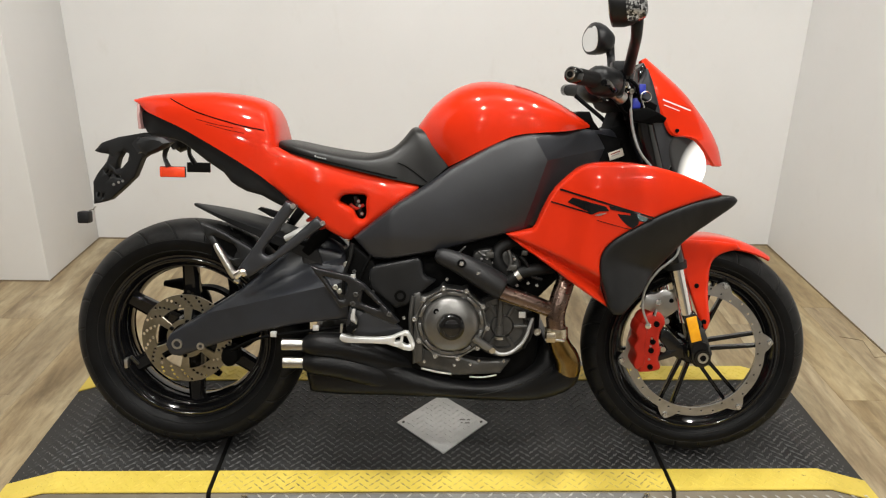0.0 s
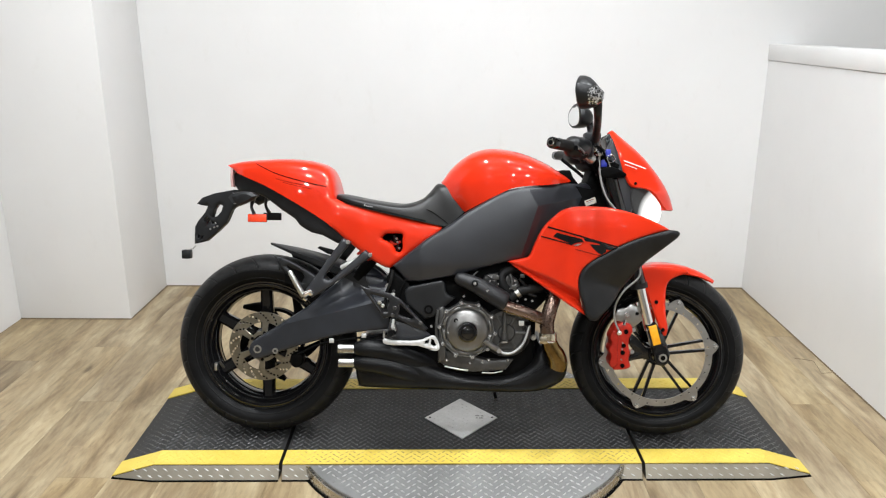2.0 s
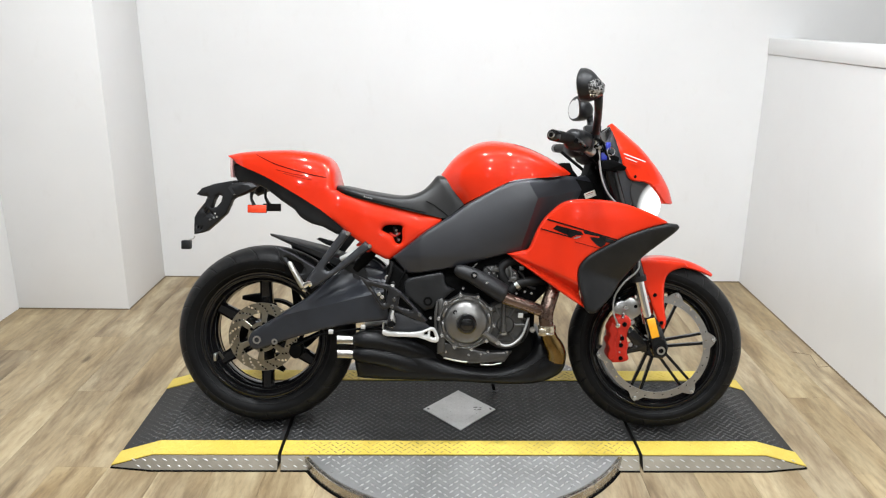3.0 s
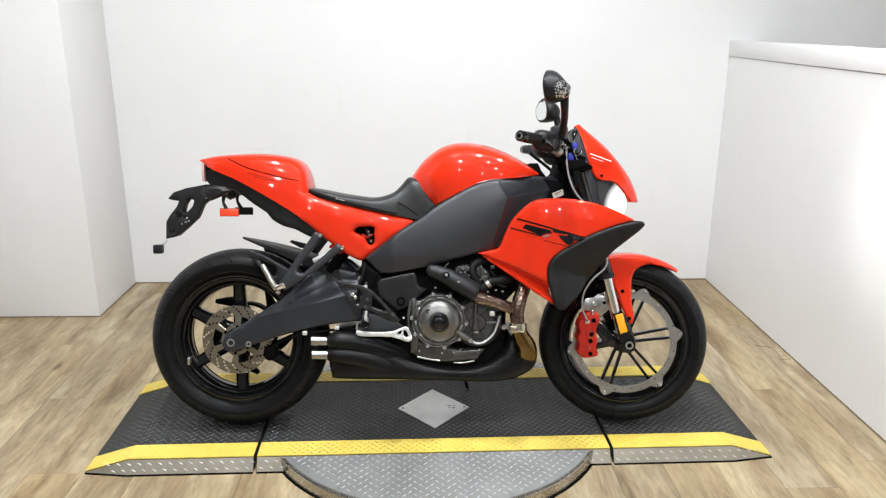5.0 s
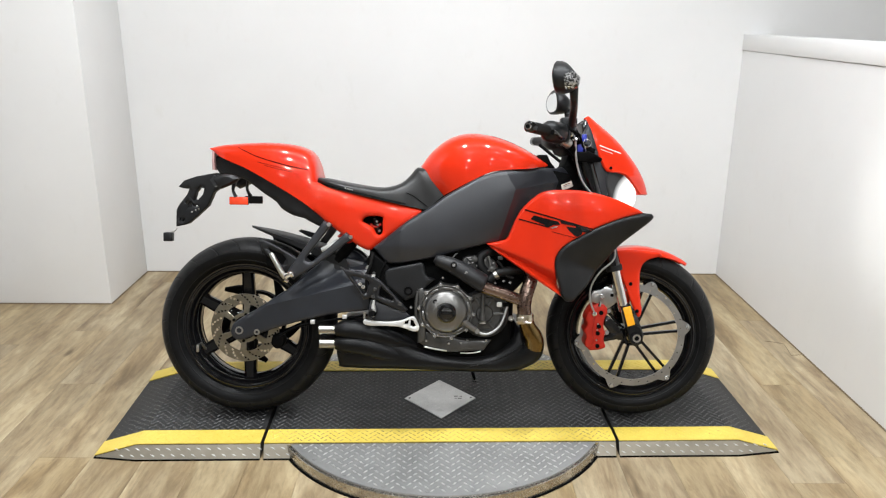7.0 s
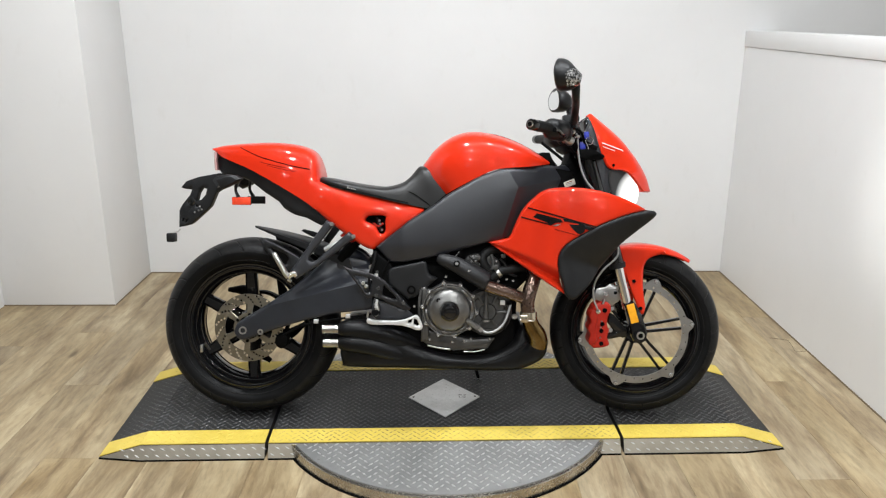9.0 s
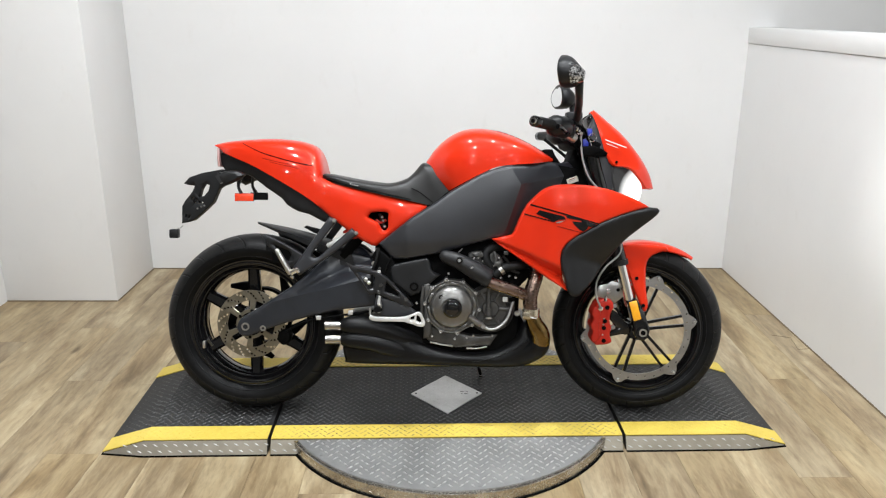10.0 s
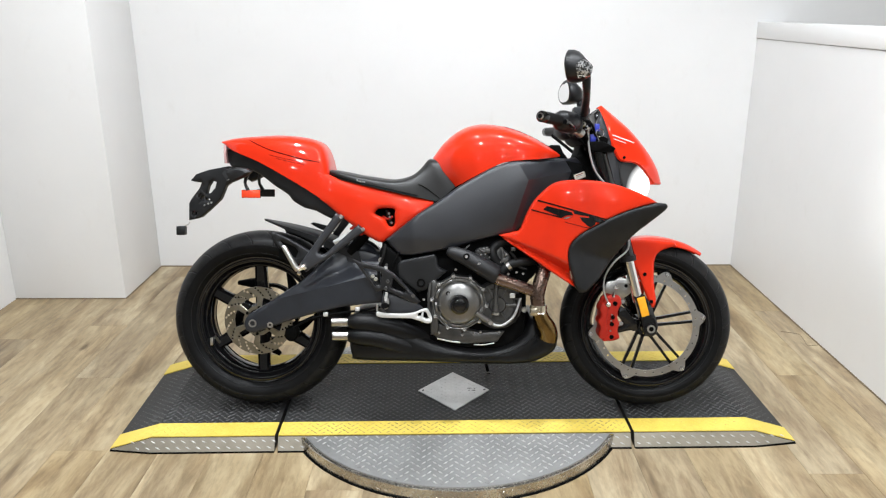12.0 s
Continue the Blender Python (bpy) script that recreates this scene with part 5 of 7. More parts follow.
decal("pod_emblem", [(0.400, 0.7165), (0.417, 0.7135), (0.456, 0.702), (0.495, 0.6895), (0.503, 0.685), (0.487, 0.679), (0.472, 0.682), (0.470, 0.674), (0.458, 0.665), (0.445, 0.671), (0.429, 0.686), (0.420, 0.698), (0.451, 0.6955), (0.450, 0.700), (0.404, 0.708)], GLOSSK)
pod_l = mirrored(pod, bike)
mirrored(scoop, pod_l)
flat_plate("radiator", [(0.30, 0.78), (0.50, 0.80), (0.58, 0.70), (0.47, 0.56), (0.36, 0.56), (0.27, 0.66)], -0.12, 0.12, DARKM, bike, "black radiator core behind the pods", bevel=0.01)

# ---- headlamp and fly screen
def screen_rows():
    mid = spline([(0.530, 1.079), (0.575, 1.041), (0.626, 0.997), (0.667, 0.951), (0.705, 0.900), (0.731, 0.850), (0.745, 0.803)], 4)
    edge = spline([(0.522, 1.074), (0.531, 1.012), (0.545, 0.965), (0.560, 0.920), (0.583, 0.884), (0.645, 0.872), (0.706, 0.806)], 4)
    wid = spline([(0.014, 0), (0.078, 0), (0.108, 0), (0.120, 0), (0.124, 0), (0.105, 0), (0.075, 0)], 4)
    outer, inner = [], []
    for m, e, w in zip(mid, edge, wid):
        row, back = [], []
        for k in range(25):
            v = -1 + 2 * k / 24
            t = abs(v) ** 2.3
            x, z = m[0] + (e[0] - m[0]) * t, m[1] + (e[1] - m[1]) * t
            row.append((x, w[0] * v, z))
            back.append((x - 0.006, w[0] * v * 0.97, z - 0.003))
        outer.append(row + back[::-1])
    return rings(outer)


screen = mesh_ob("fly_screen", *screen_rows(), RED, bike, "gloss red fly screen", auto=50)
bolt("screen_bolt", (0.590, -0.121, 0.893), 0.005, DARKM, screen, 0.003)
part("screen_stripe", box((-0.024, -0.0006, -0.0010), (0.024, 0.0006, 0.0010)), WHITEM, screen, "thin white stripe").matrix_basis = Matrix.Translation((0.575, -0.1160, 0.949)) @ Matrix.Rotation(radians(18), 4, "Z") @ Matrix.Rotation(radians(17), 4, "Y")
part("screen_stripe", box((-0.043, -0.0006, -0.0016), (0.043, 0.0006, 0.0016)), WHITEM, screen, "thin white stripe").matrix_basis = Matrix.Translation((0.588, -0.1125, 0.956)) @ Matrix.Rotation(radians(18), 4, "Z") @ Matrix.Rotation(radians(17), 4, "Y")


def cowl_y(x, z):
    return -0.116 - 0.02 * (0.9 - z) + 0.25 * max(0.0, x - 0.56)


cowl = mesh_ob("headlamp_cowl", *panel([(0.470, 0.955), (0.490, 0.99), (0.512, 1.045), (0.526, 1.012), (0.541, 0.965), (0.556, 0.921), (0.580, 0.884), (0.590, 0.872), (0.593, 0.820), (0.580, 0.792), (0.53, 0.79), (0.505, 0.815), (0.488, 0.86)], cowl_y, 0.05, (), 0.012, 0.008), FRAMEM, bike, "black headlamp cowl", auto=50)
mirrored(cowl, bike)
flat_plate("cowl_fin", [(0.456, 0.932), (0.475, 0.944), (0.507, 0.948), (0.535, 0.936), (0.556, 0.923), (0.549, 0.912), (0.492, 0.910), (0.456, 0.917)], -0.150, -0.118, DARKM, bike, "black cowl fin")
flat_plate("lamp_housing", [(0.53, 0.88), (0.61, 0.865), (0.635, 0.80), (0.61, 0.765), (0.56, 0.772)], -0.050, 0.050, DARKM, bike, "black lamp housing", bevel=0.008)
LENS = spline([(0.583, 0.880), (0.618, 0.879), (0.652, 0.873), (0.680, 0.848), (0.703, 0.806), (0.690, 0.762), (0.640, 0.752), (0.596, 0.782), (0.576, 0.838)], 4, True)


def lens_y(x, z):
    return -0.121 + 0.55 * max(0.0, x - 0.575) + 1.6 * max(0.0, x - 0.63) ** 1.5 + 1.4 * (z - 0.81) ** 2


shell = flat_plate("headlamp", [(0.57, 0.875), (0.625, 0.862), (0.655, 0.81), (0.648, 0.772), (0.62, 0.758), (0.58, 0.78)], -0.044, -0.006, GLOSSK, bike, "lit headlamp under the fly screen", bevel=0.006)
lens = mesh_ob("headlamp_lens", *panel(LENS, lens_y, 0.004, (), 0.008, 0.006), HEADLAMP, shell, "clear headlamp lens, brightly lit ahead", auto=70)
rim_pts = [(x, lens_y(x, z) - 0.001, z) for x, z in LENS[:11]]
bar("headlamp_brow", rim_pts, 0.0035, GLOSSK, shell, n=8, smooth_n=1)
shell_l = mirrored(shell, bike)
mirrored(lens, shell_l)


beam = bpy.data.lights.new("headlamp_beam", "SPOT")
beam.energy, beam.color, beam.spot_size, beam.spot_blend, beam.shadow_soft_size = 13.0, (1.0, 0.97, 0.91), radians(65), 1.0, 0.03
beam_ob = new("headlamp_beam", beam)
beam_ob.parent = bike
beam_ob.matrix_basis = look((0.745, -0.11, 0.80), (1.9, -0.14, 0.76))

# ---- fork, fender, caliper
def fork_x(z):
    return 0.653 + (0.415 - z) * 0.295


for sgn in (-1, 1):
    y = sgn * 0.104
    leg = bar("fork_leg", [(fork_x(0.545), y, 0.545), (fork_x(0.96), y, 0.96)], 0.027, GLOSSK, bike, "black upper fork tube", n=20)
    bar("fork_slider", [(fork_x(0.545), y, 0.552), (fork_x(0.41), y, 0.40)], 0.0185, CHROME, leg, "polished fork slider", n=20)
    bar("fork_seal", [(fork_x(0.552), y, 0.558), (fork_x(0.54), y, 0.540)], 0.0285, BLACKP, leg, n=20)
    flat_plate("fork_foot", [(0.636, 0.418), (0.668, 0.428), (0.690, 0.40), (0.712, 0.345), (0.722, 0.318), (0.716, 0.288), (0.700, 0.276), (0.680, 0.280), (0.668, 0.30), (0.664, 0.33), (0.652, 0.37)], y - 0.020, y + 0.020, GLOSSK, leg, "black fork foot", bevel=0.007)
    part("side_reflector", box((-0.0135, -0.003, -0.034), (0.0135, 0.003, 0.034), 0.002), AMBER, leg, "amber reflector").matrix_basis = Matrix.Translation((fork_x(0.384) + 0.004, y + sgn * 0.024, 0.384)) @ Matrix.Rotation(radians(-16), 4, "Y")
    turn("axle_clamp", [(y + sgn * 0.018, 0.022), (y + sgn * 0.026, 0.021), (y + sgn * 0.026, 0.011), (y + sgn * 0.018, 0.010)], (0.695, 0, 0.307), GLOSSK, leg, n=24)
    # solid dark disc imitates the shaded hollow of the axle
    turn("axle_bore", [(y + sgn * 0.022, 0.0086), (y + sgn * 0.0282, 0.0082), (y + sgn * 0.0282, 0.001)], (0.695, 0, 0.307), DARKM, leg, n=20)
    turn("axle_end", [(y + sgn * 0.020, 0.0150), (y + sgn * 0.0275, 0.0140), (y + sgn * 0.0275, 0.0085), (y + sgn * 0.021, 0.008)], (0.695, 0, 0.307), STEEL, leg, n=20)
flat_plate("lower_yoke", [(0.47, 0.735), (0.55, 0.735), (0.60, 0.715), (0.60, 0.68), (0.47, 0.70)], -0.135, 0.135, GLOSSK, bike, "black lower fork yoke", bevel=0.008)
flat_plate("upper_yoke", [(0.42, 0.965), (0.50, 0.972), (0.535, 0.955), (0.53, 0.935), (0.45, 0.938), (0.43, 0.948)], -0.135, 0.135, DARKM, bike, "black upper fork yoke", bevel=0.006)


def fender_rows():
    rows = []
    n = 28
    for k in range(n + 1):
        u = k / n
        a = radians(103 - 50 * u)
        w = 0.082 * (1 - 0.62 * max(0, (u - 0.35) / 0.65) ** 1.6) * (0.9 + 0.1 * min(1, u * 8))
        r = 0.311 + 0.009 * u
        skirt = 0.040 * (1 - 0.75 * u)
        outer, inner = [], []
        for j in range(21):
            v = -1 + 2 * j / 20
            rr = r - skirt * abs(v) ** 4
            outer.append((FW[0] + rr * math.cos(a), w * math.copysign(abs(v) ** 0.8, v), FW[2] + rr * math.sin(a)))
            rr -= 0.004
            inner.append((FW[0] + rr * math.cos(a), w * 0.95 * math.copysign(abs(v) ** 0.8, v), FW[2] + rr * math.sin(a)))
        rows.append(outer + inner[::-1])
    return rings(rows)


fender = mesh_ob("front_fender", *fender_rows(), RED, bike, "gloss red front fender", auto=50)
LEGP = spline([(0.616, 0.608), (0.621, 0.565), (0.640, 0.527), (0.657, 0.490), (0.673, 0.445), (0.690, 0.402), (0.703, 0.375)], 3) + spline([(0.713, 0.376), (0.719, 0.401), (0.714, 0.435), (0.711, 0.471), (0.712, 0.531), (0.722, 0.560), (0.745, 0.577), (0.790, 0.590)], 3) + [(0.78, 0.603), (0.72, 0.610), (0.66, 0.612)]
leg_ob = mesh_ob("fender_stay", *panel(LEGP, lambda x, z: -0.083 - 0.10 * max(0, 0.56 - z), 0.010, (), 0.012, 0.009), RED, fender, "gloss red fender stay", auto=50)
mirrored(leg_ob, fender)
for x, z in ((0.677, 0.492), (0.700, 0.398)):
    bolt("stay_bolt", (x, -0.084 - 0.10 * max(0, 0.56 - z), z), 0.0065, DARKM, fender, 0.003)

CAL = spline([(0.533, 0.402), (0.552, 0.418), (0.583, 0.420), (0.599, 0.396), (0.588, 0.372), (0.584, 0.345), (0.590, 0.318), (0.586, 0.295), (0.593, 0.272), (0.580, 0.262), (0.550, 0.258), (0.533, 0.262), (0.524, 0.300), (0.528, 0.325), (0.523, 0.350), (0.528, 0.375)], 3, True)
cal = mesh_ob("brake_caliper", *panel(CAL, lambda x, z: -0.112, 0.07, (), 0.012, 0.010), CALIPER, bike, "red multi-piston brake caliper", auto=50)
flat_plate("caliper_bridge", spline([(0.530, 0.395), (0.519, 0.372), (0.526, 0.352), (0.516, 0.330), (0.524, 0.308), (0.518, 0.285), (0.528, 0.268), (0.548, 0.285), (0.545, 0.33), (0.550, 0.375)], 3, True), -0.119, -0.050, CALIPER, cal, bevel=0.006)
for x, z, r in ((0.573, 0.392, 0.008), (0.566, 0.344, 0.0075), (0.563, 0.320, 0.0075), (0.563, 0.275, 0.0075)):
    bolt("caliper_bolt", (x, -0.112, z), r, DARKM, cal, 0.005)
for x, z in ((0.563, 0.353), (0.561, 0.332), (0.559, 0.296)):
    bolt("caliper_screw", (x, -0.112, z), 0.003, STEEL, cal, 0.003)
turn("banjo_bolt", [(-0.128, 0.004), (-0.126, 0.008), (-0.112, 0.009), (-0.112, 0.002)], (0.548, 0, 0.390), CHROME, cal, n=14)
for pts in ([(0.588, 0.385), (0.612, 0.372), (0.645, 0.335), (0.66, 0.30), (0.64, 0.292), (0.61, 0.318), (0.588, 0.345)], [(0.58, 0.30), (0.62, 0.325), (0.66, 0.335), (0.66, 0.31), (0.62, 0.297), (0.585, 0.285)]):
    flat_plate("caliper_arm", pts, -0.100, -0.082, GLOSSK, cal, "black caliper carrier arm", bevel=0.004)
for x, z in ((0.600, 0.398), (0.596, 0.322)):
    bolt("arm_bolt", (x, -0.101, z), 0.009, CHROME, cal, 0.008, hole=False)
flat_plate("caliper_bracket", [(0.532, 0.432), (0.548, 0.466), (0.575, 0.470), (0.592, 0.482), (0.628, 0.470), (0.640, 0.440), (0.622, 0.420), (0.60, 0.405), (0.57, 0.418)], -0.096, -0.087, DISCM, cal, "silver caliper bracket", bevel=0.0015)
bolt("bracket_bolt", (0.612, -0.0965, 0.452), 0.006, DARKM, cal, 0.004)
bolt("bracket_bolt", (0.578, -0.0965, 0.447), 0.009, BOLTM, cal, 0.006)
bar("bleed_nipple", [(0.566, -0.112, 0.415), (0.570, -0.113, 0.432)], [0.0055, 0.0035], CHROME, cal, n=8)
bar("brake_hose", [(0.560, -0.12, 0.74), (0.60, -0.135, 0.64), (0.607, -0.14, 0.585), (0.560, -0.14, 0.538), (0.532, -0.135, 0.488), (0.530, -0.130, 0.438), (0.548, -0.124, 0.393)], 0.0032, GREYH, bike, "braided front brake hose", n=8)

# ---- bars, mirrors, controls
BA, BB = Vector((0.289, -0.375, 1.008)), Vector((0.462, -0.13, 0.996))
CA, CB = Vector((0.384, 0.375, 1.010)), Vector((0.478, 0.125, 0.996))
for sgn, a, b in ((-1, BA, BB), (1, CA, CB)):
    d = (b - a).normalized()
    hb = bar("handlebar", [a, b], 0.011, GLOSSK, bike, "black handlebar", n=14)
    bar("grip", [a + d * 0.012, a + d * 0.02, a + d * 0.125, a + d * 0.13], [0.0165, 0.018, 0.0175, 0.020], RUBBER, hb, "black rubber grip", n=18, smooth_n=1)
    bar("bar_end", [a - d * 0.018, a - d * 0.014, a + d * 0.01], [0.013, 0.0175, 0.0175], GLOSSK, hb, n=18, smooth_n=1)
    bar("bar_end_ring", [a - d * 0.021, a - d * 0.017], [0.010, 0.0115], CHROME, hb, n=16, smooth_n=1)
    # hollow end of the bar: its shade is a dark disc
    bar("bar_end_bore", [a - d * 0.0222, a - d * 0.020], 0.0068, DARKM, hb, n=12, smooth_n=1)
    bar("switch_pod", [a + d * 0.10, a + d * 0.118, a + d * 0.18, a + d * 0.195], [0.020, 0.034, 0.036, 0.024], BLACKP, hb, "black switch housing", n=14, smooth_n=1)
    bar("lever_perch", [a + d * 0.20, a + d * 0.235], 0.021, BLACKP, hb, n=14)
    fwd = Vector((0.8, 0, -0.6))
    bar("lever", [a + d * 0.03 + Vector((0.052, 0, -0.012)), a + d * 0.05 + Vector((0.054, 0, -0.012)), a + d * 0.10 + fwd * 0.055 + Vector((0, 0, 0.012)), a + d * 0.17 + fwd * 0.028, a + d * 0.21 + fwd * 0.02], [0.008, 0.0065, 0.0065, 0.008, 0.01], GLOSSK, hb, "black brake lever" if sgn < 0 else "black clutch lever", n=10)
    part("fluid_reservoir", box((-0.027, -0.022, -0.018), (0.027, 0.022, 0.02), 0.006), BLACKP, hb, "black fluid reservoir").matrix_basis = Matrix.Translation(a + d * 0.225 + Vector((0.012, 0, 0.035)))
    turn("clamp_cap", [(-0.002, 0.002), (-0.002, 0.02), (0.012, 0.02), (0.015, 0.012), (0.015, 0.002)], (fork_x(0.965), sgn * 0.104, 0.985), STEEL, hb, n=20, axis="z")
    bolt("perch_bolt", tuple(a + d * 0.22 + Vector((0.0, -0.022, -0.008))), 0.010, STEEL, hb, 0.008)
    bolt("perch_bolt", tuple(a + d * 0.25 + Vector((0.006, -0.022, 0.002))), 0.008, CHROME, hb, 0.006)
bar("bar_clamp", [BB + Vector((-0.01, 0, 0)), BB + Vector((0.02, 0.05, -0.01))], 0.024, GLOSSK, bike, "black handlebar clamp", n=14)
bar("bar_clamp", [CB + Vector((-0.01, 0, 0)), CB + Vector((0.02, -0.05, -0.01))], 0.024, GLOSSK, bike, "black handlebar clamp", n=14)

def mirror(sgn, dx, dz, root, face_turn, deep=1.0):
    """A mirror: a rounded shell deep ahead of its glass, which faces the rider."""
    y0 = sgn * 0.385
    rows = []
    for d, s in ((-0.010, 0.95), (-0.006, 1.0), (0.016, 1.0), (0.036, 0.90), (0.052, 0.70), (0.062, 0.42), (0.066, 0.15)):
        row = []
        for j in range(28):
            a = 2 * math.pi * j / 28
            cy, cz = math.copysign(abs(math.cos(a)) ** 0.75, math.cos(a)), math.copysign(abs(math.sin(a)) ** 0.8, math.sin(a))
            # the shell narrows towards its top
            slim = 1 - 0.34 * max(0.0, cz) ** 1.6
            row.append(Vector(((0.020 + (d - 0.020) * slim) * deep, 0.072 * s * cy * slim, 0.048 * s * cz - 0.10 * d)))
        rows.append(row)
    v, f = rings(rows)
    m = Matrix.Translation((0.366 + dx, y0, 1.160 + dz)) @ Matrix.Rotation(radians(face_turn), 4, "Z") @ Matrix.Rotation(radians(-6), 4, "Y")
    shell = mesh_ob("mirror", v, f, BLACKP, bike, "black rear-view mirror with a clear indicator", auto=60)
    shell.matrix_basis = m
    g = mesh_ob("mirror_glass", *rings([[Vector((p.x - 0.0002, p.y * 0.88, p.z * 0.86)) for p in rows[0]], [Vector((p.x - 0.0018, p.y * 0.87, p.z * 0.85)) for p in rows[0]]]), MIRRORM, shell, "mirror glass", auto=60)
    lens_rows = [[Vector((0.024 + d * 0.5, sgn * (0.042 + d * 0.0) + 0.026 * s * math.cos(a), -0.014 + 0.028 * s * math.sin(a) - 0.12 * d)) for a in (2 * math.pi * j / 16 for j in range(16))] for d, s in ((0.0, 1.1), (0.045, 1.0), (0.074, 0.7), (0.084, 0.3))]
    mesh_ob("mirror_indicator", *rings(lens_rows), FACET, shell, "clear faceted indicator lens", auto=20)
    top = m @ Vector((0.043, -sgn * 0.02, -0.035))
    st = bar("mirror_stem", [top + Vector((0, 0, 0.01)), top + Vector((0.004, -sgn * 0.012, -0.03)), top + (Vector(root) - top) * 0.55 + Vector((0.004, 0, 0.0)), root], [0.015, 0.0125, 0.0125, 0.013], BLACKP, bike, "satin black mirror stem", n=12)
    turn("stem_base", [(-0.012, 0.004), (-0.012, 0.016), (0.008, 0.018), (0.012, 0.013), (0.012, 0.004)], root, GLOSSK, st, n=18, axis="z")
    return shell


mirror(-1, 0.0, -0.003, tuple(BA + (BB - BA).normalized() * 0.19 + Vector((0.038, 0, 0.022))), -14)
mirror(1, 0.092, 0.008, tuple(CA + (CB - CA).normalized() * 0.19 + Vector((0.03, 0, 0.022))), 13, 0.95)
flat_plate("instrument_panel", [(0.492, 1.045), (0.510, 1.062), (0.540, 1.005), (0.548, 0.96), (0.52, 0.945), (0.50, 0.99)], -0.075, 0.075, GLOSSK, bike, "black instrument panel", bevel=0.008)
bar("clutch_cable", [(0.455, -0.150, 1.000), (0.460, -0.165, 0.981), (0.461, -0.165, 0.947), (0.470, -0.165, 0.891), (0.490, -0.165, 0.840), (0.530, -0.155, 0.796)], 0.0036, GREYH, bike, "grey control cable", n=8)
key = part("ignition_key", box((0.478, -0.112, 0.975), (0.486, -0.106, 1.0), 0.002), STEEL, bike, "ignition key with a blue tag")
for lo, hi in (((0.486, -0.138, 0.980), (0.503, -0.131, 1.005)), ((0.471, -0.141, 0.945), (0.491, -0.134, 0.970))):
    part("key_tag", box(lo, hi, 0.003), BLUE, key, "blue plastic key tag")
bar("key_ring", [(0.503 + 0.013 * math.cos(a), -0.138, 0.974 + 0.013 * math.sin(a)) for a in (2 * math.pi * j / 14 for j in range(15))], 0.0016, CHROME, key, n=6, smooth_n=1)
bar("key_chain", [(0.494, -0.139, 0.962), (0.500, -0.139, 0.948), (0.497, -0.139, 0.934)], 0.003, CHROME, key, n=6)

# ---- swingarm, hugger, hangers
def arm_in(x):
    """How far in the arm's upper face may run beside the tyre."""
    return -0.098 + 0.40 * max(0.0, x + 0.40)


def arm_fold(x):
    return 0.402 + (x + 0.60) * 0.255


def arm_y(x, z):
    lean = float(np.interp(x, [-0.45, -0.26], [0.78, 0.90]))
    y, top = -0.136 + lean * max(0.0, z - arm_fold(x)) - 0.02 * max(0.0, x + 0.55), arm_in(x)
    k = min(max(0.5 + 0.5 * (top - y) / 0.028, 0.0), 1.0)       # rolls over softly at the top
    return y * k + top * (1 - k) - 0.028 * k * (1 - k)


ARM = spline([(-0.716, 0.312), (-0.708, 0.334), (-0.694, 0.349), (-0.636, 0.384), (-0.557, 0.436), (-0.517, 0.462), (-0.478, 0.496), (-0.419, 0.545), (-0.362, 0.588), (-0.32, 0.598), (-0.285, 0.588), (-0.250, 0.555), (-0.228, 0.51)], 2) + [(-0.222, 0.42), (-0.232, 0.394)] + \
      spline([(-0.304, 0.386), (-0.382, 0.373), (-0.461, 0.354), (-0.539, 0.331), (-0.618, 0.304), (-0.680, 0.282), (-0.706, 0.290)], 2)
arm = mesh_ob("swingarm", *panel(ARM, arm_y, 0.05, (), 0.010, 0.009, back=lambda x, z: arm_in(x) + 0.015, creases=[((-0.70, arm_fold(-0.70)), (-0.226, arm_fold(-0.226)))]), ARMM, bike, "satin blue-black swingarm", auto=24)
mirrored(arm, bike)
flat_plate("arm_bridge", [(-0.36, 0.58), (-0.25, 0.56), (-0.23, 0.42), (-0.32, 0.41), (-0.37, 0.50)], -0.09, 0.09, FRAMEM, bike, "black swingarm bridge", bevel=0.012)
turn("axle_nut", [(-0.134, 0.0145), (-0.140, 0.0135), (-0.140, 0.009), (-0.134, 0.0085)], (-0.683, 0, 0.317), STEEL, arm, n=24)
turn("axle_adjuster", [(-0.13, 0.011), (-0.138, 0.010), (-0.138, 0.005), (-0.134, 0.004)], (-0.622, 0, 0.312), STEEL, arm, n=20)
flat_plate("rear_caliper", spline([(-0.575, 0.292), (-0.552, 0.30), (-0.535, 0.288), (-0.538, 0.258), (-0.560, 0.245), (-0.58, 0.262)], 3, True), -0.104, -0.062, DARKM, bike, "black rear brake caliper", bevel=0.008)
bar("brake_line", [(-0.545, -0.13, 0.30), (-0.47, -0.145, 0.338), (-0.38, -0.15, 0.357), (-0.28, -0.15, 0.372), (-0.22, -0.16, 0.385)], 0.004, DARKM, bike, n=8)
for x, z in ((-0.425, 0.354), (-0.315, 0.373)):
    part("line_clip", box((x - 0.008, -0.155, z - 0.008), (x + 0.008, -0.143, z + 0.006), 0.002), ALU, bike)

HUG = [(-0.668, 0.674, 0.012, 0.006), (-0.62, 0.664, 0.045, 0.012), (-0.56, 0.650, 0.075, 0.02), (-0.48, 0.628, 0.092, 0.03), (-0.40, 0.602, 0.098, 0.04), (-0.32, 0.578, 0.098, 0.05)]
rows = []
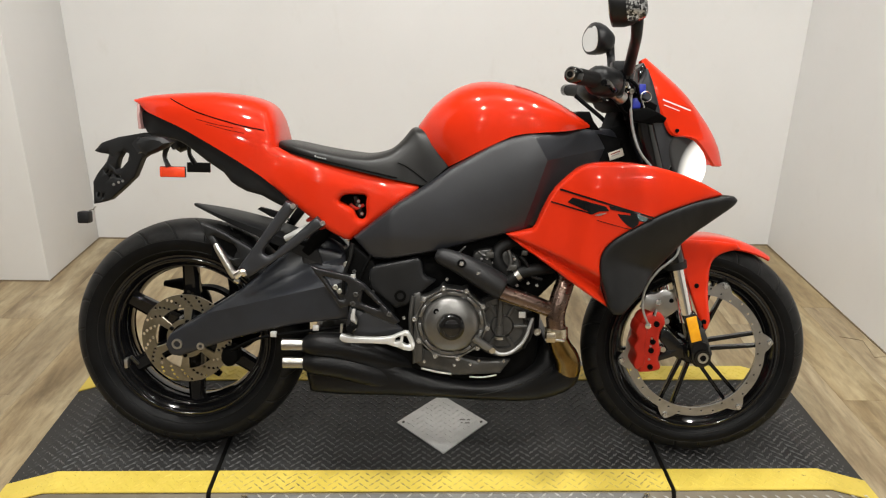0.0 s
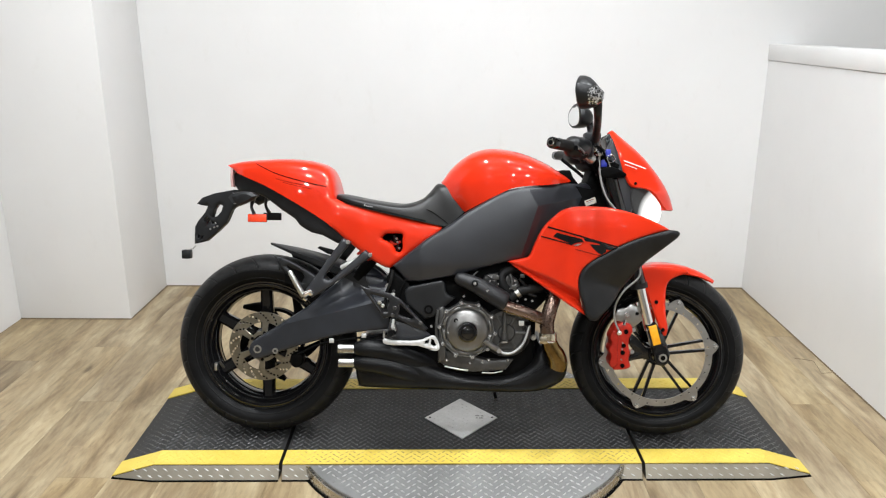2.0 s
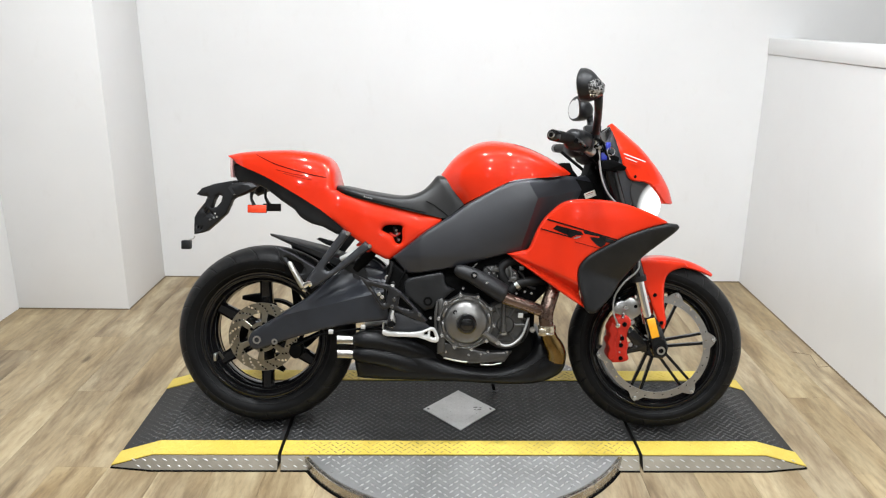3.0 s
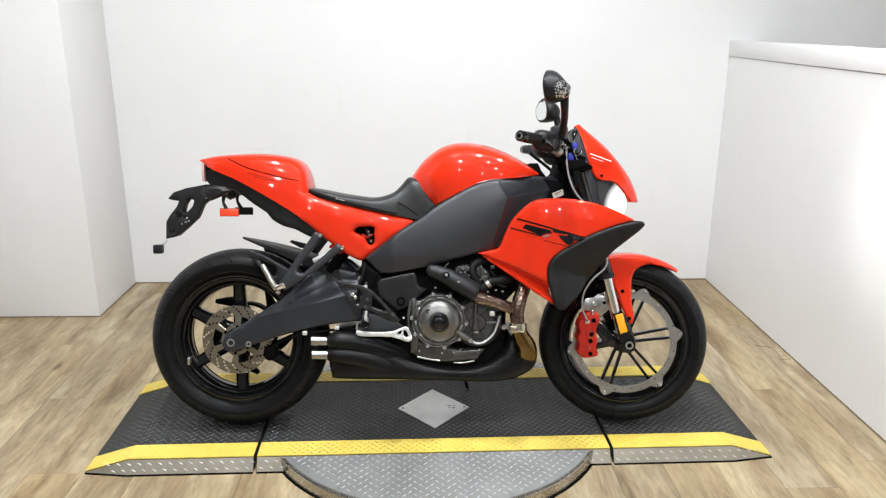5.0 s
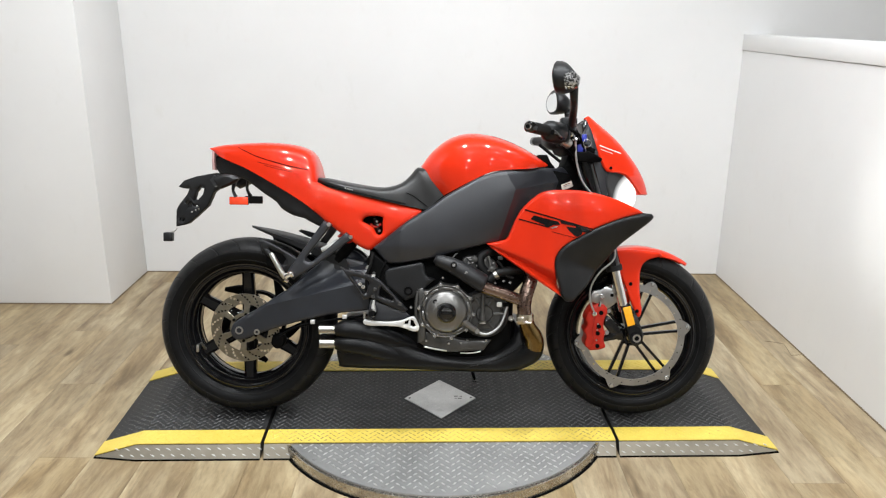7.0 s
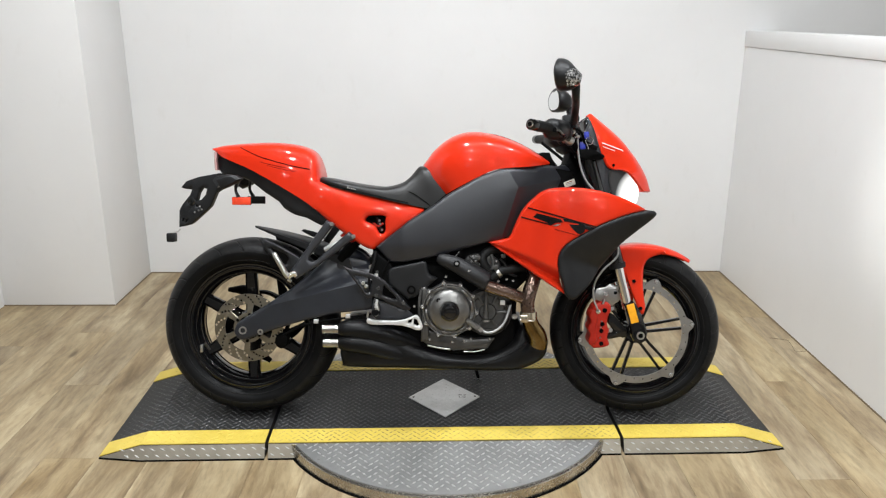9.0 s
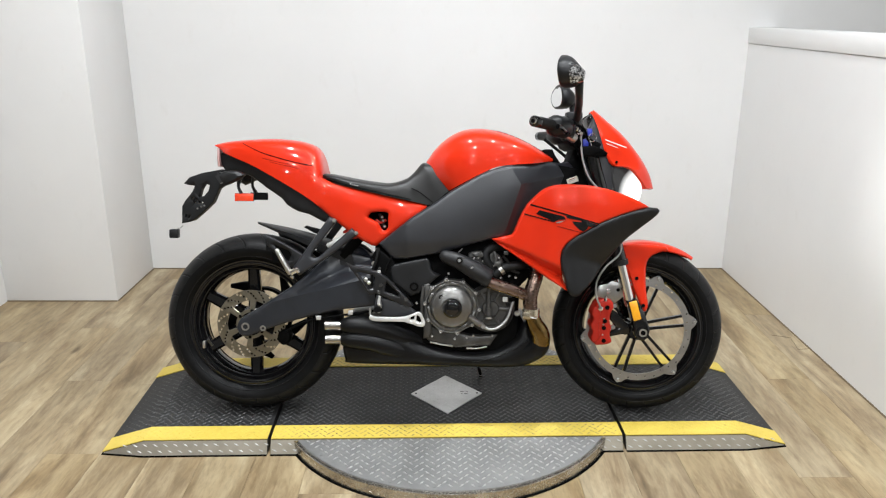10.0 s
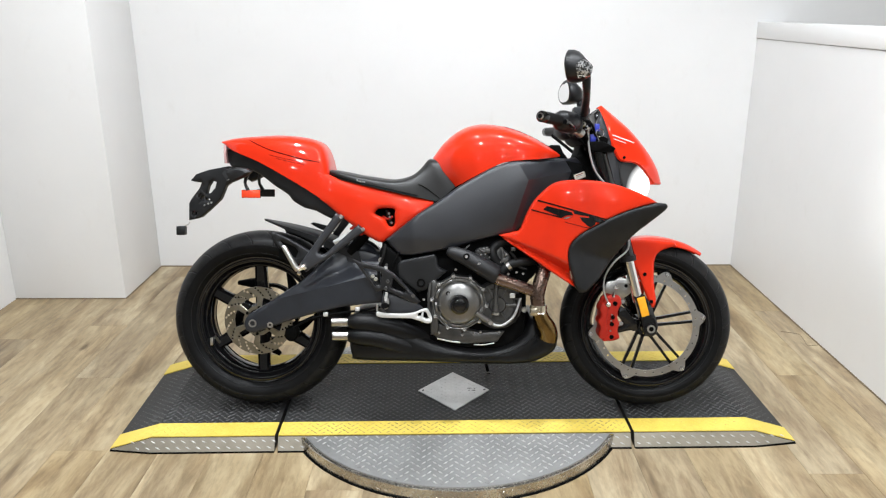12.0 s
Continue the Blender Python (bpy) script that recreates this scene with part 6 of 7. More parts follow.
for x, z, w, dp in spline(HUG, 4):
    rows.append([(x + 0.3 * q * dp, w * y, z - q * dp) for y, q in ((-1, 1), (-1, 0.25), (-0.82, 0.02), (-0.4, -0.12), (0.4, -0.12), (0.82, 0.02), (1, 0.25), (1, 1), (0.7, 0.8), (-0.7, 0.8))])
hug = mesh_ob("tyre_hugger", *rings(rows), BLACKP, bike, "black plastic rear tyre hugger", auto=45)
wing = flat_plate("hugger_wing", spline([(-0.622, 0.638), (-0.569, 0.616), (-0.505, 0.580), (-0.46, 0.55)], 3) + spline([(-0.47, 0.530), (-0.505, 0.520), (-0.537, 0.525), (-0.585, 0.570), (-0.610, 0.600)], 3), -0.112, -0.095, BLACKP, hug, bevel=0.006, holes=[[(-0.589, 0.603), (-0.535, 0.580), (-0.526, 0.566), (-0.537, 0.543), (-0.554, 0.552)]])
# the wing's recess gets its shade from a near-black plate
part("wing_recess", box((-0.595, -0.101, 0.54), (-0.52, -0.097, 0.606)), DARKM, hug)
mirrored(wing, hug)
flat_plate("hugger_fin", [(-0.520, 0.652), (-0.510, 0.658), (-0.44, 0.640), (-0.43, 0.620), (-0.48, 0.630)], 0.075, 0.09, BLACKP, hug, bevel=0.004)

HANG = [(-0.510, 0.528), (-0.480, 0.568), (-0.385, 0.702), (-0.357, 0.690), (-0.444, 0.578), (-0.446, 0.566), (-0.436, 0.560), (-0.422, 0.564), (-0.309, 0.664), (-0.287, 0.643), (-0.386, 0.568), (-0.462, 0.518), (-0.490, 0.500)]
hang = flat_plate("peg_hanger", HANG, -0.168, -0.146, FRAMEM, bike, "satin black passenger peg hanger", bevel=0.006, step=0.015)
mirrored(hang, bike)
for x, z in ((-0.366, 0.690), (-0.292, 0.648)):
    bolt("hanger_bolt", (x, -0.168, z), 0.007, STEEL, hang, 0.006)
bar("passenger_peg", [(-0.562, -0.172, 0.590), (-0.556, -0.174, 0.580), (-0.523, -0.176, 0.522), (-0.514, -0.176, 0.507)], [0.0062, 0.0088, 0.0100, 0.0085], STEEL, hang, "folded silver passenger foot peg", n=10, smooth_n=2)
bar("peg_joint", [(-0.512, -0.178, 0.512), (-0.494, -0.178, 0.522), (-0.487, -0.178, 0.512)], [0.011, 0.010, 0.007], CHROME, hang, n=10)
bar("peg_joint", [(-0.516, -0.172, 0.500), (-0.504, -0.172, 0.494)], 0.007, CHROME, hang, n=8)
bar("shock_absorber", [(-0.35, -0.085, 0.56), (-0.30, -0.09, 0.62), (-0.27, -0.09, 0.66)], [0.018, 0.02, 0.018], DARKM, bike, "dark rear shock absorber", n=14)
coil = [(-0.338 + 0.0018 * k + 0.011 * math.cos(1.05 * k), -0.098 + 0.016 * math.sin(1.05 * k), 0.655 - 0.0011 * k + 0.006 * math.cos(1.05 * k)) for k in range(28)]
bar("shock_spring", coil, 0.0042, CALIPER, bike, "red shock spring", n=8, smooth_n=2)
bar("shock_link", [(-0.400, -0.11, 0.598), (-0.37, -0.11, 0.612), (-0.342, -0.11, 0.630)], [0.008, 0.011, 0.009], ALU, bike, n=10)

BRK = [(-0.322, 0.550), (-0.30, 0.540), (-0.219, 0.523), (-0.185, 0.503), (-0.140, 0.456), (-0.095, 0.408), (-0.108, 0.400), (-0.219, 0.447), (-0.243, 0.440), (-0.27, 0.48)]
brk = flat_plate("peg_bracket", BRK, -0.206, -0.192, BRKM, bike, "black drilled rider peg bracket", [[(-0.286, 0.521), (-0.231, 0.509), (-0.225, 0.500), (-0.234, 0.463), (-0.244, 0.461)], [(-0.187, 0.487), (-0.143, 0.445), (-0.148, 0.438), (-0.187, 0.451), (-0.192, 0.457)]], 0.003, 0.012)
for x, z in ((-0.205, 0.476), (-0.212, 0.452), (-0.120, 0.428), (-0.255, 0.494), (-0.245, 0.484)):
    bolt("bracket_bolt", (x, -0.207, z), 0.0065, ENGINE if x > -0.23 else STEEL, brk, 0.004)
flat_plate("heel_plate", [(-0.222, 0.440), (-0.110, 0.402), (-0.088, 0.385), (-0.095, 0.370), (-0.205, 0.362), (-0.232, 0.385)], -0.190, -0.180, FRAMEM, brk, bevel=0.003)
bar("brake_pushrod", [(-0.212, -0.198, 0.525), (-0.212, -0.198, 0.503)], 0.0065, ALU, brk, n=10)
bar("foot_peg", [(-0.212, -0.19, 0.392), (-0.212, -0.26, 0.402)], [0.011, 0.0095], DARKM, brk, "dark ribbed rider foot peg", n=14)
bar("peg_pivot", [(-0.214, -0.199, 0.425), (-0.208, -0.204, 0.410), (-0.21, -0.206, 0.39)], [0.005, 0.008, 0.006], STEEL, brk, n=10)
flat_plate("brake_pedal", spline([(-0.240, 0.376), (-0.225, 0.372), (-0.200, 0.3695), (-0.150, 0.3690), (-0.112, 0.3745), (-0.082, 0.3875), (-0.068, 0.382), (-0.055, 0.352), (-0.061, 0.340), (-0.080, 0.340), (-0.125, 0.3545), (-0.200, 0.3555), (-0.228, 0.357), (-0.242, 0.364)], 2, True), -0.225, -0.208, ALU, bike, "silver rear brake pedal", [[(-0.104, 0.3705), (-0.090, 0.377), (-0.092, 0.363), (-0.104, 0.361)], [(-0.084, 0.378), (-0.075, 0.376), (-0.066, 0.356), (-0.074, 0.352), (-0.085, 0.358)]], 0.002, 0.012)
bar("pedal_spring", [(-0.240, -0.20, 0.398), (-0.242, -0.20, 0.375)], 0.0038, STEEL, bike, n=8)

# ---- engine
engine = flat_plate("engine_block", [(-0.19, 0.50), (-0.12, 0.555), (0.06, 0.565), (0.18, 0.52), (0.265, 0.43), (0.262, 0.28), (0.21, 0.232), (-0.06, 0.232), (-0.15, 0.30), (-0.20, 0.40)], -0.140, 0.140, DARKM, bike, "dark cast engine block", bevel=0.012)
# added dark block that fills the see-through gap between spar and engine
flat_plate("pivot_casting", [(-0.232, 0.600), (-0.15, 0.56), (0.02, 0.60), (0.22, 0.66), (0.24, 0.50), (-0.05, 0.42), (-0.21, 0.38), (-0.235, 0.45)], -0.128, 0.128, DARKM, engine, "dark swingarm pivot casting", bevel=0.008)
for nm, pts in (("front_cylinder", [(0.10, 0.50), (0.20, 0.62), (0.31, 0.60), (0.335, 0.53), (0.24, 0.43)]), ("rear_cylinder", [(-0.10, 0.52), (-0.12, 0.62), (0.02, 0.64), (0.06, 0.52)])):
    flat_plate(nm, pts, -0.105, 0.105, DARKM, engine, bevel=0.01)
CC = (0.034, 0.0, 0.403)
flange = []
for k in range(160):
    a = 2 * math.pi * k / 160
    d = abs(((a - radians(12)) * 10 / (2 * math.pi)) % 1.0 - 0.5) * 2
    off = ((a - radians(12)) * 10 / (2 * math.pi)) % 1.0 - 0.5
    flange.append(around(CC, 0.0942 * math.cos(radians(18)) / math.cos((0.5 - abs(off)) * radians(36)) + 0.0065 * ease(max(0.0, 2.6 * (1 - d) - 1.6)), a))
cover = mesh_ob("clutch_cover", *panel(flange, lambda x, z: -0.194, 0.05, [[around(CC, 0.0845, 2 * math.pi * k / 60) for k in range(60)]], 0.03, 0.004), COVER, engine, "bronze-grey clutch cover", auto=40)
turn("cover_recess", [(-0.15, 0.0855), (-0.185, 0.0855), (-0.185, 0.002)], CC, COVER, cover, n=64)
turn("cover_dome", [(-0.184, 0.0718), (-0.198, 0.0713), (-0.205, 0.0685), (-0.211, 0.062), (-0.217, 0.048), (-0.220, 0.034), (-0.216, 0.033), (-0.216, 0.002)], CC, COVER, cover, n=64)
turn("oil_cap", [(-0.215, 0.033), (-0.226, 0.032), (-0.229, 0.029), (-0.230, 0.022), (-0.2285, 0.0205), (-0.231, 0.014), (-0.232, 0.002)], (CC[0] + 0.002, 0, CC[2] - 0.002), GLOSSK, cover, n=40)
for k in range(10):
    a = radians(12 + 36 * k + 18)
    x, z = around(CC, 0.0925, a)
    bolt("cover_bolt", (x, -0.194, z), 0.0066, BOLTM, cover, 0.006)
    flat_plate("cover_rib", [around(CC, r, a + radians(18 + s)) for r, s in ((0.0735, -12.5), (0.0830, -12.5), (0.0834, 0), (0.0830, 12.5), (0.0735, 12.5), (0.0735, 0))], -0.196, -0.183, COVER, cover, bevel=0.0025, step=0.012)
bolt("cover_plug", (-0.002, -0.212, 0.438), 0.008, DARKM, cover, 0.005)
bar("cover_spout", [(CC[0] + 0.058, -0.206, 0.372), (CC[0] + 0.085, -0.203, 0.352), (CC[0] + 0.105, -0.2, 0.340)], [0.009, 0.010, 0.008], COVER, cover, n=12)
bar("oil_line", [(0.140, -0.2, 0.339), (0.16, -0.2, 0.328), (0.19, -0.195, 0.333), (0.222, -0.185, 0.363), (0.242, -0.175, 0.420)], 0.0045, GREYH, engine, "grey oil line", n=8)
turn("line_fitting", [(-0.209, 0.002), (-0.209, 0.008), (-0.19, 0.009), (-0.19, 0.002)], (0.140, 0, 0.339), CHROME, engine, n=12)
gen = turn("side_cover", [(-0.12, 0.085), (-0.158, 0.083), (-0.168, 0.074), (-0.168, 0.06), (-0.160, 0.056), (-0.160, 0.03), (-0.166, 0.026), (-0.166, 0.002)], (0.165, 0, 0.392), ENGINE, engine, "grey cast side cover", n=48)
for k in range(6):
    flat_plate("cover_rib", [around((0.165, 0, 0.392), r, radians(60 * k + s)) for r, s in ((0.03, -8), (0.07, -4), (0.07, 4), (0.03, 8))], -0.170, -0.158, ENGINE, gen, bevel=0.002)
bar("oil_tube", [(0.160, -0.178, 0.475), (0.158, -0.180, 0.44), (0.158, -0.180, 0.395)], 0.007, ENGINE, engine, n=12)
bar("tube_nut", [(0.158, -0.180, 0.397), (0.158, -0.180, 0.372)], [0.011, 0.012], ENGINE, engine, n=6)
bar("tube_collar", [(0.158, -0.180, 0.369), (0.158, -0.180, 0.362)], 0.0125, STEEL, engine, n=12)
part("wire_plug", box((0.205, -0.19, 0.420), (0.222, -0.18, 0.436), 0.002), ALU, engine, "pale wire connector")
part("wire_plug", box((0.226, -0.186, 0.420), (0.244, -0.178, 0.434), 0.002), DARKM, engine)
bolt("case_bolt", (0.257, -0.150, 0.375), 0.010, STEEL, engine, 0.006)
flat_plate("case_flange", [(-0.062, 0.475), (-0.045, 0.48), (-0.035, 0.46), (-0.035, 0.30), (-0.062, 0.29)], -0.185, -0.12, ENGINE, engine, bevel=0.006)
flat_plate("sump", [(-0.06, 0.335), (0.10, 0.30), (0.19, 0.30), (0.165, 0.264), (0.05, 0.256), (-0.035, 0.272), (-0.06, 0.29)], -0.165, 0.12, ENGINE, engine, "grey cast sump", bevel=0.008)
bar("sump_edge", [(-0.040, -0.168, 0.276), (0.0, -0.170, 0.268), (0.038, -0.170, 0.263)], 0.0030, STEEL, engine, n=8)
bar("sump_edge", [(0.085, -0.168, 0.256), (0.12, -0.168, 0.2555), (0.155, -0.166, 0.262)], 0.0024, STEEL, engine, n=8)
for x, z in ((-0.032, 0.300), (0.045, 0.292), (0.108, 0.300), (-0.085, 0.413), (-0.04, 0.456), (0.085, 0.295), (0.172, 0.300), (0.022, 0.515)):
    bolt("case_bolt", (x, -0.182 if x < 0.1 else -0.166, z), 0.0045, BOLTM, engine, 0.006)
flat_plate("engine_side_plate", [(-0.176, 0.520), (-0.174, 0.533), (-0.162, 0.543), (-0.055, 0.566), (-0.046, 0.562), (-0.041, 0.550), (-0.038, 0.527), (-0.030, 0.517), (-0.006, 0.508), (-0.023, 0.494), (-0.079, 0.443), (-0.106, 0.434), (-0.172, 0.488)], -0.178, -0.150, BLACKP, engine, "black plastic side plate", bevel=0.006, step=0.015)
turn("plate_boss", [(-0.174, 0.016), (-0.181, 0.015), (-0.181, 0.009), (-0.176, 0.008), (-0.176, 0.001)], (-0.095, 0, 0.468), DARKM, engine, n=20)
for pts, r in (([(0.175, -0.15, 0.525), (0.150, -0.155, 0.555), (0.150, -0.15, 0.585), (0.185, -0.14, 0.605), (0.22, -0.12, 0.600)], 0.0165), ([(0.178, -0.165, 0.505), (0.205, -0.165, 0.530), (0.250, -0.16, 0.540), (0.30, -0.14, 0.545)], 0.0165)):
    bar("coolant_hose", pts, r, RUBBER, engine, "black coolant hose", n=14)
bar("hose_clip", [(0.196, -0.165, 0.523), (0.206, -0.165, 0.530)], 0.0185, STEEL, engine, n=16)
for x, z in ((0.108, 0.565), (0.122, 0.567), (0.138, 0.556), (0.118, 0.548), (0.192, 0.566), (0.172, 0.538), (0.200, 0.498), (0.228, 0.505), (0.245, 0.52), (0.25, 0.50)):
    bolt("head_bolt", (x, -0.160, z), 0.0045, BOLTM, engine, 0.006, hole=False)
flat_plate("pump_cover", spline([(0.09, 0.58), (0.15, 0.59), (0.20, 0.57), (0.205, 0.53), (0.15, 0.515), (0.10, 0.54)], 3, True), -0.158, -0.10, ENGINE, engine, bevel=0.006)
bar("engine_strap", [(0.047, -0.175, 0.577), (0.068, -0.17, 0.598)], 0.0022, ENGINE, engine, n=6)

# ---- exhaust
shield = bar("heat_shield", [(-0.006, -0.188, 0.580), (0.010, -0.19, 0.574), (0.06, -0.195, 0.555), (0.12, -0.20, 0.523), (0.155, -0.20, 0.502), (0.163, -0.20, 0.498)], [0.012, 0.021, 0.027, 0.031, 0.0315, 0.027], SHIELD, bike, "worn matt black exhaust heat shield", n=22)
for x, z in ((0.058, 0.563), (0.100, 0.538)):
    turn("shield_recess", [(-0.222, 0.011), (-0.2255, 0.010), (-0.2255, 0.007), (-0.222, 0.006)], (x, 0, z), DARKM, shield, n=18)
    bolt("shield_bolt", (x, -0.221, z), 0.0065, BOLTM, shield, 0.007, hole=False)
hp1 = bar("header_pipe", [(0.10, -0.20, 0.52), (0.16, -0.20, 0.489), (0.22, -0.195, 0.468), (0.285, -0.185, 0.443), (0.30, -0.17, 0.436)], 0.0195, HEADER, bike, "heat-stained rear header pipe", n=20)
bar("pipe_edge", [(0.152, -0.212, 0.473), (0.22, -0.206, 0.451), (0.28, -0.197, 0.428)], 0.0022, BRONZE, hp1, n=8)
bar("header_pipe", [(0.27, -0.09, 0.56), (0.305, -0.13, 0.550), (0.322, -0.165, 0.522), (0.306, -0.185, 0.472), (0.297, -0.190, 0.43), (0.301, -0.190, 0.385)], [0.020, 0.0225, 0.0235, 0.024, 0.024, 0.023], HEADER, bike, "heat-stained front header pipe", n=22)
clamp = turn("pipe_clamp", [(-0.014, 0.0255), (-0.014, 0.0285), (0.0, 0.0295), (0.014, 0.0285), (0.014, 0.0255)], (0.301, -0.19, 0.384), CLAMPM, bike, "straw-tinted steel exhaust clamp", n=28, axis="z")
part("clamp_ear", box((0.272, -0.222, 0.366), (0.296, -0.208, 0.392), 0.003), CLAMPM, clamp)
bar("clamp_screw", [(0.270, -0.216, 0.374), (0.318, -0.216, 0.372)], 0.004, CHROME, clamp, n=8)
bar("collector_pipe", [(0.302, -0.19, 0.378), (0.315, -0.185, 0.345), (0.334, -0.175, 0.310), (0.334, -0.160, 0.270), (0.30, -0.14, 0.235)], [0.0245, 0.028, 0.032, 0.033, 0.03], BRONZE, bike, "bronze burnt collector pipe", n=22)
MUFP = spline([(-0.345, 0.336), (-0.318, 0.352), (-0.270, 0.354), (-0.226, 0.343), (-0.129, 0.305), (-0.070, 0.272), (0.0, 0.250), (0.087, 0.238), (0.160, 0.242), (0.205, 0.256), (0.250, 0.290), (0.280, 0.345)], 2) + spline([(0.296, 0.345), (0.318, 0.30), (0.343, 0.268), (0.336, 0.232), (0.315, 0.205), (0.284, 0.188), (0.205, 0.180), (0.087, 0.182), (-0.11, 0.188), (-0.315, 0.189), (-0.338, 0.20), (-0.347, 0.24)], 2)
muff = mesh_ob("muffler", *panel(MUFP, lambda x, z: -0.165 + 0.12 * max(0, -0.25 - x), 0.30, (), 0.011, 0.036), MUFF, bike, "black under-engine muffler with two outlets", auto=60)
for z, x0 in ((0.3265, -0.402), (0.2785, -0.400)):
    cone = bar("outlet_cone", [(-0.345, -0.150, z), (-0.318, -0.152, z + 0.001), (-0.25, -0.150, z - 0.004), (-0.18, -0.140, z - 0.024), (-0.11, -0.122, z - 0.050), (-0.04, -0.100, z - 0.066)], [0.021, 0.031, 0.0365, 0.038, 0.036, 0.024], MUFF, muff, n=24)
    rows = []
    for x, r in ((-0.335, 0.0165), (x0, 0.0175), (x0, 0.0158), (-0.35, 0.015)):
        rows.append([(x, -0.150 + r * math.cos(a), z + r * math.sin(a)) for a in (2 * math.pi * j / 24 for j in range(24))])
    tip = mesh_ob("exhaust_tip", *rings(rows), TIPM, muff, "polished steel exhaust tip", auto=40)

seam = spline([(0.105, 0.206), (0.166, 0.219), (0.243, 0.249), (0.288, 0.279), (0.304, 0.293)], 4)
bar("weld_seam", [(x, -0.1655, z) for x, z in seam], 0.0016, MUFF, muff, "raised weld seam", n=6, smooth_n=1)

# ---- side stand on the far side
st = bar("side_stand", [(0.09, 0.12, 0.27), (0.115, 0.17, 0.19), (0.148, 0.243, 0.0615)], [0.012, 0.009, 0.006], GLOSSK, bike, "black side stand", n=12, smooth_n=2)
foot = part("stand_foot", box((0.142, 0.234, 0.0516), (0.156, 0.254, 0.0554), 0.002), GLOSSK, st)
flat_plate("belly_bracket", [(-0.20, 0.36), (-0.05, 0.30), (-0.02, 0.27), (-0.08, 0.25), (-0.22, 0.32)], -0.12, 0.12, DARKM, bike, "black exhaust bracket", bevel=0.006)

# ---- cables and fittings of the cockpit
for pts, r in (([(0.430, -0.17, 1.005), (0.452, -0.17, 0.965), (0.465, -0.15, 0.925), (0.480, -0.11, 0.88)], 0.0055), ([(0.402, -0.2, 1.0), (0.425, -0.18, 0.958), (0.455, -0.14, 0.93), (0.475, -0.10, 0.90)], 0.0045),
               ([(0.445, -0.15, 1.02), (0.475, -0.15, 1.0), (0.49, -0.135, 0.955), (0.50, -0.12, 0.91)], 0.004), ([(0.440, 0.17, 1.0), (0.465, 0.13, 0.955), (0.48, 0.09, 0.90)], 0.0055)):
    bar("control_cable", pts, r, DARKM, bike, "black control cable", n=8)
bar("control_cable", [(0.381, 0.20, 0.987), (0.42, 0.19, 0.955), (0.452, 0.16, 0.925), (0.47, 0.12, 0.90)], 0.006, DARKM, bike, "black control cable", n=8)
cyl = bar("master_cylinder", [(0.402, -0.205, 0.988), (0.408, -0.205, 0.984), (0.433, -0.198, 0.966), (0.438, -0.197, 0.962)], [0.012, 0.016, 0.016, 0.011], DISCM, bike, "silver brake master cylinder", n=16, smooth_n=1)
turn("cylinder_cap", [(-0.224, 0.002), (-0.224, 0.0075), (-0.214, 0.009), (-0.205, 0.009)], (0.421, 0, 0.975), ENGINE, cyl, n=16)
turn("cable_fitting", [(-0.180, 0.002), (-0.179, 0.006), (-0.170, 0.0085), (-0.158, 0.008), (-0.158, 0.002)], (0.459, 0, 0.985), CHROME, bike, "bright cable end fitting", n=16)
part("throttle_housing", box((0.385, -0.235, 0.972), (0.432, -0.185, 1.028), 0.012), BLACKP, bike, "black throttle housing")
for x, y, z in ((0.405, -0.236, 0.985), (0.424, -0.222, 1.018), (0.452, -0.15, 0.985)):
    bolt("housing_screw", (x, y, z), 0.005, STEEL, bike, 0.004)

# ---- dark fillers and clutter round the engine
# added dark plate, stands for the shade between frame and engine
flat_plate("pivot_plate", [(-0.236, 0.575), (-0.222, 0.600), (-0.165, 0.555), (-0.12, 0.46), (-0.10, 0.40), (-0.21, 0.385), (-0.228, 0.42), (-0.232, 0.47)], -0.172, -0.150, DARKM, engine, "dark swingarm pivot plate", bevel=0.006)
for x, z, r in ((-0.232, 0.545, 0.010), (-0.212, 0.528, 0.006), (-0.165, 0.476, 0.006), (-0.178, 0.420, 0.007), (-0.14, 0.418, 0.005)):
    bolt("pivot_bolt", (x, -0.173, z), r * 0.85, STEEL if r > 0.009 else ENGINE, engine, 0.007)
bar("pivot_hose", [(-0.215, -0.178, 0.60), (-0.222, -0.182, 0.56), (-0.236, -0.18, 0.52), (-0.24, -0.178, 0.47)], 0.005, RUBBER, engine, n=8)
bar("pivot_hose", [(-0.17, -0.17, 0.57), (-0.19, -0.178, 0.53), (-0.20, -0.178, 0.49), (-0.195, -0.178, 0.44)], 0.004, DARKM, engine, n=8)
turn("peg_ring", [(-0.214, 0.004), (-0.214, 0.009), (-0.204, 0.010), (-0.204, 0.004)], (-0.212, 0, 0.392), STEEL, engine, n=18)
bar("peg_pin", [(-0.208, -0.212, 0.440), (-0.212, -0.212, 0.412)], [0.004, 0.0055], ALU, engine, n=8)
bar("collector_sleeve", [(0.3365, -0.164, 0.285), (0.331, -0.158, 0.262), (0.310, -0.146, 0.243), (0.28, -0.13, 0.225)], [0.0335, 0.036, 0.036, 0.036], MUFF, bike, "black muffler inlet sleeve", n=22)
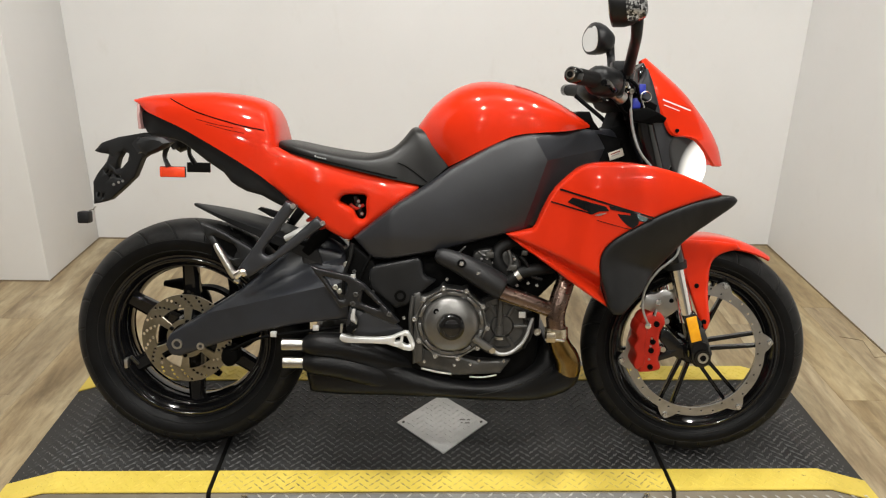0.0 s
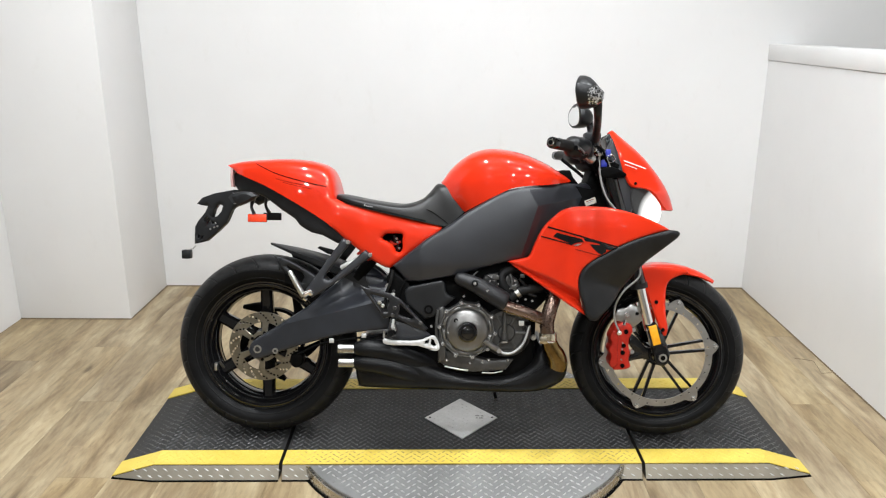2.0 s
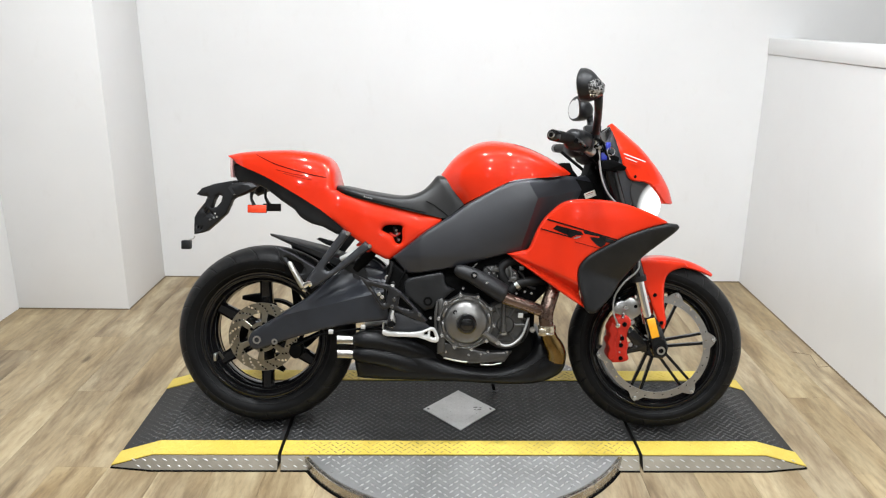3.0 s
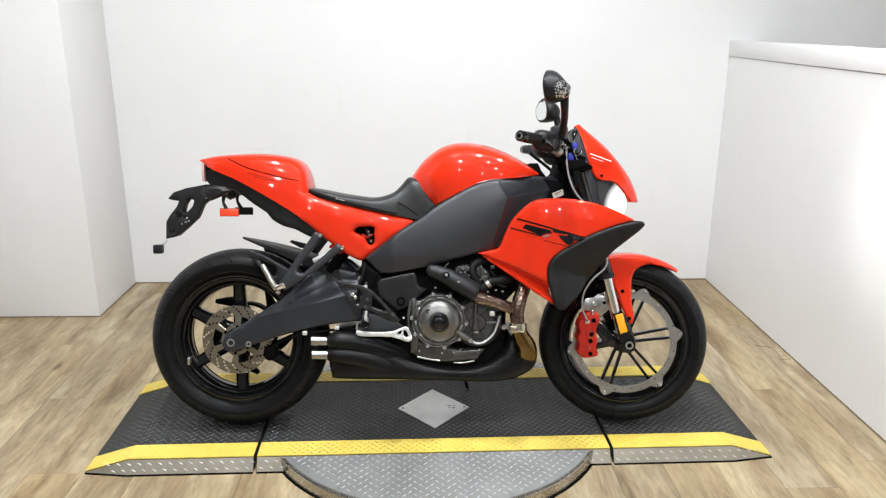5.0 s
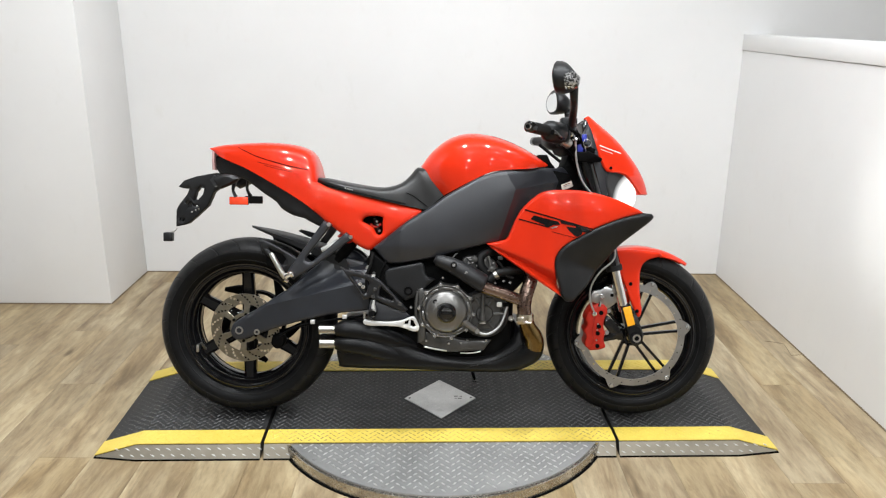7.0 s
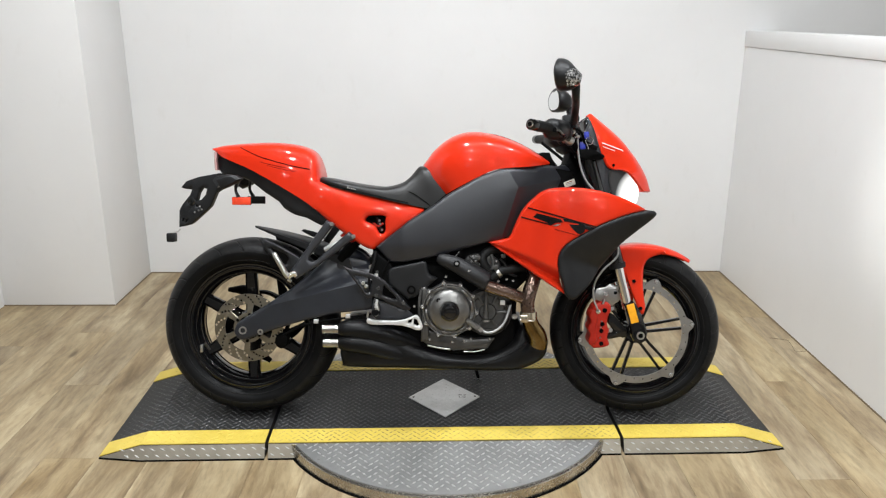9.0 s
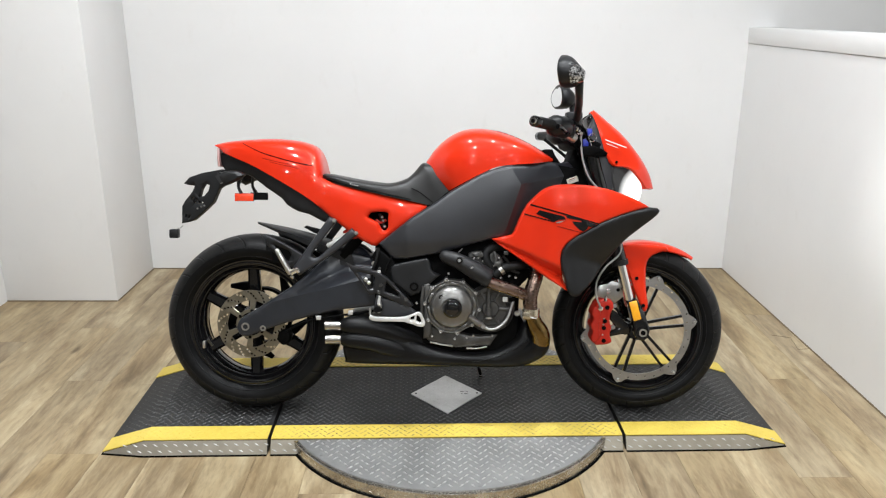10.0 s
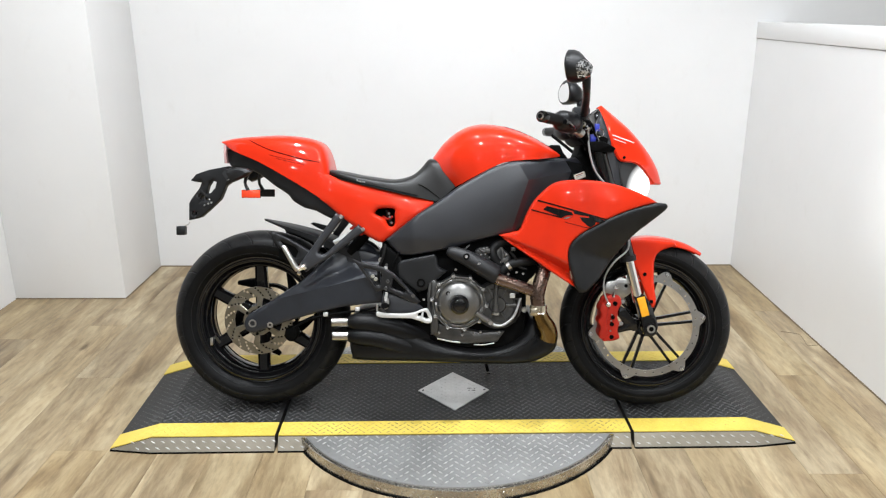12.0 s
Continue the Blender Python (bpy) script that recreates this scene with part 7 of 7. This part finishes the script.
for pts, r, m in (([(0.085, -0.165, 0.560), (0.105, -0.168, 0.545), (0.135, -0.168, 0.535), (0.152, -0.165, 0.515)], 0.004, STEEL), ([(0.205, -0.172, 0.575), (0.222, -0.172, 0.555), (0.236, -0.170, 0.525), (0.262, -0.165, 0.515)], 0.0045, RUBBER),
                  ([(0.175, -0.172, 0.59), (0.182, -0.176, 0.565), (0.178, -0.176, 0.54)], 0.005, ENGINE), ([(0.10, -0.172, 0.585), (0.118, -0.176, 0.575), (0.13, -0.176, 0.59)], 0.004, ENGINE),
                  ([(0.225, -0.17, 0.412), (0.235, -0.172, 0.39), (0.232, -0.17, 0.36), (0.222, -0.168, 0.335)], 0.004, RUBBER), ([(-0.062, -0.186, 0.47), (-0.068, -0.188, 0.42), (-0.066, -0.186, 0.36)], 0.0055, ENGINE)):
    bar("engine_line", pts, r, m, engine, n=8)
for x, y, z, w in ((0.128, -0.170, 0.578, 0.010), (0.188, -0.172, 0.548, 0.009), (0.215, -0.172, 0.585, 0.008), (0.240, -0.174, 0.448, 0.008)):
    part("engine_fitting", box((x - w, y - 0.010, z - w * 0.8), (x + w, y, z + w * 0.8), 0.0025), ENGINE, engine)


# ---------------------------------------------------------------- floor planks

def plank_mesh():
    bm = box((-PW / 2 + 0.0003, -PL / 2 + 0.0003, -0.004), (PW / 2 - 0.0003, PL / 2 - 0.0003, 0.0))
    top = [e for e in bm.edges if all(abs(v.co.z) < 1e-6 for v in e.verts)]
    bmesh.ops.bevel(bm, geom=top, offset=0.0004, segments=1, affect="EDGES")
    me = bpy.data.meshes.new("plank")
    bm.to_mesh(me)
    bm.free()
    me.materials.append(PLANK)
    return me


plank_data = plank_mesh()
col = 0
px = LEFT - 0.5 * PW
while px < 2.9:
    off = (col * 0.437) % 1.0
    py = BACK + PL / 2 - off * PL + 0.05
    while py > -4.0:
        pl = new("plank", plank_data)
        pl.parent = floor
        pl.matrix_basis = Matrix.Translation((px, py, 0)) @ (Matrix.Rotation(math.pi, 4, "Z") if (col * 7 + int(py * 3)) % 2 else Matrix.Identity(4))
        py -= PL
    px += PW
    col += 1


def far_planks():
    """The planks of the hall round the bay, in one mesh."""
    v, f = [], []
    gap = 0.0006
    n0 = int((LEFT - PW - HALL_W) / PW) + 1
    for c in range(-n0, int((HALL_E - LEFT) / PW) + 1):
        x = LEFT - 0.5 * PW + c * PW
        inside = 0 <= c < col
        y = BACK + PL / 2 - ((c * 0.437) % 1.0) * PL + 0.05
        while y > FRONT - PL / 2:
            if not (inside and y > -4.0):
                k = len(v)
                for z in (-0.004, 0.0):
                    v += [(x - PW / 2 + gap, y - PL / 2 + gap, z), (x + PW / 2 - gap, y - PL / 2 + gap, z), (x + PW / 2 - gap, y + PL / 2 - gap, z), (x - PW / 2 + gap, y + PL / 2 - gap, z)]
                f += [(k + 4, k + 5, k + 6, k + 7), (k, k + 1, k + 5, k + 4), (k + 1, k + 2, k + 6, k + 5), (k + 2, k + 3, k + 7, k + 6), (k + 3, k, k + 4, k + 7)]
            y -= PL
    return v, f


mesh_ob("plank_field", *far_planks(), PLANKFAR, floor, "pale oak vinyl planks of the hall floor", smooth=False)["kind"] = "stuff"
